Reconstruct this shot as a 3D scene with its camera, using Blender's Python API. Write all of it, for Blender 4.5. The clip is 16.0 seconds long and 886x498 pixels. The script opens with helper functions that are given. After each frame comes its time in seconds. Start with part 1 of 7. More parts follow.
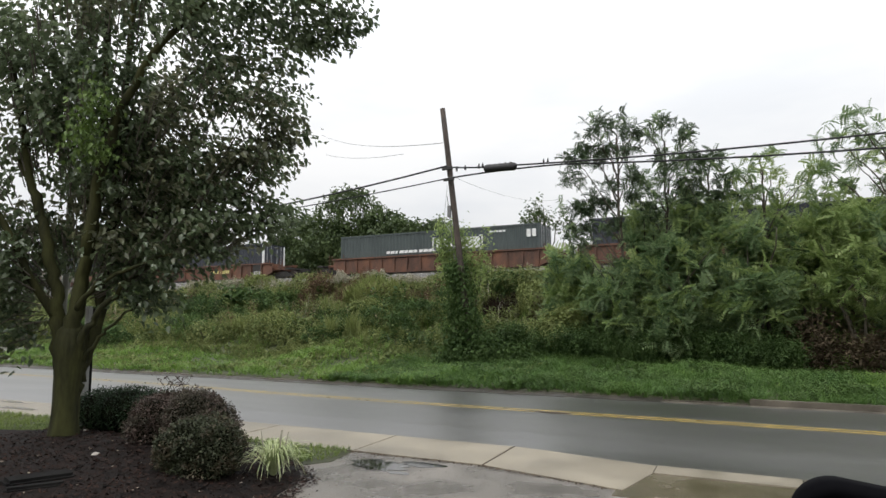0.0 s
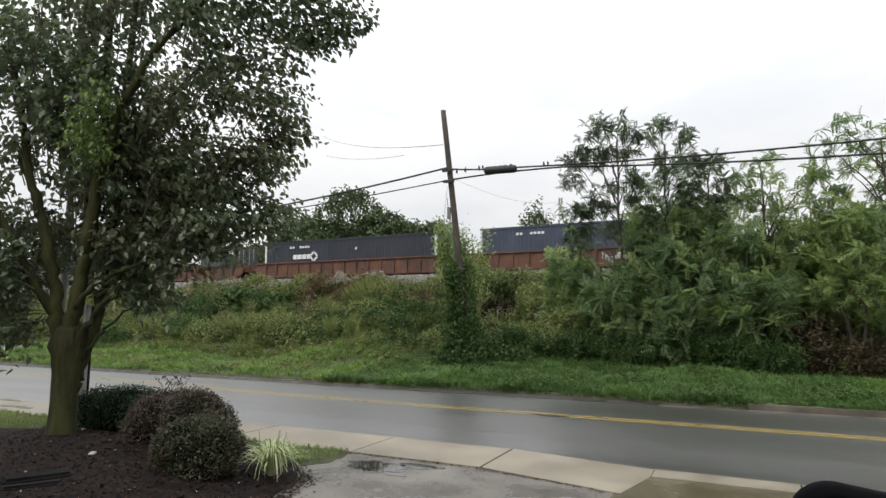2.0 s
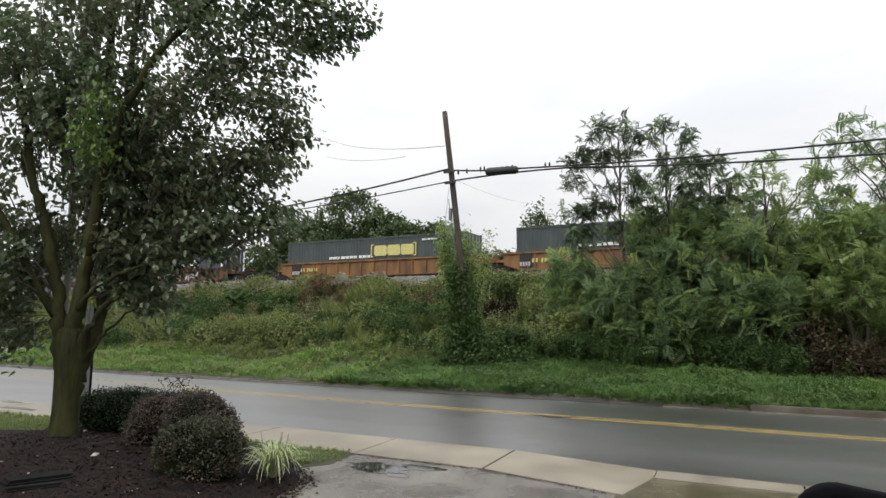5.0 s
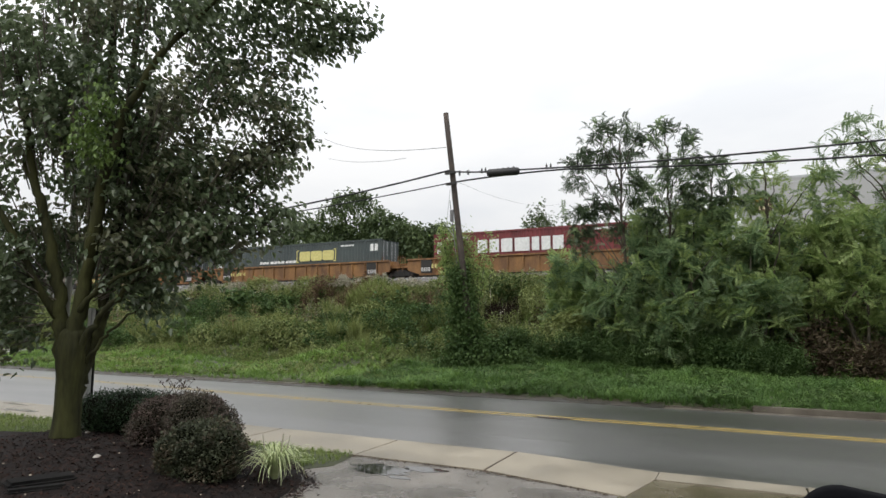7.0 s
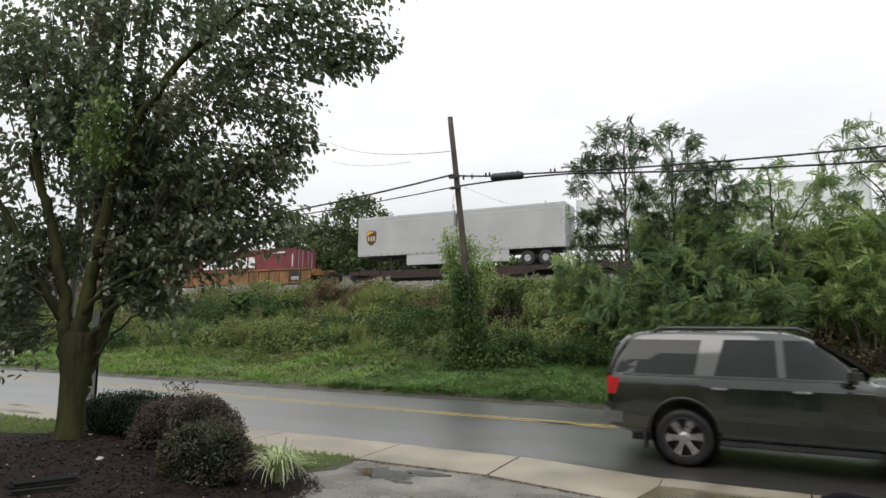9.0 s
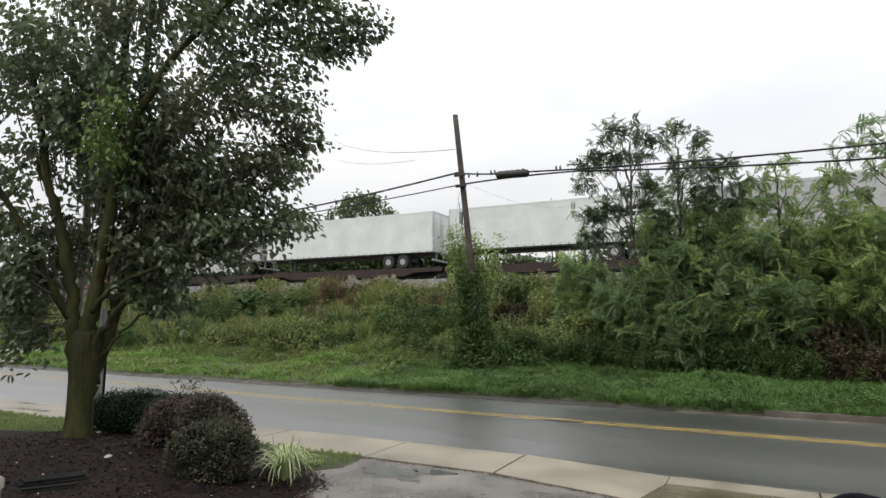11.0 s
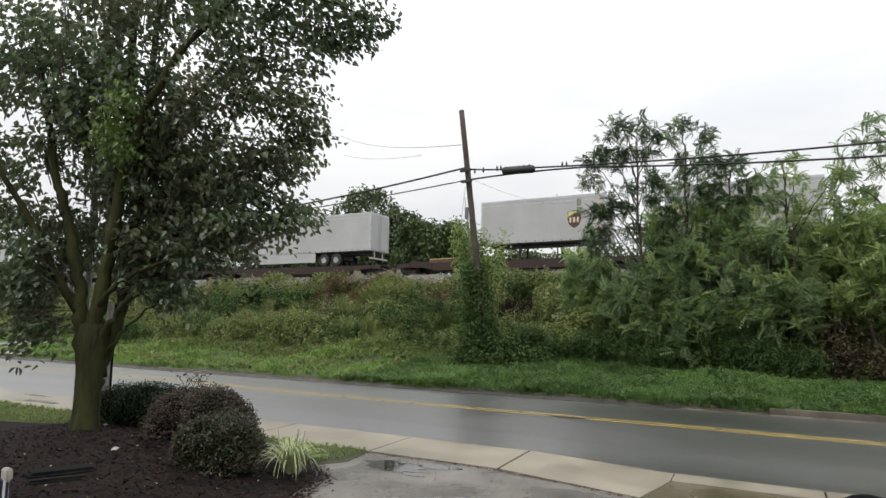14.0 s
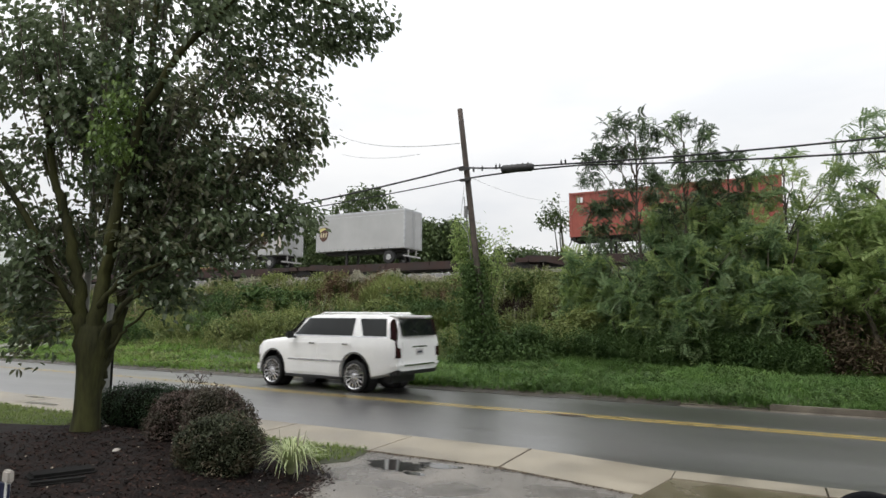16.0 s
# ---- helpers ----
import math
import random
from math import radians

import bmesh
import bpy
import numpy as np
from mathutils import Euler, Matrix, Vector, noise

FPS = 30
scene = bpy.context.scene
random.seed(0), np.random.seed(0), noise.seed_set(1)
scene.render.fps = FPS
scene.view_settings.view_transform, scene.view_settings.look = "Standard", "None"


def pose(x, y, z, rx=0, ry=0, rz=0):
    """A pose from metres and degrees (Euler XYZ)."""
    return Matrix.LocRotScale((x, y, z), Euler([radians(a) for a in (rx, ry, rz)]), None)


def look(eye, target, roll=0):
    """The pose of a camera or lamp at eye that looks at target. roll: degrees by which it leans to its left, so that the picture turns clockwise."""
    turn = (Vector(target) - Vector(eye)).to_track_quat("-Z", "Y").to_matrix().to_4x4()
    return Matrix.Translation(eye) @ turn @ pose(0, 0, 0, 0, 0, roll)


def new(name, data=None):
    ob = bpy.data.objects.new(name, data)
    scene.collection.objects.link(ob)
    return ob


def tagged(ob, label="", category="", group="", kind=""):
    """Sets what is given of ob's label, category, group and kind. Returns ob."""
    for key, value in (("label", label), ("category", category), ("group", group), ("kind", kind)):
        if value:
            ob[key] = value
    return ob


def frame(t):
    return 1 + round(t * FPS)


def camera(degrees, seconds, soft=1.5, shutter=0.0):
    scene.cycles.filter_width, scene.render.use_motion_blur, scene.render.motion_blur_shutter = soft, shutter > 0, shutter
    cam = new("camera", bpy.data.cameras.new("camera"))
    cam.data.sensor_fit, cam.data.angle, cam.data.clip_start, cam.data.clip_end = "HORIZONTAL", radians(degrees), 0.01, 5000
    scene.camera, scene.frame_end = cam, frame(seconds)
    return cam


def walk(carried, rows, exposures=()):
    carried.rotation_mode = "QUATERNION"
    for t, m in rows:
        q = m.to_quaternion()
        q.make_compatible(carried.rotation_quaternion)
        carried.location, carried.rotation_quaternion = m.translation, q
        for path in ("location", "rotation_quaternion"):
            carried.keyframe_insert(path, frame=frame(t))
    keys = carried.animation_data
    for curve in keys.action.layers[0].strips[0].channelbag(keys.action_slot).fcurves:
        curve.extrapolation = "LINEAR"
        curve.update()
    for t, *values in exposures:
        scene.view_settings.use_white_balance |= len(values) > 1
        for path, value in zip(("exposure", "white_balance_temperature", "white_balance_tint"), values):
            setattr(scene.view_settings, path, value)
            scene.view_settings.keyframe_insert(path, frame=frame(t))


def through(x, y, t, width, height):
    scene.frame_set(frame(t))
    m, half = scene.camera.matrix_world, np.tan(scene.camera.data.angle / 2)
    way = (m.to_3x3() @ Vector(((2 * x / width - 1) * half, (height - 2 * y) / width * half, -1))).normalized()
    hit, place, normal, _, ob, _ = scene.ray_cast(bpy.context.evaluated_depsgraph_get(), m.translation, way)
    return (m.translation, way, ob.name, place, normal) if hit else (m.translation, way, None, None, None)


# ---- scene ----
# ---- camera: held by hand at one place beside the road; it only turns ----
EYE = (0.0, 0.0, 2.1)
TURNS = (
    (0.0, 26.092, 6.263, -0.354),
    (0.5, 26.078, 6.249, -0.110),
    (1.0, 26.080, 6.221, 0.048),
    (1.5, 26.056, 6.305, -0.021),
    (2.0, 26.037, 6.426, 0.120),
    (2.5, 26.044, 6.427, 0.171),
    (3.0, 26.047, 6.505, 0.130),
    (3.5, 26.063, 6.522, 0.061),
    (4.0, 26.131, 6.509, 0.120),
    (6.5, 26.269, 6.604, -0.080),
    (7.0, 26.300, 6.660, -0.000),
    (7.5, 26.288, 6.646, 0.074),
    (8.0, 26.365, 6.871, 0.304),
    (8.5, 26.429, 6.945, 0.359),
    (9.0, 26.630, 7.021, 0.327),
    (11.5, 27.185, 6.715, 0.259),
    (12.0, 27.309, 6.611, 0.374),
    (12.5, 27.527, 6.588, 0.734),
    (13.0, 27.574, 6.484, 0.715),
    (13.5, 27.581, 6.436, 0.735),
    (14.0, 27.611, 6.383, 0.640),
    (14.5, 27.687, 6.383, 0.711),
    (15.0, 27.726, 6.356, 0.576),
    (15.5, 27.658, 6.382, -0.178),
    (16.0, 27.554, 6.263, 0.211),
)  # seconds, degrees to the left of the road's square, tilt up, lean
cam = camera(72.0, 16.0, soft=1.5, shutter=0.1)
SHIFT = ((0.0, 0.0, 0.0), (4.0, 0.004, 0.0), (7.0, 0.009, 0.003), (9.0, 0.014, 0.004), (11.5, 0.025, 0.01), (13.5, 0.031, 0.014), (15.0, 0.033, 0.016), (15.5, 0.034, -0.004), (16.0, 0.034, 0.018))  # how far the hand drifts to the left and up


def eye(t):
    s, left, up = zip(*SHIFT)
    return Vector(EYE) + Vector((-0.9, -0.44, 0)) * float(np.interp(t, s, left)) + Vector((0, 0, float(np.interp(t, s, up))))


walk(cam, [(t, pose(*eye(t), 90 + up, 0, left) @ pose(0, 0, 0, 0, 0, lean)) for t, left, up, lean in TURNS],
     exposures=[(0.0, 0.0), (16.0, 0.0)])

# ---- light: a bright overcast sky after rain ----
world = bpy.data.worlds.new("overcast_sky")
scene.world = world
world.use_nodes = True
wn = world.node_tree.nodes
wl = world.node_tree.links
sky = wn.new("ShaderNodeTexSky")
sky.sky_type = "NISHITA"
sky.sun_disc = False
sky.sun_elevation = radians(48)
sky.sun_rotation = radians(200)
sky.air_density, sky.dust_density = 1.0, 6.0
grey = wn.new("ShaderNodeHueSaturation")
grey.inputs["Saturation"].default_value = 0.12
wl.new(sky.outputs[0], grey.inputs["Color"])
cloud_tc = wn.new("ShaderNodeTexCoord")
cloud_map = wn.new("ShaderNodeMapping")
cloud_map.inputs["Scale"].default_value = (1.2, 1.2, 4.0)
wl.new(cloud_tc.outputs["Generated"], cloud_map.inputs[0])
cloud = wn.new("ShaderNodeTexNoise")
cloud.inputs["Scale"].default_value = 2.2
cloud.inputs["Detail"].default_value = 5
wl.new(cloud_map.outputs[0], cloud.inputs["Vector"])
cloud_ramp = wn.new("ShaderNodeValToRGB")
cloud_ramp.color_ramp.elements[0].position, cloud_ramp.color_ramp.elements[0].color = 0.36, (0.9, 0.92, 0.95, 1)
cloud_ramp.color_ramp.elements[1].position, cloud_ramp.color_ramp.elements[1].color = 0.62, (1.04, 1.04, 1.04, 1)
wl.new(cloud.outputs[0], cloud_ramp.inputs[0])
# an overcast sky is brightest overhead
height = wn.new("ShaderNodeSeparateXYZ")
wl.new(cloud_tc.outputs["Generated"], height.inputs[0])
dome = wn.new("ShaderNodeValToRGB")
for at, value in ((0.0, 8.9), (0.15, 9.5), (0.3, 11.0), (0.42, 13.2)):
    e = dome.color_ramp.elements.new(at) if at else dome.color_ramp.elements[0]
    e.position, e.color = at, (value, value * 1.005, value * 1.012, 1)
dome.color_ramp.elements[-1].position, dome.color_ramp.elements[-1].color = 1.0, (22.0, 22.1, 22.3, 1)
wl.new(height.outputs["Z"], dome.inputs[0])
cover = wn.new("ShaderNodeMix")
cover.data_type, cover.blend_type = "RGBA", "MULTIPLY"
cover.inputs["Factor"].default_value = 1.0
wl.new(dome.outputs[0], cover.inputs["A"])
wl.new(cloud_ramp.outputs[0], cover.inputs["B"])
veil = wn.new("ShaderNodeMix")
veil.data_type = "RGBA"
veil.inputs["Factor"].default_value = 0.9
wl.new(grey.outputs[0], veil.inputs["A"])
wl.new(cover.outputs["Result"], veil.inputs["B"])
wl.new(veil.outputs["Result"], wn["Background"].inputs["Color"])
wn["Background"].inputs["Strength"].default_value = 0.098

sun = new("sun", bpy.data.lights.new("sun", "SUN"))
sun.data.energy, sun.data.angle, sun.data.color = 0.9, radians(35), (1.0, 0.97, 0.93)
sun.matrix_world = look((-20, -40, 60), (0, 10, 0))

# ---- small builders ----
rng = np.random.default_rng(7)


class Geo:
    """Collects corners and faces of one mesh."""

    def __init__(self):
        self.v, self.f = [], []

    def add(self, verts, faces):
        n = len(self.v)
        self.v += [tuple(p) for p in verts]
        self.f += [tuple(n + i for i in f) for f in faces]
        return self

    def box(self, x0, x1, y0, y1, z0, z1, b=0.0):
        if b <= 0:
            p = [(x, y, z) for x in (x0, x1) for y in (y0, y1) for z in (z0, z1)]
            return self.add(p, [(0, 1, 3, 2), (4, 6, 7, 5), (0, 4, 5, 1), (2, 3, 7, 6), (0, 2, 6, 4), (1, 5, 7, 3)])
        bm = bmesh.new()
        bmesh.ops.create_cube(bm, size=1.0)
        for q in bm.verts:
            q.co = (x0 + (q.co.x + 0.5) * (x1 - x0), y0 + (q.co.y + 0.5) * (y1 - y0), z0 + (q.co.z + 0.5) * (z1 - z0))
        bmesh.ops.bevel(bm, geom=bm.edges[:], offset=b, segments=2, affect="EDGES")
        bm.verts.index_update()
        self.add([q.co[:] for q in bm.verts], [[q.index for q in f.verts] for f in bm.faces])
        bm.free()
        return self

    def tube(self, path, radii, n=8, caps=True):
        path = [Vector(p) for p in path]
        if isinstance(radii, (int, float)):
            radii = [radii] * len(path)
        verts, faces = [], []
        side = None
        for i, p in enumerate(path):
            d = (path[min(i + 1, len(path) - 1)] - path[max(i - 1, 0)]).normalized()
            if side is None:
                side = d.orthogonal().normalized()
            side = (side - d * side.dot(d)).normalized()
            up = d.cross(side)
            for k in range(n):
                a = 2 * math.pi * k / n
                verts.append(p + (side * math.cos(a) + up * math.sin(a)) * radii[i])
        for i in range(len(path) - 1):
            for k in range(n):
                a, b = i * n + k, i * n + (k + 1) % n
                faces.append((a, b, b + n, a + n))
        if caps:
            faces += [tuple(range(n))[::-1], tuple(range((len(path) - 1) * n, len(path) * n))]
        return self.add(verts, faces)

    def spun(self, profile, n=32):
        """A profile of (y, radius) spun round the y axis."""
        m = len(profile)
        verts = [(r * math.cos(2 * math.pi * k / n), y, r * math.sin(2 * math.pi * k / n)) for k in range(n) for y, r in profile]
        return self.add(verts, [(k * m + i, k * m + i + 1, (k + 1) % n * m + i + 1, (k + 1) % n * m + i) for k in range(n) for i in range(m - 1)])

    def prism(self, outline, y0, y1):
        """An outline in x and z, drawn out along y."""
        n = len(outline)
        verts = [(x, y0, z) for x, z in outline] + [(x, y1, z) for x, z in outline]
        faces = [(i, (i + 1) % n, n + (i + 1) % n, n + i) for i in range(n)]
        return self.add(verts, faces + [tuple(range(n))[::-1], tuple(range(n, 2 * n))])

    def mesh(self, name, smooth=False):
        me = bpy.data.meshes.new(name)
        me.from_pydata(self.v, [], self.f)
        bm = bmesh.new()
        bm.from_mesh(me)
        bmesh.ops.recalc_face_normals(bm, faces=bm.faces)
        bm.to_mesh(me)
        bm.free()
        if smooth:
            me.polygons.foreach_set("use_smooth", [True] * len(me.polygons))
        me.update()
        return me


def part(name, geo, material, parent=None, label="", at=None, smooth=False, kind=""):
    """One mesh object, under a thing or a part."""
    me = geo.mesh(name, smooth) if isinstance(geo, Geo) else geo
    if material and not me.materials:
        me.materials.append(material)
    ob = new(name, me)
    if parent:
        ob.parent = parent
    if at is not None:
        ob.matrix_basis = at
    return tagged(ob, label, kind=kind)


def thing(name, label, category, group="", at=None, kind=""):
    """An Empty at the base of a thing in parts."""
    ob = new(name)
    ob.empty_display_size = 0.2
    if at is not None:
        ob.matrix_basis = at
    return tagged(ob, label, category, group, kind)


def array_mesh(name, verts, faces):
    """A mesh from arrays: faces is (m, 3) or (m, 4)."""
    me = bpy.data.meshes.new(name)
    k = faces.shape[1]
    me.vertices.add(len(verts))
    me.vertices.foreach_set("co", np.ascontiguousarray(verts, dtype=np.float32).ravel())
    me.loops.add(faces.size)
    me.loops.foreach_set("vertex_index", np.ascontiguousarray(faces, dtype=np.int32).ravel())
    me.polygons.add(len(faces))
    me.polygons.foreach_set("loop_start", np.arange(0, faces.size, k, dtype=np.int32))
    me.update(calc_edges=True)
    me.validate()
    return me


def many(name, shape, turns, places):
    """Many copies of a small shape (corners, faces) joined into one mesh: turns (n, 3, 3), places (n, 3)."""
    tv, tf = shape
    v = np.einsum("nij,kj->nki", turns, tv) + places[:, None, :]
    f = tf[None] + (np.arange(len(places)) * len(tv))[:, None, None]
    return array_mesh(name, v.reshape(-1, 3), f.reshape(-1, tf.shape[1]))


def turned(n, yaw, tilt, roll, size):
    """n turning matrices: first roll about y, then tilt about x, then yaw about z, times size. A shape's length runs along y."""
    cy, sy, ct, st, cr, sr = np.cos(yaw), np.sin(yaw), np.cos(tilt), np.sin(tilt), np.cos(roll), np.sin(roll)
    o, e = np.zeros(n), np.ones(n)
    rz = np.stack([cy, -sy, o, sy, cy, o, o, o, e], 1).reshape(n, 3, 3)
    rx = np.stack([e, o, o, o, ct, -st, o, st, ct], 1).reshape(n, 3, 3)
    ry = np.stack([cr, o, sr, o, e, o, -sr, o, cr], 1).reshape(n, 3, 3)
    return (rz @ rx @ ry) * np.asarray(size).reshape(-1, 1, 1)


def leaf_shape(wide=0.62, fold=0.12, droop=0.12):
    w = wide / 2
    v = np.array([(0, 0, 0), (w * 0.95, 0.32, fold), (w * 0.7, 0.68, fold - droop * 0.4), (0, 1, -droop),
                  (-w * 0.7, 0.68, fold - droop * 0.4), (-w * 0.95, 0.32, fold)], float)
    return v, np.array([(0, 1, 2, 3), (0, 3, 4, 5)])


def frond_shape(pairs=8, leaflet=0.3, wide=0.085, droop=0.25):
    """A feathered leaf one metre long, of narrow leaflets."""
    v, f = [], []
    for i in range(pairs):
        s = 0.14 + 0.82 * i / (pairs - 1)
        size = leaflet * (1.0 - 0.45 * abs(s - 0.45))
        for side in (-1, 1):
            b = np.array((0, s, -droop * s * s))
            d = np.array((side * 0.9, 0.42, -0.28)) * size
            w = np.array((-side * 0.3, 0.9, 0.0)) * wide
            n = len(v)
            v += [b, b + d * 0.45 + w * 0.55, b + d, b + d * 0.45 - w * 0.55]
            f.append((n, n + 1, n + 2, n + 3))
    n = len(v)
    v += [np.array((-0.008, 0, 0)), np.array((0.008, 0, 0)), np.array((0.004, 1, -droop)), np.array((-0.004, 1, -droop))]
    f.append((n, n + 1, n + 2, n + 3))
    return np.array(v, float), np.array(f)


def tuft_shape(blades, high=1.0, spread=0.5, wide=0.03, bend=0.35, seed=1):
    """A tuft of bent grass blades, one metre high."""
    r = np.random.default_rng(seed)
    v, f = [], []
    for _ in range(blades):
        a, s, h = r.uniform(0, 6.283), r.uniform(0.2, 1) * spread, high * r.uniform(0.55, 1)
        d, n3 = np.array((math.cos(a), math.sin(a), 0)), np.array((-math.sin(a), math.cos(a), 0)) * wide / 2
        b = d * r.uniform(0, 0.12)
        m, t = b + d * s * 0.35 + np.array((0, 0, h * 0.62)), b + d * s * (1 + bend) + np.array((0, 0, h * (1 - bend * 0.5)))
        n = len(v)
        v += [b - n3, b + n3, m + n3, m - n3, t + n3 * 0.15, t - n3 * 0.15]
        f += [(n, n + 1, n + 2, n + 3), (n + 3, n + 2, n + 4, n + 5)]
    return np.array(v, float), np.array(f)


def weed_shape(leaves, seed=1, high=1.0, leaf=0.22, wide=0.5):
    """A leafy weed one metre high: a thin stem with leaves all the way up."""
    r = np.random.default_rng(seed)
    lv, lf = leaf_shape(wide, 0.1, 0.25)
    v, f = [], []
    for i in range(leaves):
        z = high * (0.12 + 0.88 * i / leaves)
        m = turned(1, np.array([r.uniform(0, 6.283)]), np.array([r.uniform(-0.5, 0.8)]), np.array([r.uniform(-0.5, 0.5)]),
                   leaf * (1.15 - 0.6 * i / leaves) * r.uniform(0.7, 1.2))[0]
        p = np.array((r.normal(0, 0.05), r.normal(0, 0.05), z))
        f += [tuple(len(v) + k for k in q) for q in lf]
        v += list(lv @ m.T + p)
    n = len(v)
    v += [np.array((-0.012, 0, 0)), np.array((0.012, 0, 0)), np.array((0.004, 0, high)), np.array((-0.004, 0, high))]
    f.append((n, n + 1, n + 2, n + 3))
    return np.array(v, float), np.array(f)


# ---- materials ----
def mat(name, dark, light, scale=3.0, rough=(0.5, 0.7), bump=0.15, metal=0.0, fine=40.0, spec=0.5, island=0.0, contrast=0.2, coat=0.0, coat_rough=0.06, space="Object", stretch=None):
    """A surface with stains at one scale and grain at a finer one."""
    m = bpy.data.materials.new(name)
    m.use_nodes = True
    nt, ln = m.node_tree.nodes, m.node_tree.links
    b = nt["Principled BSDF"]
    tc = nt.new("ShaderNodeTexCoord")
    n1, n2 = nt.new("ShaderNodeTexNoise"), nt.new("ShaderNodeTexNoise")
    n1.inputs["Scale"].default_value, n1.inputs["Detail"].default_value = scale, 6
    n2.inputs["Scale"].default_value, n2.inputs["Detail"].default_value = fine, 3
    source = tc.outputs[space]
    if stretch:
        mapping = nt.new("ShaderNodeMapping")
        mapping.inputs["Scale"].default_value = stretch
        ln.new(source, mapping.inputs[0])
        source = mapping.outputs[0]
    for q in (n1, n2):
        ln.new(source, q.inputs["Vector"])
    mixf = nt.new("ShaderNodeMath")
    mixf.operation = "MULTIPLY_ADD"
    mixf.inputs[1].default_value = 0.35
    ln.new(n2.outputs[0], mixf.inputs[0])
    ln.new(n1.outputs[0], mixf.inputs[2])
    ramp = nt.new("ShaderNodeValToRGB")
    e = ramp.color_ramp.elements
    e[0].position, e[0].color = 0.675 - contrast, (*dark, 1)
    e[1].position, e[1].color = 0.675 + contrast, (*light, 1)
    ln.new(mixf.outputs[0], ramp.inputs[0])
    out = ramp.outputs[0]
    if island:
        geo, hsv = nt.new("ShaderNodeNewGeometry"), nt.new("ShaderNodeHueSaturation")
        rmap = nt.new("ShaderNodeMapRange")
        rmap.inputs["To Min"].default_value, rmap.inputs["To Max"].default_value = 1 - island, 1 + island
        ln.new(geo.outputs["Random Per Island"], rmap.inputs[0])
        ln.new(rmap.outputs[0], hsv.inputs["Value"])
        ln.new(out, hsv.inputs["Color"])
        out = hsv.outputs[0]
    ln.new(out, b.inputs["Base Color"])
    rr = nt.new("ShaderNodeMapRange")
    rr.inputs["From Min"].default_value, rr.inputs["From Max"].default_value = 0.35, 0.65
    rr.inputs["To Min"].default_value, rr.inputs["To Max"].default_value = rough
    ln.new(n1.outputs[0], rr.inputs[0])
    ln.new(rr.outputs[0], b.inputs["Roughness"])
    b.inputs["Metallic"].default_value = metal
    b.inputs["Specular IOR Level"].default_value = spec
    b.inputs["Coat Weight"].default_value = coat
    b.inputs["Coat Roughness"].default_value = coat_rough
    if bump:
        bp = nt.new("ShaderNodeBump")
        bp.inputs["Strength"].default_value, bp.inputs["Distance"].default_value = bump, 0.02
        ln.new(mixf.outputs[0], bp.inputs["Height"])
        ln.new(bp.outputs[0], b.inputs["Normal"])
    return m


def leaf_mat(name, dark, light, rough=0.45, through=0.3, vary=0.35, patch=0.6, spec=0.35):
    """Leaves: gloss, some light let through, every leaf a little different, and patches of a lighter green."""
    m = bpy.data.materials.new(name)
    m.use_nodes = True
    nt, ln = m.node_tree.nodes, m.node_tree.links
    b = nt["Principled BSDF"]
    geo, tc, n1 = nt.new("ShaderNodeNewGeometry"), nt.new("ShaderNodeTexCoord"), nt.new("ShaderNodeTexNoise")
    n1.inputs["Scale"].default_value, n1.inputs["Detail"].default_value = patch, 3
    ln.new(tc.outputs["Object"], n1.inputs["Vector"])
    add = nt.new("ShaderNodeMath")
    add.operation = "MULTIPLY_ADD"
    add.inputs[1].default_value = 0.5
    ln.new(geo.outputs["Random Per Island"], add.inputs[0])
    ln.new(n1.outputs[0], add.inputs[2])
    ramp = nt.new("ShaderNodeValToRGB")
    e = ramp.color_ramp.elements
    e[0].position, e[0].color = 0.75 - vary, (*dark, 1)
    e[1].position, e[1].color = 0.75 + vary, (*light, 1)
    ln.new(add.outputs[0], ramp.inputs[0])
    ln.new(ramp.outputs[0], b.inputs["Base Color"])
    b.inputs["Roughness"].default_value = rough
    b.inputs["Specular IOR Level"].default_value = spec
    tl, mx = nt.new("ShaderNodeBsdfTranslucent"), nt.new("ShaderNodeMixShader")
    ln.new(ramp.outputs[0], tl.inputs["Color"])
    mx.inputs[0].default_value = through
    ln.new(b.outputs[0], mx.inputs[1])
    ln.new(tl.outputs[0], mx.inputs[2])
    ln.new(mx.outputs[0], nt["Material Output"].inputs["Surface"])
    return m

# surfaces
M_ASPHALT = mat("wet_asphalt", (0.024, 0.0225, 0.02), (0.045, 0.042, 0.038), 0.6, (0.34, 0.5), 0.16, fine=160, contrast=0.35, spec=1.0, coat=0.8, coat_rough=0.32, stretch=(0.25, 1, 1))
M_LOT = mat("wet_worn_lot_asphalt", (0.082, 0.073, 0.063), (0.2, 0.181, 0.157), 1.1, (0.16, 0.5), 0.6, fine=150, contrast=0.2)
M_CONCRETE = mat("damp_concrete", (0.14, 0.118, 0.086), (0.32, 0.28, 0.212), 0.7, (0.3, 0.6), 0.25, fine=120)
M_STRIP = mat("stained_kerb_concrete", (0.145, 0.125, 0.092), (0.28, 0.245, 0.185), 1.2, (0.3, 0.6), 0.25, fine=110)
M_WETCONC = mat("muddy_wet_concrete", (0.075, 0.063, 0.04), (0.14, 0.12, 0.078), 1.4, (0.1, 0.35), 0.2, fine=90)
M_KERB = mat("dirty_kerb_concrete", (0.055, 0.046, 0.035), (0.15, 0.13, 0.1), 2.2, (0.35, 0.7), 0.3, fine=70)
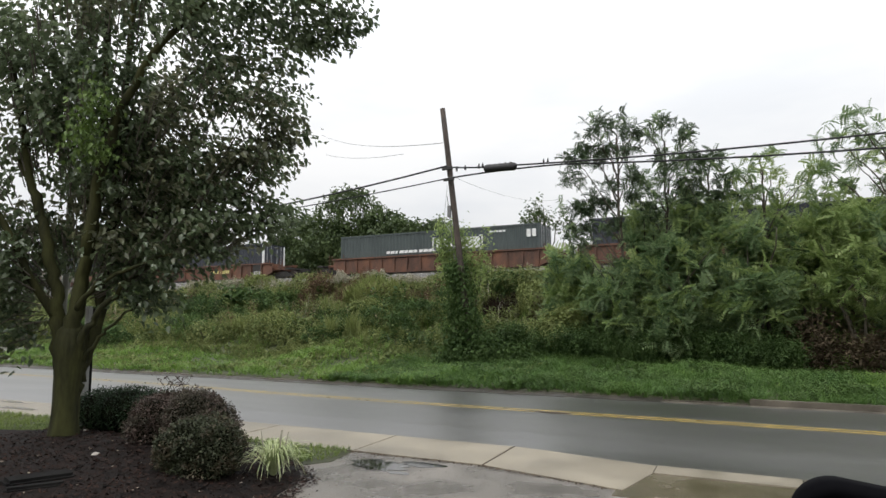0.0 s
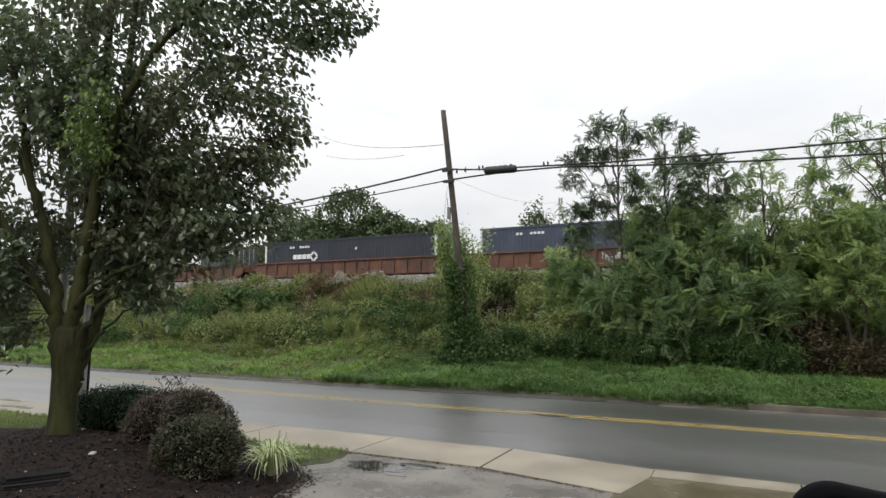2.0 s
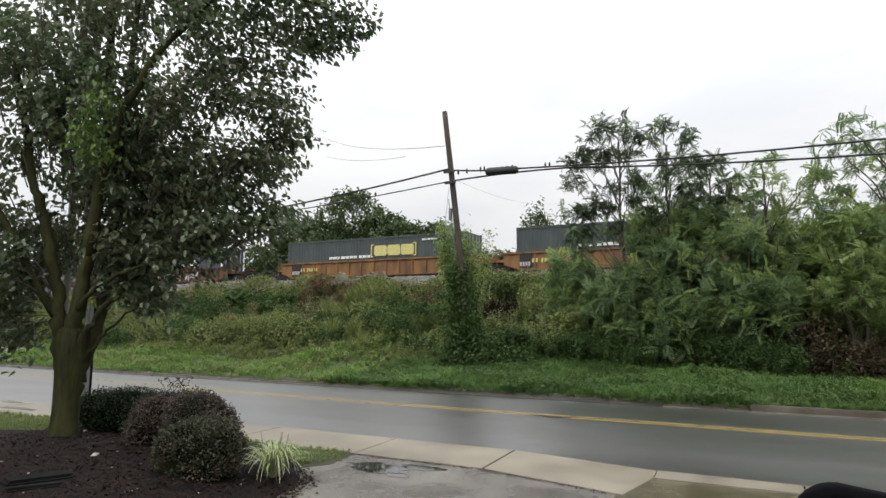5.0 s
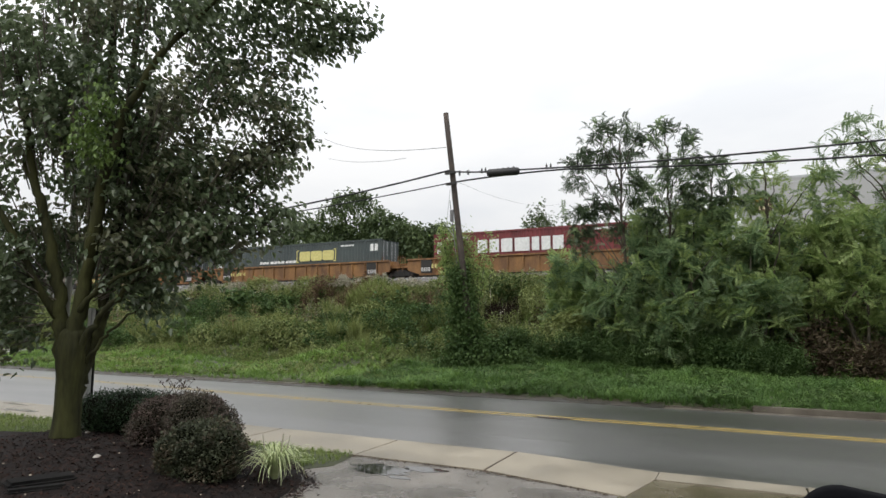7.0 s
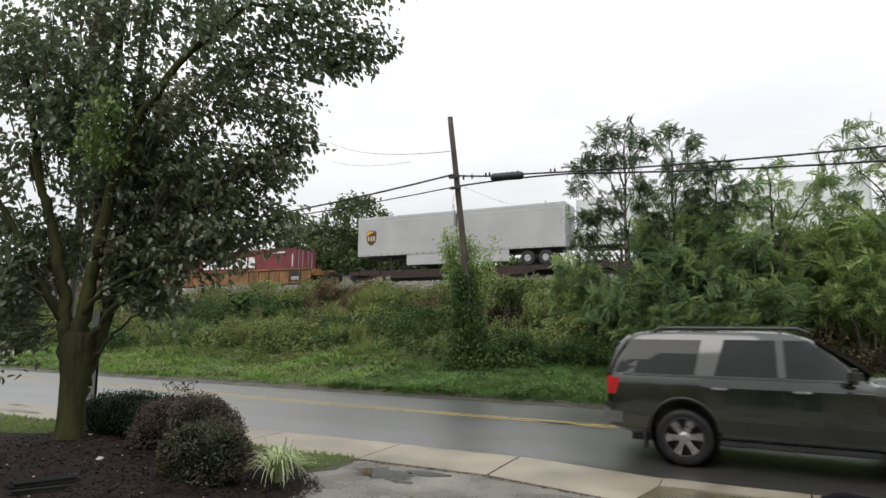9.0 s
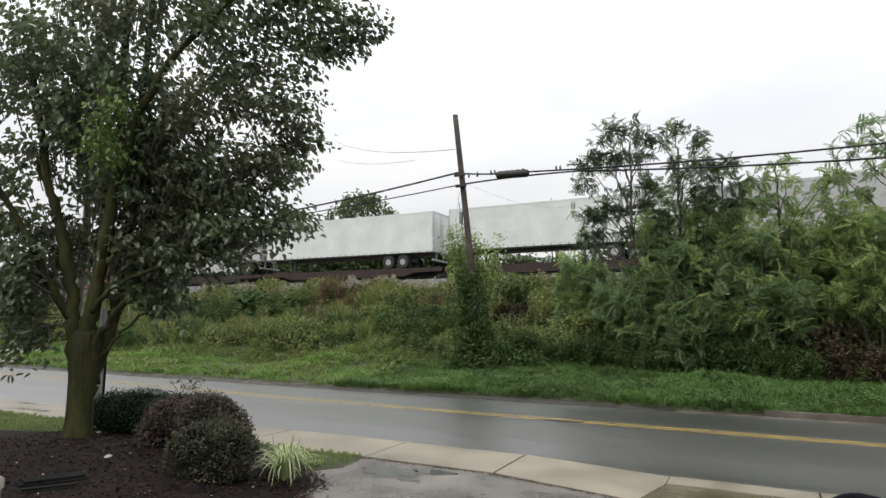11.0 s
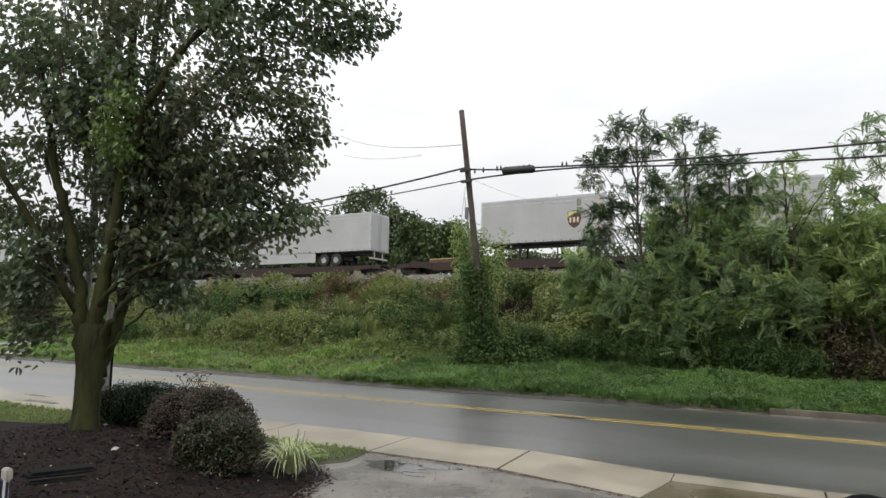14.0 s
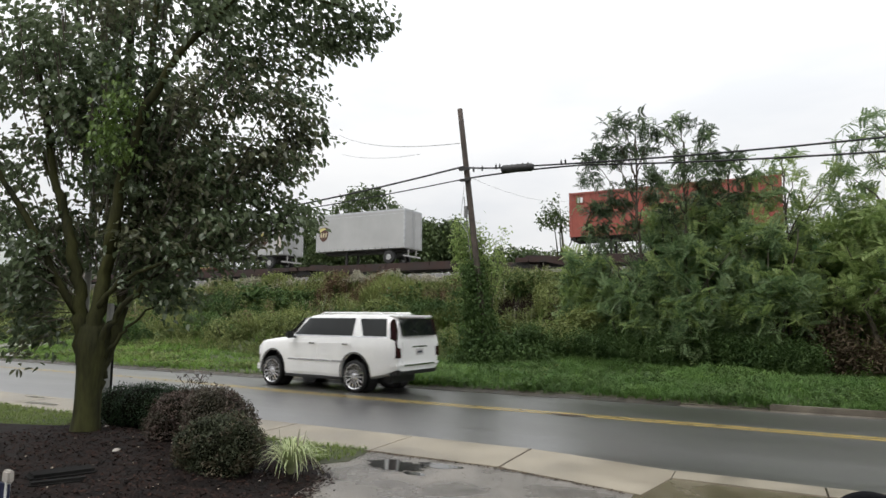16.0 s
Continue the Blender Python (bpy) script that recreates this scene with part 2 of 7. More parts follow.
M_YELLOW = mat("worn_yellow_paint", (0.26, 0.19, 0.05), (0.52, 0.37, 0.085), 5.0, (0.25, 0.5), 0.1, fine=60, contrast=0.3)
M_EARTH = mat("weedy_earth", (0.03, 0.036, 0.014), (0.065, 0.07, 0.03), 0.6, (0.7, 0.95), 0.6, fine=8)
M_SOIL = mat("dark_mulch", (0.004, 0.003, 0.0027), (0.017, 0.011, 0.009), 5.0, (0.75, 0.95), 0.9, fine=45, contrast=0.18, spec=0.15)
M_CHIP = mat("mulch_chips", (0.006, 0.004, 0.003), (0.036, 0.018, 0.013), 5, (0.7, 0.9), 0.3, island=0.9, spec=0.2)
M_MUD = mat("dark_wet_mud", (0.014, 0.011, 0.008), (0.05, 0.042, 0.03), 3, (0.4, 0.8), 0.6, fine=30)
M_CRACK = mat("joint_dirt", (0.03, 0.022, 0.015), (0.09, 0.06, 0.035), 6, (0.6, 0.9), 0.2)
M_BALLAST = mat("grey_ballast", (0.1, 0.096, 0.092), (0.25, 0.24, 0.225), 2.0, (0.6, 0.9), 0.6, fine=14, island=0.45)
M_RAIL = mat("worn_rail_steel", (0.1, 0.06, 0.04), (0.24, 0.17, 0.13), 4, (0.35, 0.6), 0.1, metal=0.7)
M_TIE = mat("weathered_tie", (0.04, 0.032, 0.026), (0.1, 0.085, 0.07), 3, (0.7, 0.9), 0.4)
M_STONE = mat("pale_stone", (0.26, 0.235, 0.2), (0.45, 0.42, 0.38), 6, (0.5, 0.8), 0.3)
M_WATER = mat("standing_water", (0.02, 0.02, 0.018), (0.035, 0.034, 0.03), 1, (0.02, 0.05), 0.02, fine=6)

NEAR_EDGE, MIDDLE, FAR_EDGE = 9.56, 13.26, 15.95
TRACK_Y, RAIL_Z = 39.95, 4.95


def rise(y):
    """Height of the land across the road's direction."""
    return float(np.interp(y, (-4000, 9.3, 9.5, 16.05, 16.15, 17.6, 21.5, 24.5, 30, 35.2, 36.2, 44.5, 48, 60, 4000),
                           (-0.06, -0.06, -0.14, -0.14, 0.1, 0.2, 0.4, 1.05, 2.75, 4.3, 4.4, 4.4, 3.4, 3.0, 3.0)))


def lumps(x, y):
    k = min(1.0, max(0.0, (y - 16.5) / 5)) * (1 if y < 36 else max(0.0, 1 - (y - 36) * 2) if y < 46 else 1)
    return k * 0.42 * (noise.noise((x * 0.23, y * 0.3, 0)) + 0.4 * noise.noise((x * 0.7, y * 0.8, 3)))


def land(x, y):
    return rise(y) + lumps(x, y)


def ground():
    xs = [-4000, -1200, -400, -200, -130] + list(np.arange(-100, 40.1, 1.0)) + [60, 100, 200, 400, 1200, 4000]
    ys = [-4000, -800, -200, -60, -20, 0, 8.9, 9.3, 9.5, 12, 15, 16.05, 16.15] + list(np.arange(16.6, 49, 0.7)) + [52, 60, 80, 140, 300, 900, 4000]
    v = [(x, y, land(x, y) if abs(x) < 150 else rise(y)) for y in ys for x in xs]
    n = len(xs)
    f = [(j * n + i, j * n + i + 1, (j + 1) * n + i + 1, (j + 1) * n + i) for j in range(len(ys) - 1) for i in range(n - 1)]
    part("ground", Geo().add(v, f), M_EARTH, smooth=True, kind="structure", label="weedy earth of the verge and railway embankment")


def road():
    g = Geo()
    xs = [-900, -300, -120] + list(range(-60, 31, 3)) + [80, 300, 900]
    ys = (NEAR_EDGE - 0.02, 10.6, MIDDLE, 14.8, FAR_EDGE + 0.02)
    zs = (0.0, 0.03, 0.05, 0.03, 0.0)
    n = len(ys)
    top = [(x, y, z) for x in xs for y, z in zip(ys, zs)]
    bottom = [(x, y, -0.3) for x in xs for y in ys]
    f = [(i * n + j, (i + 1) * n + j, (i + 1) * n + j + 1, i * n + j + 1) for i in range(len(xs) - 1) for j in range(n - 1)]
    g.add(top + bottom, f + [tuple(k + len(top) for k in q[::-1]) for q in f])
    part("road", g, M_ASPHALT, kind="structure", label="wet two-lane asphalt road with a crown")

    def crown(y):
        return float(np.interp(y, ys, zs)) + 0.004

    for off in (-0.14, 0.06):
        line = Geo()
        ends = [-300, -60] + [-60 + 4 * k + (0.03 if k % 3 else 0) for k in range(1, 24)] + [120, 300]
        line.add([p for x in ends for y in [off + float(np.interp(x, (-60, -18.5, -12.9, -10, 5), (13.8, 13.6, 13.2, 13.0, 12.93)))] for p in ((x, y, crown(y)), (x, y + 0.09, crown(y + 0.09)))],
                 [(2 * i, 2 * i + 2, 2 * i + 3, 2 * i + 1) for i in range(len(ends) - 1)])
        part("yellow_line", line, M_YELLOW, kind="structure", label="worn yellow centre line on the wet road")
    # a road patch that interrupts the line
    patch = Geo()
    pts = [(-3.75 + 0.36 * math.cos(a) * (1 + 0.3 * math.sin(3 * a)), 12.84 + 0.09 * math.sin(a)) for a in np.linspace(0, 6.28, 15)[:-1]]
    patch.add([(x, y, 0.056) for x, y in pts], [tuple(range(len(pts)))])
    part("road_patch", patch, M_CRACK, kind="structure", label="dark broken patch in the centre line")


def kerb_far():
    """Each cast length of the kerb is a piece of its own."""
    kerb = thing("kerb", "low dirty concrete kerb between road and grass", "kerb", kind="structure")
    rnd = random.Random(3)
    x = -60.0
    while x < 40:
        long = 3.0
        dz = 0.0 if x > -1.5 else -0.05 - 0.05 * rnd.random()
        g = Geo().box(0.012, long - 0.012, 0, 0.17, -0.3, 0.14, 0.02)
        part("kerb_length", g, M_KERB, kerb, at=pose(x, FAR_EDGE + 0.015 + rnd.uniform(-0.01, 0.01), dz, 0, 0, rnd.uniform(-0.15, 0.15)))
        part("gutter_length", Geo().box(0.01, long - 0.01, -0.2, -0.004, -0.2, 0.012, 0.006), M_KERB, kerb, at=pose(x, FAR_EDGE, 0, 0, 0, 0))
        x += long
    xs = np.arange(-60, -1.9, 0.35)
    rim = [(x, FAR_EDGE - 0.1 - 0.14 * (1 + noise.noise((x * 0.6, 2, 0))) - 0.07 * noise.noise((x * 2.6, 5, 0)), 0.014) for x in xs]
    mud = Geo().add(rim + [(x, FAR_EDGE + 0.3, 0.09) for x in xs], [(i, i + 1, len(xs) + i + 1, len(xs) + i) for i in range(len(xs) - 1)])
    part("mud_edge", mud, M_MUD, kind="structure", label="dark wet mud washed against the road's edge", smooth=True)
    for x0, x1 in ((-900, -60), (42, 900)):
        part("kerb_length", Geo().box(x0, x1, 0, 0.17, -0.3, 0.1), M_KERB, kerb, at=pose(0, FAR_EDGE + 0.015, 0))


def near_side():
    # walk of cast slabs along the road, broken by the driveway
    walk_way = thing("sidewalk", "damp pale concrete sidewalk beside the wet road", "sidewalk", kind="structure")
    rnd = random.Random(5)

    def cast(x0, x1, y0, y1, z, material=M_CONCRETE):
        part("slab", Geo().box(x0 + 0.006, x1 - 0.006, y0, y1, -0.25, z + rnd.uniform(-0.003, 0.003), 0.008), material, walk_way)

    cuts = [-3.42, -5.6, -8.2, -10.8, -13.4, -16, -18.6, -21.2, -23.8, -26.4, -29, -40, -60]
    for a, b in zip(cuts[1:], cuts[:-1]):
        cast(a, b, 8.2, NEAR_EDGE - 0.03, 0.014)
    apron = Geo()
    outline = [(-3.40, 8.2), (-1.42, 7.75), (-1.2, 8.7), (-1.2, 9.14), (-2.1, 9.3), (-2.8, 9.45), (-3.40, NEAR_EDGE - 0.03)]
    n = len(outline)
    apron.add([(a, b, 0.014) for a, b in outline] + [(a, b, -0.25) for a, b in outline],
              [tuple(range(n)), tuple(range(n, 2 * n))[::-1]] + [(i, (i + 1) % n, n + (i + 1) % n, n + i) for i in range(n)])
    part("slab", apron, M_CONCRETE, walk_way, "fan-shaped driveway apron")
    part("slab", Geo().box(-1.5, 1.2, 7.5, 8.69, -0.25, 0.008, 0.004), M_WETCONC, walk_way, "muddy slab under shallow water")
    part("slab", Geo().box(1.22, 6.0, 7.5, 8.69, -0.25, 0.008, 0.004), M_WETCONC, walk_way, "muddy slab under shallow water")
    for a, b in ((-1.19, 0.55), (0.57, 3.5), (3.52, 6.5), (6.52, 60)):
        part("kerb_length", Geo().box(a, b, 8.7, 9.16, -0.3, 0.02, 0.008), M_STRIP, walk_way)
    gutter = Geo().add([(-3.4, NEAR_EDGE, 0.004), (-2.8, 9.47, 0.004), (-1.2, 9.17, 0.004), (60, 9.17, 0.004), (60, NEAR_EDGE + 0.02, 0.004)], [(0, 1, 2, 3, 4)])
    part("road_edge", gutter, M_ASPHALT, kind="structure", label="wet asphalt edge beside the kerb")
    part("joint", Geo().box(-0.012, 0.012, 8.2, 9.53, 0.0, 0.018), M_CRACK, walk_way, at=pose(-3.41, 0, 0))
    # lot
    lot = Geo()
    lo = [(-6.0, 8.19), (-6.0, 7.5), (-6.2, 7.12), (-5.8, 6.6), (-5.5, 5.9), (-5.1, 4.9), (-4.9, 3.0), (-4.9, -40), (40, -40), (40, 7.49), (-1.3, 7.49), (-1.42, 7.74), (-3.41, 8.19)]
    n = len(lo)
    lot.add([(a, b, 0.0) for a, b in lo] + [(a, b, -0.3) for a, b in lo],
            [tuple(range(n)), tuple(range(n, 2 * n))[::-1]] + [(i, (i + 1) % n, n + (i + 1) % n, n + i) for i in range(n)])
    part("parking_lot", lot, M_LOT, kind="structure", label="worn wet asphalt driveway with puddles")
    # puddles at the low corner by the walk
    for cx, cy, a, b, s in ((-4.78, 7.62, 0.5, 0.3, 1), (-4.2, 7.9, 0.36, 0.14, 5), (-4.3, 7.35, 0.2, 0.08, 9)):
        r = random.Random(s)
        ring = [(cx + a * math.cos(q) * r.uniform(0.7, 1.15), cy + b * math.sin(q) * r.uniform(0.7, 1.15), 0.0045) for q in np.linspace(0, 6.283, 25)[:-1]]
        part("puddle", Geo().add(ring, [tuple(range(len(ring)))]), M_WATER, kind="structure", label="shallow puddle on the driveway")
    # mud washed over the slabs
    for cx, cy, a, b, s in ((-16.7, 9.3, 0.5, 0.1, 2), (-15.4, 8.7, 0.9, 0.14, 3)):
        r = random.Random(s)
        ring = [(cx + a * math.cos(q) * r.uniform(0.6, 1.2), cy + b * math.sin(q) * r.uniform(0.6, 1.2), 0.0225) for q in np.linspace(0, 6.283, 25)[:-1]]
        part("mud_stain", Geo().add(ring, [tuple(range(len(ring)))]), M_WETCONC, walk_way, "thin film of mud")


def bed_edge(y):
    return float(np.interp(y, (-2, 3, 4.9, 5.9, 6.6, 7.1, 7.75), (-4.38, -4.4, -4.6, -5.05, -5.33, -5.8, -6.75))) + 0.09 * noise.noise((0, y * 2.3, 4)) + 0.05 * noise.noise((0, y * 7, 8))


def bed_height(x, y):
    """The planting bed: a low mound."""
    d = min(1.0, max(0.0, (bed_edge(y) - x) / 1.5)) * min(1.0, max(0.0, (8.0 - y) / 1.4))
    return 0.012 + 0.2 * d + 0.03 * noise.noise((x * 1.3, y * 1.3, 9))


def bed():
    rows, cols = 60, 80
    v, f = [], []
    for j in range(rows):
        y = -2 + 9.75 * j / (rows - 1)
        edge = bed_edge(y)
        far = float(np.interp(y, (-2, 6.0, 6.6, 7.0, 7.75), (-18, -12.2, -10.9, -10.6, -10.2)))
        for i in range(cols):
            x = edge + (far - edge) * (i / (cols - 1)) ** 1.3
            v.append((x, y, bed_height(x, y) if 0 < i else -0.02))
    f = [(j * cols + i, j * cols + i + 1, (j + 1) * cols + i + 1, (j + 1) * cols + i) for j in range(rows - 1) for i in range(cols - 1)]
    part("planting_bed", Geo().add(v, f), M_SOIL, smooth=True, kind="structure", label="mounded bed of dark wet mulch")
    # loose chips
    n = 16000
    x, y = rng.uniform(-11, -4.7, n), rng.uniform(2.5, 7.7, n)
    keep = x < np.interp(y, (-2, 3, 4.9, 5.9, 6.6, 7.1, 7.75), (-4.38, -4.4, -4.6, -5.05, -5.33, -5.8, -6.75)) - 0.02
    x, y = x[keep], y[keep]
    z = np.array([bed_height(a, b) for a, b in zip(x, y)]) + 0.006
    chip = (np.array([(-0.25, -0.5, 0), (0.25, -0.5, 0.1), (0.2, 0.5, 0), (-0.2, 0.45, 0.12)], float), np.array([(0, 1, 2, 3)]))
    k = len(x)
    me = many("mulch_chips", chip, turned(k, rng.uniform(0, 6.28, k), rng.normal(0, 0.35, k), rng.normal(0, 0.35, k), rng.uniform(0.012, 0.05, k)), np.stack([x, y, z], 1))
    part("mulch_chips", me, M_CHIP, kind="stuff", label="scattered dark bark chips on the bed")
    lawn = Geo()
    pts = [(-10.2, 7.76), (-10.6, 7.0), (-10.9, 6.6), (-12.2, 6.0), (-18, 4), (-60, 4), (-60, 8.19), (-5.6, 8.19), (-5.5, 7.5), (-5.78, 7.1), (-6.75, 7.74)]
    n = len(pts)
    lawn.add([(a, b, 0.007) for a, b in pts] + [(a, b, -0.2) for a, b in pts], [tuple(range(n)), tuple(range(n, 2 * n))[::-1]] + [(i, (i + 1) % n, n + (i + 1) % n, n + i) for i in range(n)])
    part("lawn", lawn, M_EARTH, kind="structure", label="strip of short lawn beside the sidewalk")


def track():
    bed_geo = Geo()
    xs = [-600, -200, -120] + list(np.arange(-100, 31, 1.0)) + [60, 200, 600]
    prof = ((35.5, 4.25), (36.3, 4.8), (37.1, 5.0), (37.8, 4.94), (38.6, 4.82), (42.0, 4.8), (43.0, 4.6), (44.2, 4.35))
    n = len(prof)
    bed_geo.add([(x, y + 0.06 * noise.noise((x, y, 1)), z + 0.05 * noise.noise((x * 1.7, y * 1.7, 5))) for x in xs for y, z in prof],
                [(i * n + j, (i + 1) * n + j, (i + 1) * n + j + 1, i * n + j + 1) for i in range(len(xs) - 1) for j in range(n - 1)])
    part("ballast_bed", bed_geo, M_BALLAST, kind="structure", label="grey crushed-stone ballast of the railway track")
    k = 18000
    x, s = rng.uniform(-75, 8, k), rng.random(k)
    y = 35.5 + 3.0 * s
    z = np.interp(y, (35.5, 36.3, 37.1, 37.8, 38.6), (4.27, 4.82, 5.02, 4.96, 4.84))
    stone = (np.array([(-.5, -.4, -.3), (.5, -.45, -.2), (.45, .5, -.3), (-.5, .4, -.2), (-.3, -.3, .4), (.35, -.25, .3), (.25, .3, .45), (-.3, .3, .3)], float),
             np.array([(4, 5, 6, 7), (0, 1, 5, 4), (1, 2, 6, 5), (2, 3, 7, 6), (3, 0, 4, 7)]))
    me = many("ballast_stones", stone, turned(k, rng.uniform(0, 6.3, k), rng.normal(0, 0.6, k), rng.normal(0, 0.6, k), rng.uniform(0.06, 0.15, k)), np.stack([x, y, z], 1))
    part("ballast_stones", me, M_BALLAST, kind="stuff", label="loose grey ballast stones")
    for off in (-0.75, 0.75):
        y = TRACK_Y + off
        part("rail", Geo().box(-600, 600, y - 0.035, y + 0.035, RAIL_Z - 0.05, RAIL_Z).box(-600, 600, y - 0.01, y + 0.01, RAIL_Z - 0.14, RAIL_Z - 0.05).box(-600, 600, y - 0.075, y + 0.075, RAIL_Z - 0.16, RAIL_Z - 0.14),
             M_RAIL, kind="structure", label="worn steel rail on wooden ties")
    ties = Geo()
    for i in range(150):
        ties.box(-80 + 0.6 * i, -79.78 + 0.6 * i, TRACK_Y - 1.3, TRACK_Y + 1.3, RAIL_Z - 0.34, RAIL_Z - 0.16)
    part("ties", ties, M_TIE, kind="stuff", label="weathered wooden railway ties")


def bed_litter():
    """Pale specks, stones and a dark edging slab on the bed."""
    bit = (np.array([(-.5, -.4, 0), (.5, -.5, .15), (.4, .5, 0), (-.45, .4, .2)], float), np.array([(0, 1, 2, 3)]))

    def strew(name, label, x, y, z, size, material):
        k = len(x)
        part(name, many(name, bit, turned(k, rng.uniform(0, 6.3, k), rng.normal(0, 0.25, k), rng.normal(0, 0.25, k), rng.uniform(*size, k)), np.stack([x, y, np.full(k, z)], 1)), material, kind="stuff", label=label)

    y = rng.uniform(4.2, 7.6, 1500)
    strew("spilled_mulch", "dark mulch spilled over the edge of the driveway", np.array([bed_edge(q) for q in y]) + np.abs(rng.normal(0, 0.13, 1500)), y, 0.006, (0.01, 0.035), M_CHIP)
    strew("grit", "dark grit scattered on the wet driveway", rng.uniform(-5.2, -0.5, 900), rng.uniform(5.0, 8.1, 900), 0.005, (0.006, 0.018), M_CHIP)
    x = rng.uniform(-5.7, -1.6, 420)
    strew("joint_litter", "brown leaf litter along the sidewalk joint", x, np.where(x < -3.4, 8.19, 8.19 + (x + 3.4) * -0.226) - np.abs(rng.normal(0, 0.035, 420)), 0.007, (0.01, 0.032), M_CRACK)
    n = 90
    x, y = rng.uniform(-9.6, -4.9, n), rng.uniform(3.8, 7.4, n)
    keep = x < np.interp(y, (-2, 3, 4.9, 5.9, 6.6, 7.1, 7.75), (-4.38, -4.4, -4.6, -5.05, -5.33, -5.8, -6.75)) - 0.1
    x, y = x[keep], y[keep]
    k = len(x)
    z = np.array([bed_height(a, b) for a, b in zip(x, y)]) + 0.012
    fleck = (np.array([(-.5, -.5, 0), (.5, -.4, .1), (.4, .5, 0), (-.4, .5, .12)], float), np.array([(0, 1, 2, 3)]))
    part("pale_litter", many("pale_litter", fleck, turned(k, rng.uniform(0, 6.3, k), rng.normal(0, 0.3, k), rng.normal(0, 0.3, k), rng.uniform(0.01, 0.032, k)), np.stack([x, y, z], 1)), M_LITTER, kind="stuff", label="pale dead leaves and flecks on the mulch")

    def rock(name, label, x, y, size, material, seed, squash=0.6):
        bm = bmesh.new()
        bmesh.ops.create_icosphere(bm, subdivisions=2, radius=size)
        for q in bm.verts:
            q.co *= 1 + 0.3 * noise.noise(q.co / size * 1.4 + Vector((seed, 0, 0)))
            q.co.z = max(-0.02, q.co.z * squash)
        g = Geo().add([q.co[:] for q in bm.verts], [[q.index for q in f.verts] for f in bm.faces])
        bm.free()
        ob = part(name, g, material, at=pose(x, y, bed_height(x, y)))
        tagged(ob, label, "stone")

    rock("stone", "small pale stone on the mulch bed", -8.27, 5.76, 0.055, M_STONE, 1)
    rock("stone", "small pale stone beside the tree trunk", -10.35, 7.0, 0.045, M_STONE, 2)
    rock("stone", "small pale stone beside the hedge", -9.3, 7.35, 0.035, M_STONE, 5)
    tagged(part("edging_slab", Geo().box(-0.36, 0.36, -0.13, 0.13, -0.05, 0.07, 0.035), M_SLATE, at=pose(-7.52, 4.55, 0.21, 4, 3, 78)), "long dark slate slab lying on the mulch", "slab")
    tagged(part("edging_slab", Geo().box(-0.3, 0.3, -0.1, 0.1, -0.05, 0.05, 0.03), M_SLATE, at=pose(-7.25, 4.35, 0.2, -5, 2, 66)), "dark slate slab lying on the mulch", "slab")
    post = thing("sign_stake", "short stake with white cap and navy panel", "sign", at=pose(-6.66, 3.5, 0.18))
    part("stake", Geo().box(-0.02, 0.02, -0.02, 0.02, -0.1, 0.33, 0.005), M_MARKWHITE, post)
    part("cap", Geo().box(-0.06, 0.06, -0.03, 0.03, 0.3, 0.42, 0.015), M_STONE, post)
    part("panel", Geo().box(-0.3, 0.03, -0.012, 0.012, 0.02, 0.29, 0.004), M_NAVYPANEL, post, "navy blue panel")


M_LITTER = mat("pale_litter", (0.1, 0.07, 0.05), (0.34, 0.29, 0.23), 9, (0.6, 0.8), 0.1, island=0.5)
M_SLATE = mat("dark_slate", (0.005, 0.005, 0.005), (0.018, 0.017, 0.016), 4, (0.7, 0.9), 0.5, spec=0.1)
M_MARKWHITE = mat("white_painted_stake", (0.5, 0.5, 0.48), (0.72, 0.72, 0.7), 6, (0.5, 0.7), 0.1)
M_NAVYPANEL = mat("navy_panel", (0.01, 0.013, 0.035), (0.02, 0.024, 0.06), 5, (0.3, 0.5), 0.05)
M_WALL = mat("plain_brick_brown_wall", (0.16, 0.12, 0.095), (0.26, 0.2, 0.16), 0.8, (0.7, 0.9), 0.2)
M_SIDING = mat("pale_grey_siding", (0.25, 0.25, 0.25), (0.38, 0.38, 0.38), 0.8, (0.6, 0.8), 0.1)
M_POST = mat("galvanised_post", (0.26, 0.26, 0.25), (0.46, 0.46, 0.44), 1.2, (0.45, 0.65), 0.1, metal=0.25)


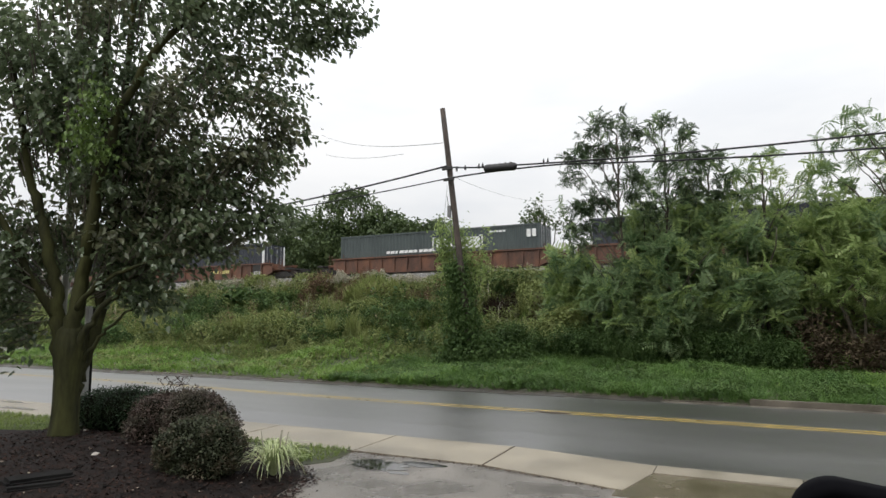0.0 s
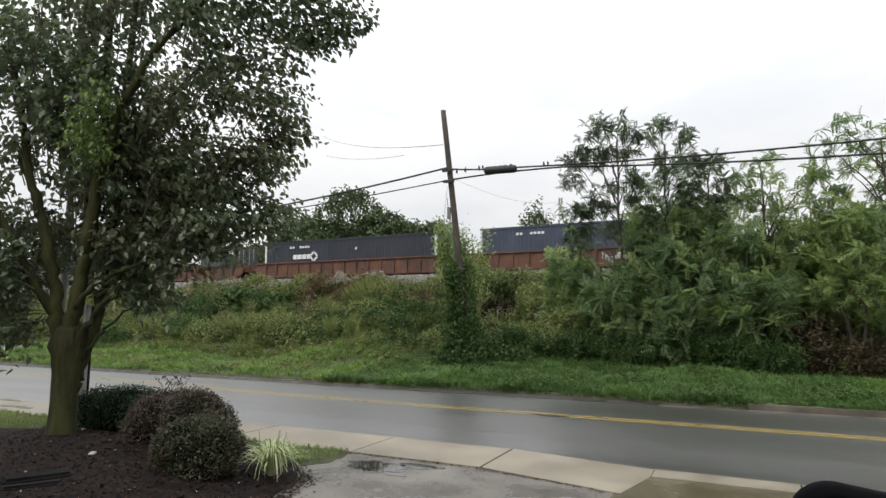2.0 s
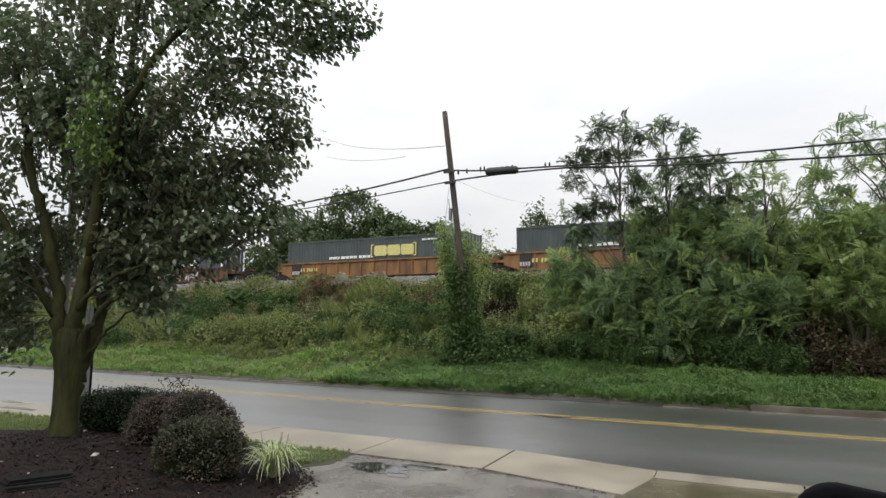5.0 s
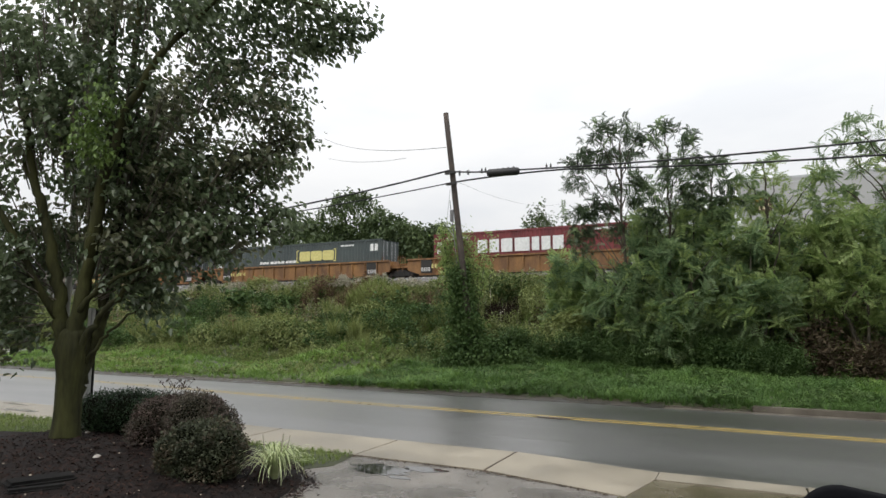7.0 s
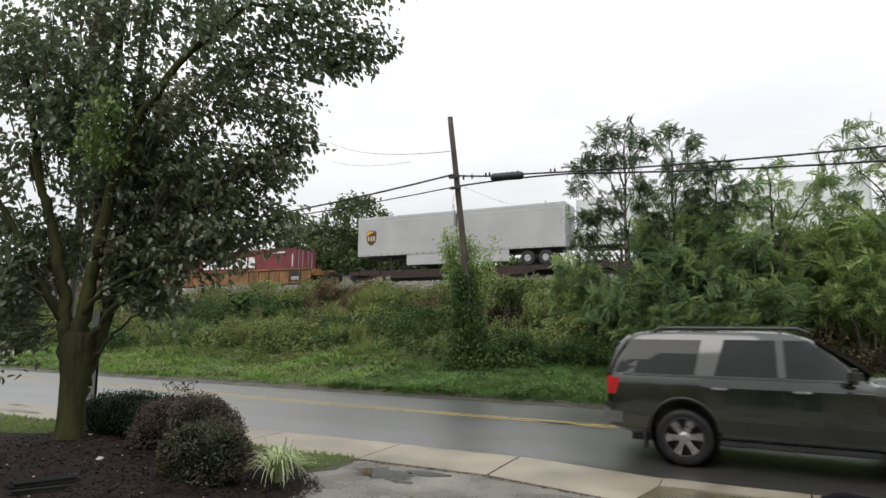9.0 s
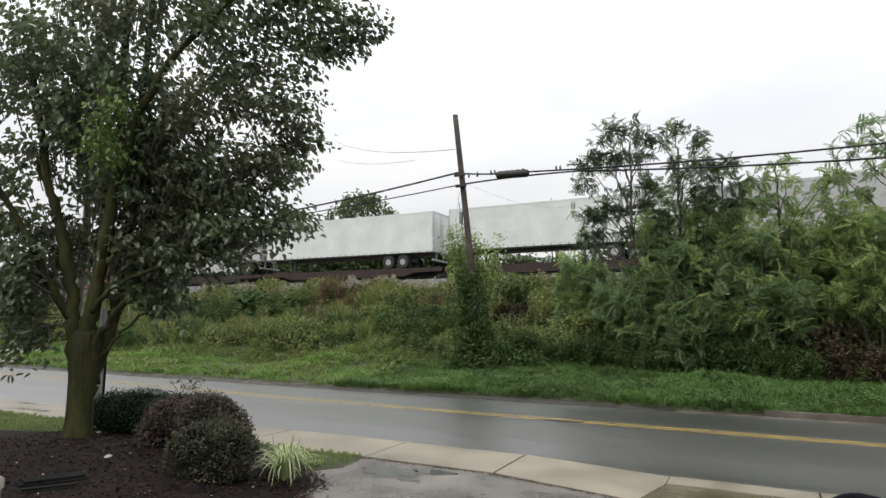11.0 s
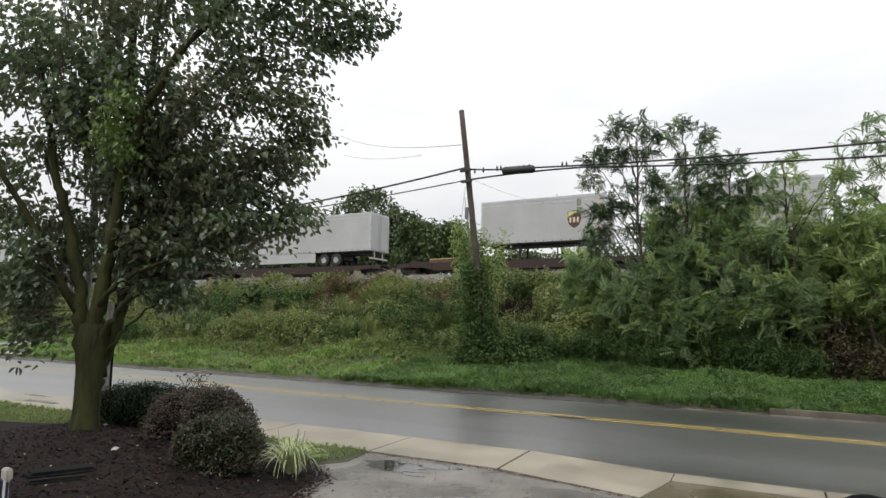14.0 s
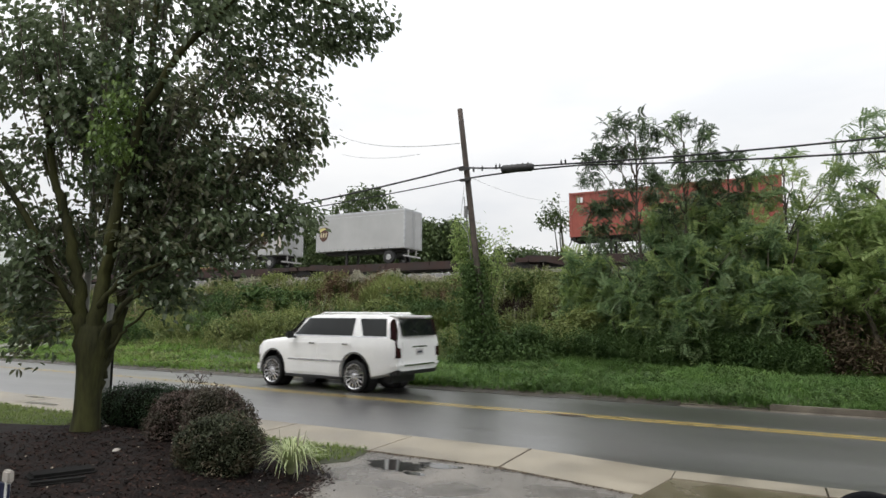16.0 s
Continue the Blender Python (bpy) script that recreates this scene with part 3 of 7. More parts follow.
def surroundings():
    # plain wall that closes the place behind the view
    part("wall_south", Geo().box(-60, 50, -16.3, -16, -0.1, 7.0), M_WALL, kind="structure", label="plain brown wall behind the lot")
    # grey post behind the tree
    post = thing("lamp_post", "tall grey metal post behind the tree", "post", at=pose(-11.95, 7.5, 0.03))
    part("base_collar", Geo().tube([(0, 0, 0), (0, 0, 0.2)], [0.1, 0.09], 14), M_POST, post)
    part("shaft", Geo().tube([(0, 0, 0.0), (0, 0, 4), (0, 0, 9.5)], [0.06, 0.06, 0.055], 14), M_POST, post, smooth=True)
    sign = thing("marker_post", "short pale marker post with a dark edge", "post", at=pose(-11.1, 7.45, 0.03))
    part("post", Geo().box(-0.055, 0.055, -0.045, 0.045, -0.1, 2.3, 0.012), M_POST, sign)
    part("dark_strip", Geo().box(-0.05, 0.05, 0.047, 0.095, 0.0, 2.28, 0.005), M_SLATE, sign)
    # shed far along the far side of the road
    shed = thing("shed", "low grey shed with white posts by the railway", "building", at=pose(-61, 30, 2.0))
    part("wall", Geo().box(-6, 6, 0, 5, 0, 3.4), M_SIDING, shed)
    part("roof", Geo().prism([(-6.6, 3.4), (6.6, 3.4), (6.2, 4.3), (-6.2, 4.3)], -0.6, 5.6), M_KERB, shed)
    for x in (-4, 0, 4.5):
        part("post", Geo().box(x - 0.09, x + 0.09, -0.45, -0.27, 0, 3.4), M_MARKWHITE, shed)
    # gravel turn-out on the far side
    g = Geo().add([(-44, 16.2, 0.19), (-30.5, 16.2, 0.19), (-28, 18.2, 0.3), (-33, 21.5, 0.47), (-46, 21.5, 0.47)], [(0, 1, 2, 3, 4)])
    part("turn_out", g, M_LOT, kind="structure", label="grey gravel turn-out beside the road")


ground(), road(), kerb_far(), near_side(), bed(), track(), bed_litter(), surroundings()

# ---- the train: everything runs with its place along the line, u, at the clip's start ----
SPEED = 13.36
MOVING = []  # (thing, u): taken up by motions()
M_GREEN = mat("weathered_grey_green_paint", (0.042, 0.056, 0.056), (0.07, 0.088, 0.086), 0.8, (0.4, 0.6), 0.08, fine=30)
M_NAVY = mat("weathered_navy_paint", (0.016, 0.02, 0.029), (0.032, 0.038, 0.052), 0.8, (0.4, 0.6), 0.08, fine=30)
M_BLUE = mat("weathered_slate_blue_paint", (0.035, 0.046, 0.075), (0.06, 0.075, 0.11), 0.8, (0.4, 0.6), 0.08, fine=30)
M_RED = mat("weathered_maroon_paint", (0.13, 0.022, 0.025), (0.21, 0.038, 0.042), 0.9, (0.4, 0.6), 0.08, fine=30)
M_ORANGE = mat("faded_orange_red_paint", (0.22, 0.05, 0.034), (0.33, 0.085, 0.06), 0.9, (0.4, 0.6), 0.08, fine=30)
M_RUST = mat("rusty_brown_car_paint", (0.045, 0.021, 0.014), (0.18, 0.082, 0.048), 1.6, (0.55, 0.8), 0.2, fine=18, contrast=0.22, stretch=(1, 1, 0.4))
M_AMBER = mat("dusty_yellow_car_paint", (0.1, 0.045, 0.017), (0.3, 0.155, 0.055), 1.5, (0.5, 0.75), 0.15, fine=18, contrast=0.22, stretch=(1, 1, 0.4))
M_DECK = mat("dark_red_brown_steel", (0.012, 0.0075, 0.006), (0.042, 0.019, 0.013), 1.0, (0.5, 0.75), 0.2, fine=18)
M_BLACK = mat("black_grimy_steel", (0.008, 0.008, 0.008), (0.03, 0.026, 0.022), 2.5, (0.45, 0.7), 0.15)
M_WHEEL = mat("brown_wheel_steel", (0.03, 0.022, 0.018), (0.08, 0.06, 0.05), 4, (0.4, 0.65), 0.1, metal=0.4)
M_WHITE = mat("off_white_trailer_paint", (0.58, 0.61, 0.585), (0.72, 0.75, 0.725), 0.7, (0.35, 0.5), 0.03, fine=20)
M_GREY = mat("light_grey_trailer_paint", (0.37, 0.37, 0.365), (0.44, 0.44, 0.435), 0.6, (0.35, 0.5), 0.03, fine=20)
M_ALU = mat("dull_aluminium", (0.38, 0.39, 0.4), (0.6, 0.61, 0.62), 4, (0.3, 0.5), 0.05, metal=0.6)
M_MARK = mat("white_marking", (0.62, 0.63, 0.62), (0.82, 0.83, 0.82), 6, (0.45, 0.6), 0.0)
M_GOLD = mat("yellow_marking", (0.5, 0.45, 0.14), (0.68, 0.62, 0.26), 6, (0.45, 0.6), 0.0)
M_SHIELD = mat("brown_emblem", (0.055, 0.022, 0.012), (0.09, 0.038, 0.02), 6, (0.4, 0.5), 0.0)
M_AMBERMARK = mat("amber_emblem", (0.55, 0.27, 0.02), (0.7, 0.38, 0.04), 6, (0.4, 0.5), 0.0)
M_CREAM = mat("cream_emblem_marking", (0.55, 0.48, 0.3), (0.68, 0.6, 0.4), 6, (0.45, 0.6), 0.0)
M_FADED = mat("faded_peach_panel", (0.42, 0.37, 0.325), (0.5, 0.44, 0.39), 2, (0.4, 0.6), 0.0)
M_RUBBER = mat("black_tyre_rubber", (0.012, 0.012, 0.012), (0.025, 0.025, 0.025), 8, (0.6, 0.8), 0.1)
M_RIM = mat("dull_steel_rim", (0.2, 0.2, 0.195), (0.5, 0.5, 0.49), 9, (0.4, 0.6), 0.1, metal=0.3)
M_DIRTYMARK = mat("faded_grey_marking", (0.3, 0.3, 0.3), (0.52, 0.5, 0.48), 9, (0.5, 0.7), 0.0)


def bars(g, x, z, widths, high, y, gap=0.06, slant=0.0):
    """Plain blocks in a row, for lettering."""
    for w in widths:
        if w > 0:
            g.add([(x, y, z), (x + w, y, z), (x + w + slant * high, y, z + high), (x + slant * high, y, z + high)], [(0, 1, 2, 3)])
        x += abs(w) + gap
    return g


def wave_sheet(x0, x1, z0, z1, y, pitch=0.28, deep=0.036, out=-1):
    """A pressed steel sheet with upright flutes; deep is how far the flutes sink in."""
    g, xs = Geo(), []
    n = max(2, round((x1 - x0) / pitch))
    p = (x1 - x0) / n
    for i in range(n):
        xs += [(x0 + p * (i + 0.0), 0), (x0 + p * (i + 0.32), 0), (x0 + p * (i + 0.5), 1), (x0 + p * (i + 0.82), 1)]
    xs.append((x1, 0))
    v = [(x, y - out * deep * d, z) for x, d in xs for z in (z0, z1)]
    return g.add(v, [(2 * i, 2 * i + 2, 2 * i + 3, 2 * i + 1) for i in range(len(xs) - 1)])


def container(u, long, base, high, paint, label, posts=None, marks=(), smooth=False):
    """A steel box with fluted sides, posts, castings and doors; u is its end that leads, the side of the road is -y."""
    w = 1.29
    c = thing("shipping_container", label, "container", "containers on the train", pose(u, TRACK_Y, base))
    for s in (-1, 1):
        part("side_panel", wave_sheet(0.14, long - 0.14, 0.16, high - 0.12, s * (w - 0.012), 0.28 if not smooth else 0.6, 0.036 if not smooth else 0.012, out=s), paint, c)
        part("bottom_rail", Geo().box(0.12, long - 0.12, s * w - 0.04, s * w + 0.04 if s < 0 else s * w + 0.0, 0.0, 0.17), paint, c)
        part("top_rail", Geo().box(0.12, long - 0.12, s * w - 0.03, s * w + 0.03, high - 0.13, high - 0.01), paint, c)
        for e in (0, 1):
            x = 0 if e == 0 else long - 0.15
            part("corner_post", Geo().box(x, x + 0.15, s * w - (0.12 if s > 0 else 0.035), s * w + (0.035 if s > 0 else 0.12), 0.12, high - 0.12, 0.008), (posts or paint), c,
                 "white-edged post" if posts else "")
            for z in (0, high - 0.12):
                part("corner_casting", Geo().box(x - 0.01, x + 0.17, s * w - (0.13 if s > 0 else 0.045), s * w + (0.045 if s > 0 else 0.13), z, z + 0.12, 0.012), paint, c)
    part("roof", Geo().box(0.1, long - 0.1, -w + 0.02, w - 0.02, high - 0.05, high - 0.02), paint, c)
    part("floor", Geo().box(0.1, long - 0.1, -w + 0.05, w - 0.05, 0.03, 0.1), M_BLACK, c)
    part("front_wall", Geo().box(0.02, 0.08, -w + 0.1, w - 0.1, 0.1, high - 0.1), paint, c)
    for s in (-1, 1):
        door = part("door", Geo().box(long - 0.08, long - 0.03, s * 0.6 - 0.57, s * 0.6 + 0.57, 0.12, high - 0.12, 0.01), paint, c)
        for k in (-0.28, 0.22):
            part("lock_rod", Geo().tube([(long - 0.005, s * 0.6 + k, 0.12), (long - 0.005, s * 0.6 + k, high - 0.12)], 0.022, 6), M_ALU, door)
    for g, material, what in marks:
        part("marking", g, material, c, what, kind="stuff")
    MOVING.append((c, u))
    return c


def truck(parent, x):
    """A two-axle truck under a car."""
    t = part("truck_frame", Geo().box(x - 1.15, x + 1.15, -1.08, -0.92, 0.36, 0.62, 0.05).box(x - 1.15, x + 1.15, 0.92, 1.08, 0.36, 0.62, 0.05)
             .box(x - 0.25, x + 0.25, -1.1, 1.1, 0.5, 0.85, 0.03).prism([(x - 0.7, 0.62), (x - 0.35, 0.82), (x + 0.35, 0.82), (x + 0.7, 0.62)], -1.07, -0.93), M_BLACK, parent, "grimy cast truck frame")
    for dx in (-0.86, 0.86):
        g = Geo()
        g.tube([(0, -0.95, 0), (0, 0.95, 0)], 0.08, 8)
        for s in (-1, 1):
            g.tube([(0, s * 0.72, 0), (0, s * 0.86, 0)], [0.42, 0.42], 20).tube([(0, s * 0.66, 0), (0, s * 0.72, 0)], [0.45, 0.45], 20)
            g.tube([(0, s * 0.9, 0), (0, s * 1.14, 0)], [0.13, 0.11], 10)
            for q in range(3):
                a = q * 2.094
                g.box(-0.05 + 0.25 * math.cos(a), 0.05 + 0.25 * math.cos(a), s * 0.87 - 0.01, s * 0.87 + 0.01, -0.05 + 0.25 * math.sin(a), 0.05 + 0.25 * math.sin(a))
        WHEELSETS.append((part("wheelset", g, M_WHEEL, t, "brown steel wheelset", at=pose(x + dx, 0, 0.42)), x + dx))


WHEELSETS = []


def well_unit(u0, u1, paint, label, ends, number=0.0, graffiti=False):
    """A well between two truck centres; ends tells which truck it carries: 'l', 'r' or both."""
    long = u1 - u0
    c = thing("well_car", label, "railway car", "well cars of the train", pose(u0, TRACK_Y, RAIL_Z))
    w = 1.5
    a, b = 1.75, long - 1.75
    for s in (-1, 1):
        y = s * w
        side = part("side_sill", Geo().box(a, b, y - 0.02, y + 0.02, 0.42, 1.42), paint, c)
        part("top_chord", Geo().box(a - 1.0, b + 1.0, y - 0.15, y + 0.15, 1.44, 1.56, 0.01), paint, c)
        part("bottom_chord", Geo().box(a, b, y - 0.09, y + 0.09, 0.34, 0.46, 0.01), paint, c)
        n = 14
        for i in range(n + 1):
            x = a + 0.1 + (b - a - 0.2) * i / n
            part("side_post", Geo().box(x - 0.05, x + 0.05, min(y + s * 0.02, y + s * 0.12), max(y + s * 0.02, y + s * 0.12), 0.46, 1.42), paint, side)
        for x0, x1 in ((a - 1.0, a), (b, b + 1.0)):
            part("end_sill", Geo().prism([(x0, 1.42), (x0, 0.75 if x0 < a else 0.42), (x1, 0.42 if x0 < a else 0.75), (x1, 1.42)], y - 0.02, y + 0.02), paint, side)
    part("well_floor", Geo().box(a, b, -w, w, 0.3, 0.36), M_BLACK, c)
    for x0, x1 in ((0.05, a - 0.05), (b + 0.05, long - 0.05)):
        part("end_platform", Geo().box(x0, x1, -1.25, 1.25, 0.95, 1.12, 0.02).box(x0, x1, -0.3, 0.3, 0.8, 0.95), paint, c)
        part("bulkhead", Geo().box(a - 0.05 if x0 < 1 else b, a if x0 < 1 else b + 0.05, -w, w, 0.4, 1.5), paint, c)
        part("brake_box", Geo().box(0.5 * (x0 + x1) - 0.28, 0.5 * (x0 + x1) + 0.2, -1.05, -0.3, 1.12, 1.5, 0.03), paint, c)
        for q in (x0 + 0.15, x1 - 0.15):
            part("grab_iron", Geo().tube([(q, -1.3, 0.7), (q, -1.3, 1.85), (q, -0.95, 1.85), (q, -0.95, 1.1)], 0.022, 6), paint, c)
    if number:
        g = bars(Geo(), number, 0.84, [0.16, 0.16, 0.18, 0.16, -0.1, 0.14, 0.14, 0.14, 0.14, 0.14], 0.26, -w - 0.09, 0.07, 0.1)
        part("marking", g, M_GOLD, c, "pale car number as blocks", kind="stuff")
        for q in (a + 0.05, b - 1.0):
            panel = part("ladder_panel", Geo().box(q, q + 0.95, -w - 0.1, -w - 0.03, 0.5, 1.5), M_BLACK, c, "black end panel")
            part("marking", bars(Geo(), q + 0.12, 0.62, [0.14, 0.14, 0.14, 0.14], 0.28, -w - 0.104, 0.05), M_DIRTYMARK, panel, kind="stuff")
    if graffiti:
        r = random.Random(8)
        g = Geo()
        for i in range(26):
            x, z = b - 7.4 + 0.19 * i + r.uniform(-0.05, 0.05), 0.5 + r.uniform(0, 0.35)
            g.add([(x, -w - 0.092, z), (x + r.uniform(0.05, 0.2), -w - 0.092, z + r.uniform(-0.1, 0.1)), (x + r.uniform(0.1, 0.3), -w - 0.092, z + r.uniform(0.2, 0.5)), (x, -w - 0.092, z + r.uniform(0.2, 0.45))], [(0, 1, 2, 3)])
        part("spray_paint", g, M_DIRTYMARK, c, "faded scrawl of grey spray paint", kind="stuff")
    if "l" in ends:
        truck(c, 0.0)
    if "r" in ends:
        truck(c, long)
    for e, x in (("L", -1.3), ("R", long)):
        if e in ends:
            part("coupler", Geo().box(x, x + 1.3, -0.14, 0.14, 0.72, 0.98, 0.03).box(x + 0.35, x + 0.9, -1.3, 1.3, 1.0, 1.12), M_BLACK, c)
    MOVING.append((c, u0))


def flat_unit(u0, u1, label, ends, raised=False):
    """A long low flat car that carries trailers."""
    long = u1 - u0
    c = thing("flat_car", label, "railway car", "flat cars of the train", pose(u0, TRACK_Y, RAIL_Z))
    part("deck", Geo().box(0.1, long - 0.1, -1.35, 1.35, 0.98, 1.08, 0.01), M_DECK, c)
    for s in (-1, 1):
        part("side_sill", Geo().prism([(0.1, 1.06), (0.1, 0.78), (2.3, 0.74), (3.2, 0.5), (long - 3.2, 0.5), (long - 2.3, 0.74), (long - 0.1, 0.78), (long - 0.1, 1.06)], s * 1.36 - 0.03, s * 1.36 + 0.03), M_DECK, c)
        for i in range(9):
            x = 1 + (long - 2) * i / 8
            part("stake_pocket", Geo().box(x - 0.07, x + 0.07, s * 1.39 - 0.04, s * 1.39 + 0.06, 0.8, 1.07, 0.01), M_DECK, c)
    part("centre_sill", Geo().box(0, long, -0.35, 0.35, 0.5, 0.98), M_BLACK, c)
    part("hitch", Geo().prism([(0.4, 1.08), (2.3, 1.08), (2.2, 1.25), (0.55, 1.32)], -0.45, 0.45), M_DECK, c)
    if raised:
        part("bridge_plate", Geo().prism([(2.7, 1.08), (7.2, 1.08), (7.2, 1.42), (2.7, 1.34)], -1.3, 1.3), M_RUST, c, "rusty raised bridge plate")
        part("plate_edge", Geo().prism([(2.75, 1.31), (7.15, 1.385), (7.15, 1.43), (2.75, 1.35)], -1.33, -1.305), M_GOLD, c, "worn yellow edge")
    if "l" in ends:
        truck(c, 0.4)
    if "r" in ends:
        truck(c, long - 0.4)
    MOVING.append((c, u0))


def road_wheels(parent, x, y_list, z, r=0.5):
    for y in y_list:
        tyre = part("tyre", Geo().tube([(x, y - 0.14, z), (x, y - 0.11, z), (x, y + 0.11, z), (x, y + 0.14, z)], [r * 0.9, r, r, r * 0.9], 22), M_RUBBER, parent)
        part("rim", Geo().tube([(x, y - 0.15, z), (x, y - 0.13, z), (x, y - 0.06, z)], [r * 0.46, r * 0.4, r * 0.2], 18), M_RIM, tyre, "dull grey steel rim")


def trailer(u, long, paint, label, shield_at=None, gold=False, skirt=None, axles=(), note=None, top=4.12, base_z=1.14, rivets=True, letters=None):
    """A road trailer that rides on a flat car; its nose leads."""
    z0 = RAIL_Z + 1.08
    t = thing("semi_trailer", label, "trailer", "trailers on the train", pose(u, TRACK_Y, z0))
    w = 1.3
    body = part("box_body", Geo().box(0, long, -w, w, base_z + 0.12, top - 0.1, 0.03), paint, t)
    part("top_rail", Geo().box(0.0, long, -w - 0.012, w + 0.012, top - 0.13, top, 0.02), M_ALU if paint is M_GREY else paint, t)
    part("bottom_rail", Geo().box(0.0, long, -w - 0.015, w + 0.015, base_z, base_z + 0.14, 0.01), paint, t)
    for x in (0.0, long - 0.08):
        part("corner_post", Geo().box(x, x + 0.08, -w - 0.014, -w + 0.05, base_z, top - 0.02, 0.008), M_ALU, t)
    part("rear_frame", Geo().box(long - 0.005, long + 0.03, -w, -w + 0.12, base_z, top).box(long - 0.005, long + 0.03, w - 0.12, w, base_z, top).box(long - 0.005, long + 0.03, -w + 0.12, w - 0.12, top - 0.14, top), M_ALU, t)
    for s in (-1, 1):
        door = part("rear_door", Geo().box(long + 0.002, long + 0.028, s * 0.58 - 0.55, s * 0.58 + 0.55, base_z + 0.06, top - 0.16, 0.008), paint, t)
        part("lock_rod", Geo().tube([(long + 0.045, s * 0.2, base_z + 0.05), (long + 0.045, s * 0.2, top - 0.2)], 0.016, 6), M_ALU, door)
    if rivets:
        g = Geo()
        for i in range(int(long / 0.6)):
            g.box(0.3 + 0.6 * i, 0.36 + 0.6 * i, -w - 0.026, -w - 0.014, base_z + 0.02, base_z + 0.11)
        part("tie_ring_row", g, M_BLACK, t, kind="stuff")
    seams = Geo()
    for i in range(1, int(long / 1.22)):
        seams.box(1.22 * i - 0.012, 1.22 * i + 0.012, -w - 0.004, -w + 0.01, base_z + 0.14, top - 0.13)
    part("panel_seam_strips", seams, paint, t, kind="stuff")
    part("seam_band", Geo().box(0.08, long - 0.08, -w - 0.006, -w + 0.01, top - 0.36, top - 0.32), M_ALU, t) if paint is M_GREY else None
    part("underframe", Geo().box(0.4, long - 0.3, -0.55, 0.55, base_z - 0.22, base_z), M_BLACK, t)
    for y in (-0.85, 0.7):
        part("landing_leg", Geo().box(2.6, 2.75, y, y + 0.15, 0.05, base_z).box(2.5, 2.85, y - 0.05, y + 0.2, 0.0, 0.05), M_BLACK, t)
    part("bumper", Geo().box(long - 0.12, long - 0.02, -1.2, 1.2, 0.5, 0.62).box(long - 0.12, long - 0.04, -0.6, -0.5, 0.6, base_z).box(long - 0.12, long - 0.04, 0.5, 0.6, 0.6, base_z), M_DIRTYMARK, t)
    if skirt:
        part("side_skirt", Geo().box(skirt[0], skirt[1], -w + 0.02, -w + 0.05, 0.36, base_z), paint, t, "smooth side skirt")
    for x in axles:
        ax = part("axle", Geo().tube([(x, -1.1, 0.5), (x, 1.1, 0.5)], 0.07, 8).box(x - 0.3, x + 0.3, -0.6, 0.6, 0.55, base_z), M_BLACK, t)
        road_wheels(ax, x, (-1.12, 1.12), 0.5)
    if shield_at is not None:
        x, z, h = shield_at, top - 1.55, 1.05
        out = [(-0.42, 0.42), (-0.42, -0.1), (-0.34, -0.36), (-0.16, -0.52), (0, -0.6), (0.16, -0.52), (0.34, -0.36), (0.42, -0.1), (0.42, 0.42), (0.2, 0.5), (0, 0.52), (-0.2, 0.5)]
        g = Geo().add([(x + a * h, -w - 0.008, z + b * h) for a, b in out], [tuple(range(len(out)))])
        part("emblem", g, M_SHIELD, t, "brown shield emblem")
        inner = [(-0.42, 0.1), (-0.28, 0.2), (-0.08, 0.3), (0.22, 0.4), (0.1, 0.5), (-0.2, 0.5), (-0.42, 0.41)]
        part("emblem_flash", Geo().add([(x + a * h * 0.92, -w - 0.011, z + b * h * 0.94) for a, b in inner], [tuple(range(7))]), M_GOLD if gold else M_AMBERMARK, t)
        g = Geo()
        for a in (-0.26, -0.02, 0.21):
            g.box(x + a * h - 0.055, x + a * h + 0.075, -w - 0.012, -w - 0.007, z - 0.24 * h, z + 0.08 * h)
        part("emblem_blocks", g, M_CREAM, t, kind="stuff")
    if gold and shield_at > 2:
        part("side_panel", Geo().box(long - 0.64, long - 0.14, -w - 0.011, -w - 0.004, base_z + 0.3, top - 0.3, 0.002), M_FADED, t, "faded peach panel")
    if letters:
        part("marking", letters, M_BLACK, t, "black block lettering", kind="stuff")
    MOVING.append((t, u))
    return t


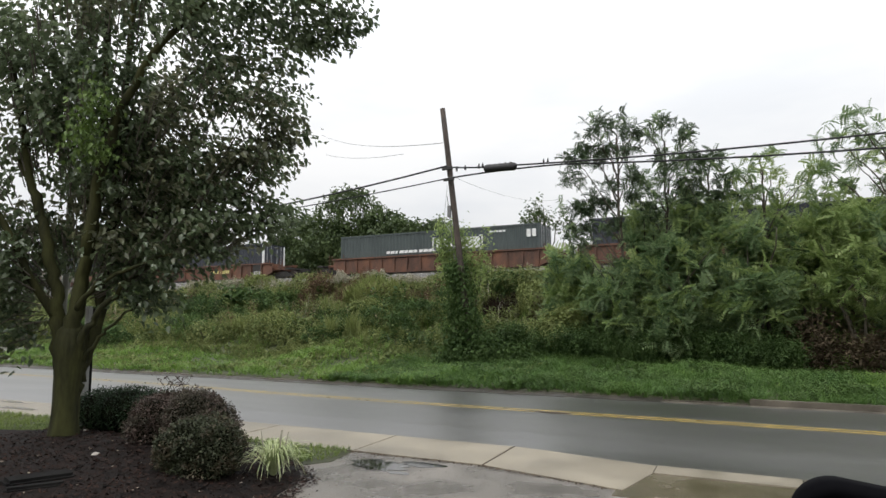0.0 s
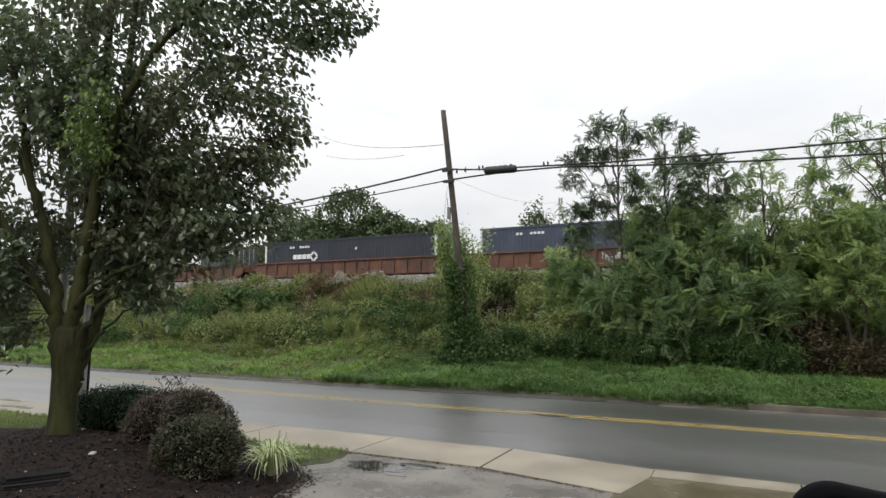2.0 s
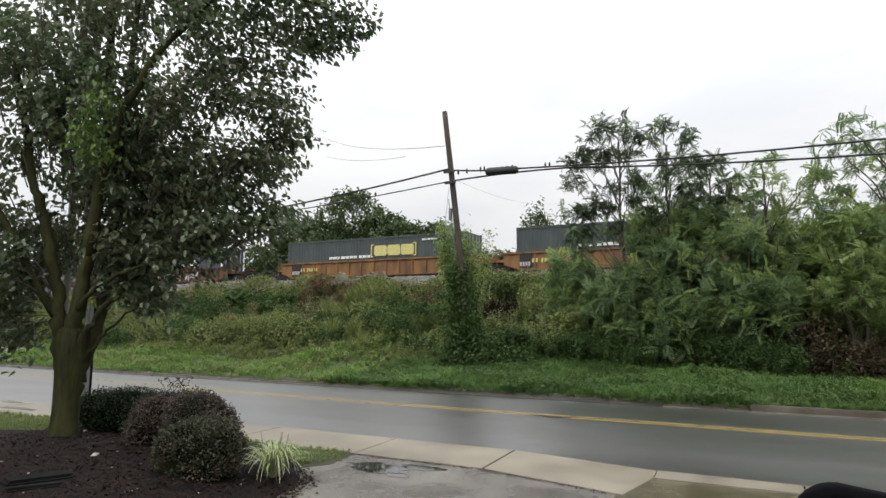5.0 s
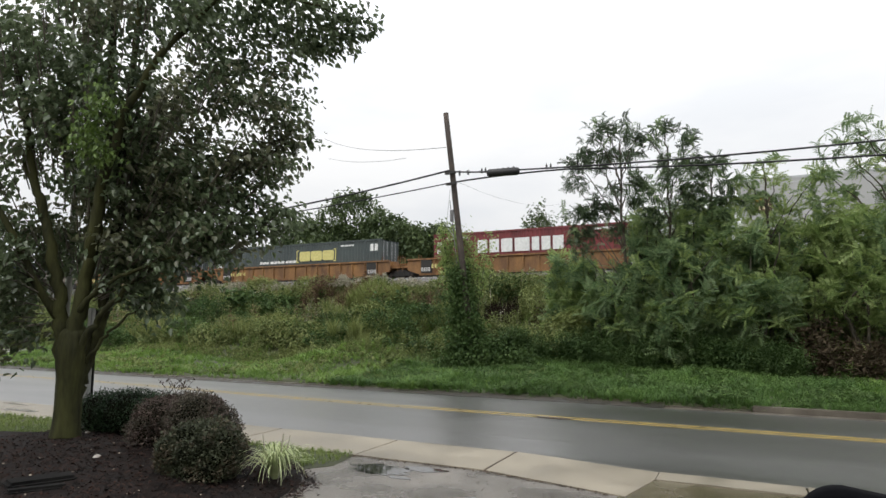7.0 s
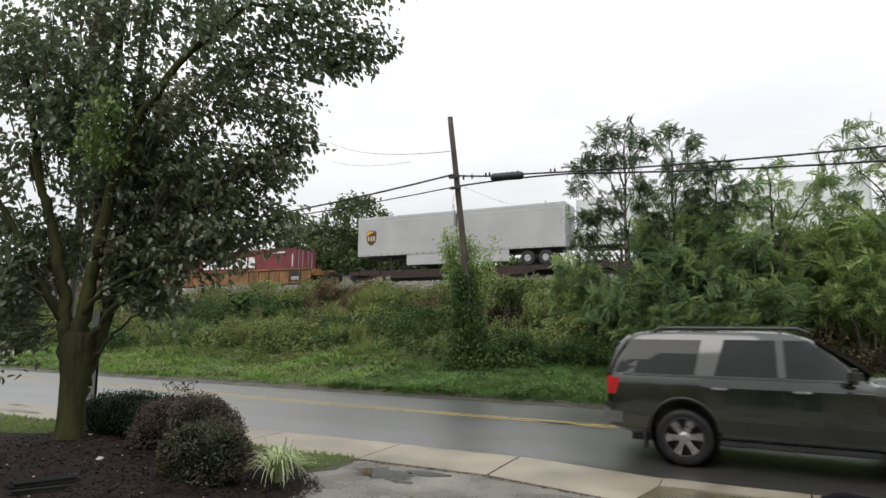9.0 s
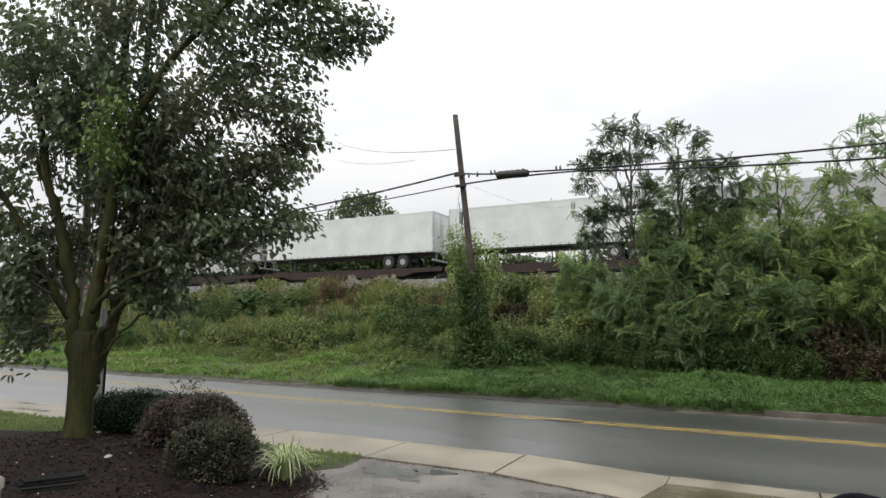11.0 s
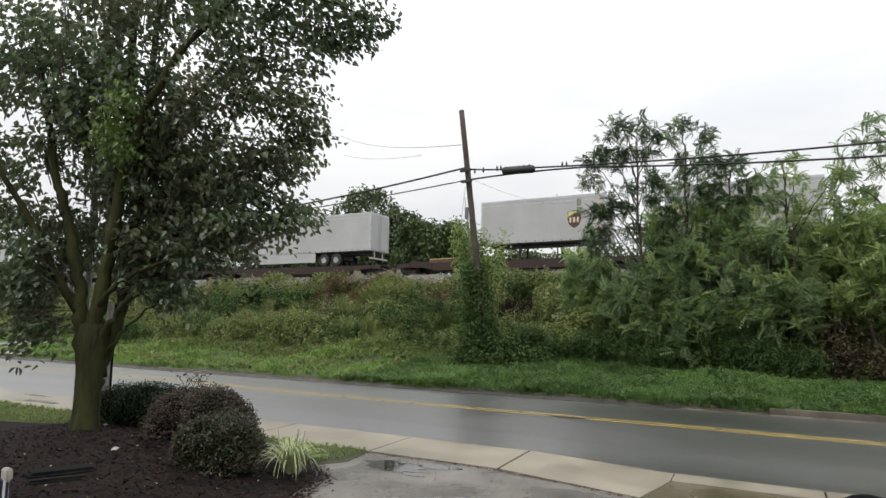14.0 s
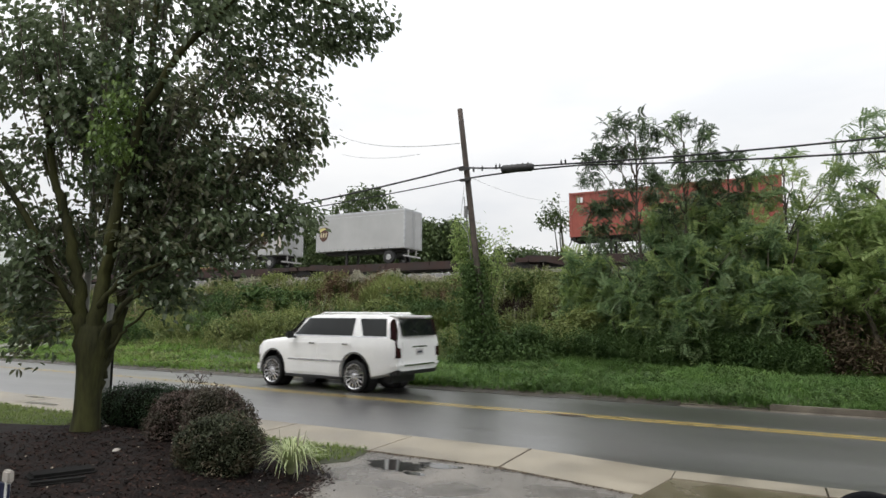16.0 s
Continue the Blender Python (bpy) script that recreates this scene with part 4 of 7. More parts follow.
def train():
    S = -1.29
    yw = S - 0.05
    zb = RAIL_Z + 0.36

    def word(x, z, widths, high, gap=0.06, slant=0.0):
        return bars(Geo(), x, z, widths, high, yw, gap, slant)

    def green(u):
        big = Geo()
        for x in (8.24, 9.39, 10.54):
            big.add([(x + 0.12, yw, 1.47), (x + 1.02, yw, 1.47), (x + 1.1, yw, 1.6), (x + 1.1, yw, 2.12), (x + 1.0, yw, 2.25), (x + 0.1, yw, 2.25), (x, yw, 2.12), (x, yw, 1.6)], [(0, 1, 2, 3, 4, 5, 6, 7)])
        small = bars(Geo(), 4.1, 1.38, [0.3, 0.36, 0.2, -0.05, 0.4, 0.3, 0.34, 0.3, -0.05, 0.3, 0.36, 0.28], 0.2, yw, 0.05, 0.2)
        return big, small

    def rail_end(x):
        return bars(Geo(), x, 2.0, [0.28, -0.06, 0.28], 0.52, yw, 0.02)

    for u, gold in ((-27.7, False), (33.8, True), (53.3, True)):
        big, small = green(u)
        frame_marks = bars(Geo(), 7.95, 1.38, [0.09], 0.98, yw)
        bars(frame_marks, 11.75, 1.38, [0.09], 0.98, yw)
        for z in (1.38, 2.28):
            bars(frame_marks, 8.04, z, [0.16], 0.08, yw)
            bars(frame_marks, 11.59, z, [0.16], 0.08, yw)
        container(u, 15.9, zb, 2.9, M_GREEN, "grey-green fluted steel container with block lettering", None,
                  [(big, M_GOLD if gold else M_MARK, "bold block lettering"), (frame_marks, M_GOLD if gold else M_MARK, "square brackets"), (small, M_MARK, "pale slanted script as blocks"), (rail_end(15.0), M_MARK, "white label plates"),
                   (word(12.3, 2.45, [0.3, 0.1, 0.2, 0.2, 0.2], 0.12, 0.05), M_MARK, "small number blocks")])
    for u, paint in ((-70.6, M_NAVY), (-51.35, M_NAVY), (-8.52, M_NAVY), (10.7, M_BLUE)):
        shift = 0 if paint is M_NAVY else 7.6
        logo = word(2.95 + shift, 1.42, [0.34, 0.46, 0.36, 0.34], 0.36, 0.06)
        cx, cz = 5.0 + shift, 1.6
        for k in range(4):
            a = k * math.pi / 2
            ca, sa = math.cos(a), math.sin(a)
            pts = [(0.06, 0.42), (0.42, 0.06), (0.3, -0.06), (0.06, 0.2)]
            logo.add([(cx + p * ca - q * sa, yw, cz + p * sa + q * ca) for p, q in pts], [(0, 1, 2, 3)])
        container(u, 15.85, zb, 2.9, paint, "dark blue fluted steel container with white corner edges", M_MARK,
                  [(logo, M_MARK, "white block logo with a diamond"), (word(2.6, 2.3, [0.2, 0.2, -0.4, 0.2, 0.2, 0.2, 0.2], 0.16, 0.06), M_MARK, "small number blocks"),
                   (word(8.9, 1.95, [0.18], 0.2), M_MARK, "small white square")])
    crow = Geo()
    x = 3.4
    for w in (0.72, 0.7, 0.8, 1.05, 0.5, 0.6, 0.72):
        crow.add([(x, yw, 1.4), (x + w, yw, 1.4), (x + w, yw, 2.3), (x, yw, 2.3)], [(0, 1, 2, 3)])
        x += w + 0.16
    container(73.7, 13.72, zb, 2.9, M_RED, "maroon fluted steel container with large white lettering blocks", None,
              [(crow, M_MARK, "large white block lettering"), (word(0.95, 2.42, [0.16] * 9, 0.17, 0.03), M_MARK, "small white script blocks"),
               (word(0.28, 2.0, [0.14, 0.16], 0.32, 0.04), M_MARK, "size code blocks"), (word(0.28, 1.5, [0.14, 0.16], 0.26, 0.04), M_MARK, "size code blocks"),
               (word(11.4, 2.52, [0.16] * 7, 0.14, 0.03), M_MARK, "number blocks"), (word(13.42, 1.4, [0.1], 1.0, 0.0), M_MARK, "white label strip")])
    # wells
    for a, b, e in ((-71.6, -52.7, "lL"), (-52.7, -33.6, "lrR")):
        well_unit(a, b, M_RUST, "rust-stained brown articulated well car", e, number=11.6)
    for i, (a, b) in enumerate(((-29.0, -10.0), (-10.0, 9.1), (9.1, 28.2))):
        well_unit(a, b, M_RUST, "rust-stained brown articulated well car", ("lL", "l", "lrR")[i], graffiti=i == 2)
    for i, (a, b) in enumerate(((32.6, 51.7), (51.7, 70.9), (70.9, 90.0))):
        well_unit(a, b, M_AMBER, "dusty yellow articulated well car", ("lL", "l", "lrR")[i], number=2.25)
    # flats
    cuts = (92.7, 110.1, 127.2, 144.2, 161.6)
    for i in range(4):
        flat_unit(cuts[i], cuts[i + 1], "dark red-brown low flat car for trailers", "l" if i < 3 else "lr")
    flat_unit(163.0, 180.2, "dark red-brown low flat car for trailers", "l", True)
    flat_unit(180.2, 197.2, "dark red-brown low flat car for trailers", "lr")
    flat_unit(199.0, 217.0, "dark red-brown low flat car for trailers", "lr")
    flat_unit(218.4, 236.0, "dark red-brown low flat car for trailers", "lr")
    trailer(93.55, 16.15, M_GREY, "grey road trailer with a brown shield emblem", 1.2, False, (4.3, 12.3), (13.6, 14.85))
    trailer(110.5, 15.8, M_WHITE, "plain white road trailer", None, axles=(12.0, 13.25))
    lett = bars(Geo(), 12.35, 3.1, [0.34, 0.28, 0.28, 0.3, 0.34], 0.3, -1.309, 0.06, 0.15)
    bars(lett, 12.35, 2.7, [0.26, 0.3, 0.3, 0.12, 0.26, 0.26, 0.28], 0.28, -1.309, 0.05, 0.15)
    trailer(127.6, 15.65, M_WHITE, "white road trailer with black lettering near its rear", None, axles=(11.6, 12.85), letters=lett)
    trailer(144.65, 15.8, M_GREY, "grey road trailer with a brown shield emblem", 1.2, False, (4.4, 10.5), (11.35, 12.55))
    trailer(169.8, 8.6, M_GREY, "short grey road trailer with a gold and brown shield", 6.6, True, None, (7.2,))
    trailer(182.0, 8.3, M_GREY, "short grey road trailer with a gold and brown shield", 0.75, True, None, (6.9,))
    # a container on a road chassis
    ch = thing("container_chassis", "black road chassis under a container", "trailer", "trailers on the train", pose(202.7, TRACK_Y, RAIL_Z + 1.08))
    part("rail_frame", Geo().box(0.2, 12.3, -0.6, -0.45, 0.95, 1.2).box(0.2, 12.3, 0.45, 0.6, 0.95, 1.2).box(0.2, 0.5, -1.2, 1.2, 1.0, 1.2).box(11.9, 12.2, -1.2, 1.2, 1.0, 1.2), M_BLACK, ch)
    for y in (-0.85, 0.7):
        part("landing_leg", Geo().box(2.6, 2.75, y, y + 0.15, 0.0, 1.0), M_BLACK, ch)
    for x in (9.8, 11.0):
        ax = part("axle", Geo().tube([(x, -1.1, 0.5), (x, 1.1, 0.5)], 0.07, 8).box(x - 0.3, x + 0.3, -0.55, 0.55, 0.55, 0.96), M_BLACK, ch)
        road_wheels(ax, x, (-1.12, 1.12), 0.5)
    MOVING.append((ch, 202.7))
    container(202.85, 12.19, RAIL_Z + 1.08 + 1.2, 2.9, M_ORANGE, "orange-red fluted steel container", None, [(word(0.55, 2.2, [0.35], 0.35), M_MARK, "white square plate")])


train()

# ---- plants ----
L_PEAR = leaf_mat("pear_leaves", (0.04, 0.066, 0.031), (0.185, 0.235, 0.128), 0.27, 0.48, 0.42, 0.7, 0.8)
L_PEAR_LIGHT = leaf_mat("young_pear_leaves", (0.065, 0.12, 0.026), (0.17, 0.25, 0.065), 0.4, 0.3, 0.4, 1.5)
L_PEAR_WARM = leaf_mat("olive_brown_pear_leaves", (0.048, 0.06, 0.031), (0.2, 0.21, 0.118), 0.28, 0.48, 0.42, 0.9, 0.8)
L_HEDGE = leaf_mat("clipped_hedge_leaves", (0.01, 0.028, 0.013), (0.036, 0.07, 0.028), 0.4, 0.15, 0.4, 4.0)
L_PLUM = leaf_mat("purple_brown_leaves", (0.034, 0.026, 0.022), (0.14, 0.1, 0.082), 0.5, 0.15, 0.38, 3.0)
L_GREYBUSH = leaf_mat("grey_green_bush_leaves", (0.021, 0.027, 0.015), (0.076, 0.088, 0.047), 0.55, 0.22, 0.4, 5.0)
L_DARKBUSH = leaf_mat("dark_bush_leaves", (0.03, 0.029, 0.021), (0.115, 0.1, 0.07), 0.5, 0.2, 0.4, 5.0)
L_OLIVEBUSH = leaf_mat("olive_brown_bush_leaves", (0.042, 0.036, 0.022), (0.115, 0.095, 0.058), 0.5, 0.2, 0.4, 5.0)
L_STRIPE = leaf_mat("pale_striped_blades", (0.2, 0.28, 0.09), (0.58, 0.62, 0.36), 0.45, 0.25, 0.3, 6.0)
L_GRASS = leaf_mat("verge_grass", (0.085, 0.165, 0.03), (0.22, 0.34, 0.07), 0.5, 0.35, 0.35, 0.5)
L_LAWN = leaf_mat("short_lawn_grass", (0.1, 0.155, 0.034), (0.22, 0.28, 0.07), 0.5, 0.25, 0.35, 1.5)
L_WEED = leaf_mat("embankment_weeds", (0.066, 0.101, 0.032), (0.255, 0.285, 0.108), 0.6, 0.3, 0.36, 0.35, 0.2)
L_STRAW = leaf_mat("dry_seeding_weeds", (0.1, 0.078, 0.04), (0.29, 0.24, 0.13), 0.7, 0.2, 0.4, 0.5)
L_YELLOW = leaf_mat("yellowing_grass", (0.1, 0.135, 0.036), (0.255, 0.29, 0.1), 0.6, 0.3, 0.4, 0.5)
L_SEED = leaf_mat("pale_seed_heads", (0.22, 0.205, 0.15), (0.52, 0.49, 0.4), 0.7, 0.3, 0.4, 0.8)
L_HEAVEN = leaf_mat("feathered_leaves", (0.084, 0.15, 0.064), (0.26, 0.345, 0.165), 0.42, 0.55, 0.36, 0.4)
L_HEAVEN_LIGHT = leaf_mat("light_feathered_leaves", (0.15, 0.23, 0.068), (0.37, 0.455, 0.175), 0.45, 0.55, 0.35, 0.6)
L_VINE = leaf_mat("vine_leaves", (0.031, 0.062, 0.021), (0.086, 0.138, 0.043), 0.6, 0.25, 0.4, 1.2, 0.15)
L_CROWN = leaf_mat("dark_feathered_leaves", (0.028, 0.05, 0.026), (0.105, 0.15, 0.075), 0.45, 0.22, 0.38, 0.5)
L_RANK = leaf_mat("rank_verge_leaves", (0.034, 0.074, 0.02), (0.125, 0.2, 0.052), 0.5, 0.3, 0.36, 0.6)
L_VERGE = leaf_mat("deep_green_verge_grass", (0.048, 0.104, 0.026), (0.14, 0.245, 0.06), 0.5, 0.3, 0.36, 0.5)
# darker copy of the dead brush, with a hollow's shade in its colour
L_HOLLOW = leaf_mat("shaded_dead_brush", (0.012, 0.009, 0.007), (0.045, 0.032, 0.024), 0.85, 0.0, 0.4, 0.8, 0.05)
L_RUSTY = leaf_mat("rust_brown_seeding_weeds", (0.07, 0.046, 0.028), (0.21, 0.145, 0.09), 0.7, 0.2, 0.4, 0.8, 0.15)
L_BROWN = leaf_mat("dead_brush", (0.034, 0.026, 0.016), (0.12, 0.092, 0.058), 0.75, 0.15, 0.4, 0.8, 0.15)
L_FAR = leaf_mat("far_tree_leaves", (0.032, 0.056, 0.024), (0.12, 0.165, 0.062), 0.55, 0.25, 0.4, 0.3)
M_BARK = mat("mossy_grey_bark", (0.009, 0.0095, 0.0045), (0.062, 0.064, 0.022), 4.0, (0.8, 0.95), 1.0, fine=26, contrast=0.24, spec=0.2, stretch=(1, 1, 0.22))
M_TWIG = mat("thin_brown_stem", (0.03, 0.026, 0.018), (0.1, 0.085, 0.06), 5, (0.7, 0.9), 0.2)
# solid filling of shrubs; the shade among their twigs is put into its colour
M_CORE = mat("shade_dark_core", (0.005, 0.006, 0.003), (0.013, 0.013, 0.008), 4, (0.9, 1.0), 0.4, spec=0.05)


def in_blobs(blobs, n, shell=0.0):
    """n points in a union of ellipsoids (x, y, z, rx, ry, rz); shell 0 fills them, 1 keeps to the skin."""
    b = np.array(blobs, float)
    share = np.prod(b[:, 3:6], 1) ** (2 / 3)
    pick = rng.choice(len(b), n, p=share / share.sum())
    d = rng.normal(size=(n, 3))
    d /= np.linalg.norm(d, axis=1)[:, None]
    r = rng.random(n) ** (1 / 3)
    r = r * (1 - shell) + shell * (0.86 + 0.16 * rng.random(n))
    return b[pick, :3] + d * b[pick, 3:6] * r[:, None], d


def clustered(points, each, spread):
    """Leaves in bunches round points."""
    p = np.repeat(points, each, 0)
    return p + rng.normal(0, 1, p.shape) * np.asarray(spread)


def gaps(points, size, cut, seed=0):
    """Leaves out the points where the crown is open."""
    return points[[noise.noise((a * size, b * size, c * size + seed)) > cut for a, b, c in points]]


def sprays(centres, heart, each):
    """Leaves set alternately along short drooping twigs that point away from the crown's heart: places and headings."""
    n = len(centres)
    d = centres - np.array(heart) + rng.normal(0, 0.9, (n, 3))
    d[:, 2] = d[:, 2] * 0.5 - 0.25
    d /= np.linalg.norm(d, axis=1)[:, None] + 1e-6
    d, c = np.repeat(d, each, 0), np.repeat(centres, each, 0)
    s = np.tile(np.linspace(-0.36, 0.36, each), n)[:, None]
    p = c + d * s - np.array((0, 0, 1)) * (s + 0.36) ** 2 * 0.25 + rng.normal(0, 0.07, c.shape)
    side = np.where(np.arange(n * each) % 2 == 0, 1.0, -1.0) * rng.uniform(0.3, 1.3, n * each)
    return p, np.arctan2(-d[:, 0], d[:, 1]) + side


def foliage(name, p, shape, size, material, parent=None, tilt=(-0.5, 0.6), label="", kind="", category="", yaw=None):
    n = len(p)
    s = rng.uniform(size[0], size[1], n)
    me = many(name, shape, turned(n, rng.uniform(0, 6.283, n) if yaw is None else yaw, rng.normal(tilt[0], tilt[1], n), rng.normal(0, 0.5, n), s), p)
    ob = part(name, me, material, parent, label, kind=kind)
    return tagged(ob, category=category)


def rosettes(name, tips, fronds, size, material, parent, shape, rise=0.4, loose=0.35):
    """Feathered leaves that spread like an umbrella from each branch tip and droop at their ends."""
    n = len(tips) * fronds
    yaw = (np.arange(n) % fronds) * (6.283 / fronds) + np.repeat(rng.uniform(0, 6.283, len(tips)), fronds) + rng.normal(0, 0.25, n)
    big = np.repeat(rng.uniform(size[0], size[1], len(tips)), fronds) * rng.uniform(0.75, 1.1, n)
    lean = np.repeat(rng.normal(0, 0.5, len(tips)), fronds) * np.cos(yaw)
    me = many(name, shape, turned(n, yaw, rng.normal(rise, loose, n) + lean, rng.normal(0, 0.2 + loose * 0.5, n), big), np.repeat(tips, fronds, 0) + rng.normal(0, 0.03, (n, 3)))
    return part(name, me, material, parent, kind="stuff")


def limb(path, r0, r1, wobble=0.05, n=9, seed=1):
    """A crooked tapered limb through the points of path."""
    rnd = random.Random(seed)
    pts = [Vector(p) for p in path]
    out = []
    for i in range(len(pts) - 1):
        for k in range(4):
            out.append(pts[i].lerp(pts[i + 1], k / 4) + Vector((rnd.uniform(-1, 1), rnd.uniform(-1, 1), rnd.uniform(-1, 1))) * wobble * (0 if i == 0 and k == 0 else 1))
    out.append(pts[-1])
    m = len(out) - 1
    return Geo().tube(out, [r0 + (r1 - r0) * (i / m) ** 0.8 for i in range(m + 1)], n)


# the big tree in the bed: r runs along the picture's width, a away, z up, from its foot
TREE = (-10.155, 6.537, 0.14)
TURN = pose(0, 0, 0, 0, 0, 26.3)
SWAYS = []


def tree_point(r, a, z):
    return tuple(TURN @ Vector((r, a, z)))


def big_tree():
    t = thing("pear_tree", "large leafy pear tree with mossy forked trunk", "tree", at=pose(*TREE))
    P = tree_point
    zs = np.linspace(-0.15, 1.95, 47)
    g = Geo().tube([P(float(np.interp(z, (0, 0.65, 1.3, 1.85), (-0.04, -0.03, 0.0, 0.02))), 0, z) for z in zs], [float(np.interp(z, (-0.15, 0.05, 0.3, 0.65, 1.0, 1.25, 1.5, 1.75, 1.95), (0.28, 0.235, 0.208, 0.196, 0.212, 0.242, 0.265, 0.23, 0.04))) for z in zs], 72)
    for i, q in enumerate(g.v):
        # furrows that run up the bark, and a few burrs
        a = math.atan2(q[1], q[0])
        k = 1 + 0.05 * noise.noise((3.2 * math.cos(a) * 3, 3.2 * math.sin(a) * 3, q[2] * 1.6)) + 0.06 * noise.noise((2 * math.cos(a), 2 * math.sin(a), q[2] * 2.2 + 7))
        g.v[i] = (q[0] * k, q[1] * k, q[2])
    part("trunk", g, M_BARK, t, smooth=True)
    limbs = [
        ([P(-0.04, 0.0, 0.8), P(-0.09, 0.0, 1.1), P(-0.18, 0.0, 1.45), P(-0.26, 0.0, 1.9), P(-0.3, 0.0, 2.3), P(-0.44, 0.0, 2.87), P(-0.62, 0.0, 3.6), P(-0.82, 0.05, 4.15), P(-1.15, 0.1, 5.3), P(-1.5, 0.2, 6.6)], 0.17, 0.05),
        ([P(-0.02, 0.0, 0.75), P(0.0, -0.02, 1.1), P(0.02, -0.05, 1.6), P(0.07, -0.04, 2.2), P(0.12, 0.0, 2.7), P(0.22, 0.05, 3.25), P(0.26, 0.1, 4.0), P(0.2, 0.2, 6.0), P(0.25, 0.2, 9.0)], 0.185, 0.05),
        ([P(0.03, 0.03, 0.75), P(0.1, 0.08, 1.05), P(0.2, 0.12, 1.4), P(0.31, 0.16, 1.9), P(0.43, 0.18, 2.9), P(0.5, 0.2, 3.9), P(0.55, 0.2, 5.4), P(0.7, 0.2, 8.4)], 0.15, 0.05),
        ([P(0.14, -0.08, 1.3), P(0.24, -0.12, 1.66), P(0.45, -0.14, 1.95), P(0.62, -0.14, 2.2), P(0.85, -0.1, 2.45), P(1.5, 0.1, 3.1)], 0.075, 0.03),
        ([P(-0.3, 0, 2.0), P(-0.75, -0.3, 3.0), P(-1.3, -0.6, 4.2), P(-2.0, -0.8, 5.4)], 0.08, 0.03),
        ([P(-0.7, 0.05, 3.8), P(-1.1, 0.2, 4.5), P(-1.5, 0.4, 5.2)], 0.06, 0.03),
        ([P(0.12, -0.1, 2.1), P(0.26, -0.14, 2.3), P(0.5, -0.2, 2.52), P(0.97, -0.3, 2.72), P(1.8, -0.4, 3.0)], 0.06, 0.02),
        ([P(0.18, 0.0, 1.15), P(0.36, -0.04, 1.42), P(0.54, -0.06, 1.7), P(0.92, -0.05, 2.05), P(1.3, 0.0, 2.3)], 0.045, 0.012),
        ([P(0.1, 0.1, 4.6), P(0.9, 0.6, 5.7), P(1.9, 1.0, 7.2)], 0.08, 0.03),
        ([P(0.08, 0.2, 4.0), P(-0.5, 0.8, 5.2), P(-0.9, 1.4, 7.2)], 0.09, 0.03),
        ([P(0.4, 0.3, 3.2), P(1.2, 0.6, 4.2), P(2.4, 0.7, 4.7), P(3.4, 0.5, 4.9)], 0.06, 0.02),
    ]
    for i, (path, r0, r1) in enumerate(limbs):
        part("limb", limb(path, r0, r1, 0.035, 10, i + 3), M_BARK, t, smooth=True)

    def blob(x, y, rx, ry, a=0.0, ra=1.2):
        """A bulge of the crown, from places on a drawing of the tree at a hundred to the metre, foot at 130, 770."""
        q = P((x - 130) / 111, a, (770 - y) / 100)
        return (*q, max(rx, ry) / 108, max(min(rx, ry) / 103, ra * 0.75), ry / 100)

    pieces = {
        "middle": [blob(60, 80, 130, 100, 0.3), blob(250, 60, 140, 100, 0.2), blob(150, 200, 120, 95, 0.0), blob(210, 325, 115, 85, 0.2), blob(310, 175, 125, 95, 0.0), blob(150, -120, 240, 140, 0.3)],
        "left": [blob(20, 238, 80, 62, 0.2), blob(-110, 100, 140, 150, 0.2), blob(-122, 335, 95, 118, 0.2), blob(70, 350, 55, 45, 0.5), blob(30, 440, 50, 60, 0.2), blob(-30, 520, 60, 60, 0.1), blob(25, 585, 26, 45, 0.0, 0.4), blob(50, 480, 55, 50, -0.3, 0.5), blob(5, 545, 40, 50, -0.2, 0.4), blob(32, 592, 34, 46, -0.2, 0.4)],
        "right": [blob(440, 165, 95, 75, 0.1), blob(510, 225, 52, 55, 0.0, 0.7), blob(460, 285, 70, 55, 0.0), blob(350, 320, 110, 75, 0.2), blob(430, 365, 60, 40, 0.0, 0.8)],
        "low": [blob(400, 425, 85, 42, 0.1), blob(480, 410, 45, 30, 0.2, 0.5), blob(500, 395, 42, 30, 0.1, 0.4), blob(310, 440, 95, 60, 0.2), blob(220, 450, 80, 55, 0.2), blob(255, 520, 55, 38, 0.2, 0.6), blob(185, 500, 40, 40, 0.2, 0.6)],
        "back": [blob(60, 330, 90, 60, 1.5), blob(170, 350, 80, 80, 1.5), blob(40, 430, 80, 70, 1.5), blob(150, 440, 80, 60, 1.6), blob(-20, 360, 70, 70, 1.2), blob(240, 400, 80, 60, 1.3), blob(190, 370, 80, 80, 1.0), blob(220, 290, 80, 70, 0.9), blob(170, 260, 70, 70, 1.0)],
    }
    leaf = leaf_shape(0.66, 0.13, 0.2)
    for key, blobs in pieces.items():
        n = {"middle": 960, "left": 665, "right": 315, "low": 310, "back": 430}[key]
        centres = gaps(gaps(in_blobs(blobs, n)[0], 0.85, -0.29), 2.2, -0.37, 40)
        # the crown is open round the limb that leans away from the road
        flat = centres @ np.array(TURN.to_3x3())
        centres = centres[((flat[:, 0] + 0.85) / 0.42) ** 2 + ((flat[:, 2] - 4.25) / 0.34) ** 2 > 1]
        # no leaves before the bare lower limbs
        flat = centres @ np.array(TURN.to_3x3())
        centres = centres[~((np.abs(flat[:, 0] + 0.1) < 0.62) & (flat[:, 1] < 0.25) & (flat[:, 2] < 4.2))]
        warm = np.array([noise.noise((a * 0.7, b * 0.7, c * 0.7 + 20)) + rng.normal(0, 0.25) > 0.28 for a, b, c in centres])
        for some, material in ((~warm, L_PEAR), (warm, L_PEAR_WARM)):
            p, yaw = sprays(centres[some], Vector(P(0.1, 0, 3.0)), 16)
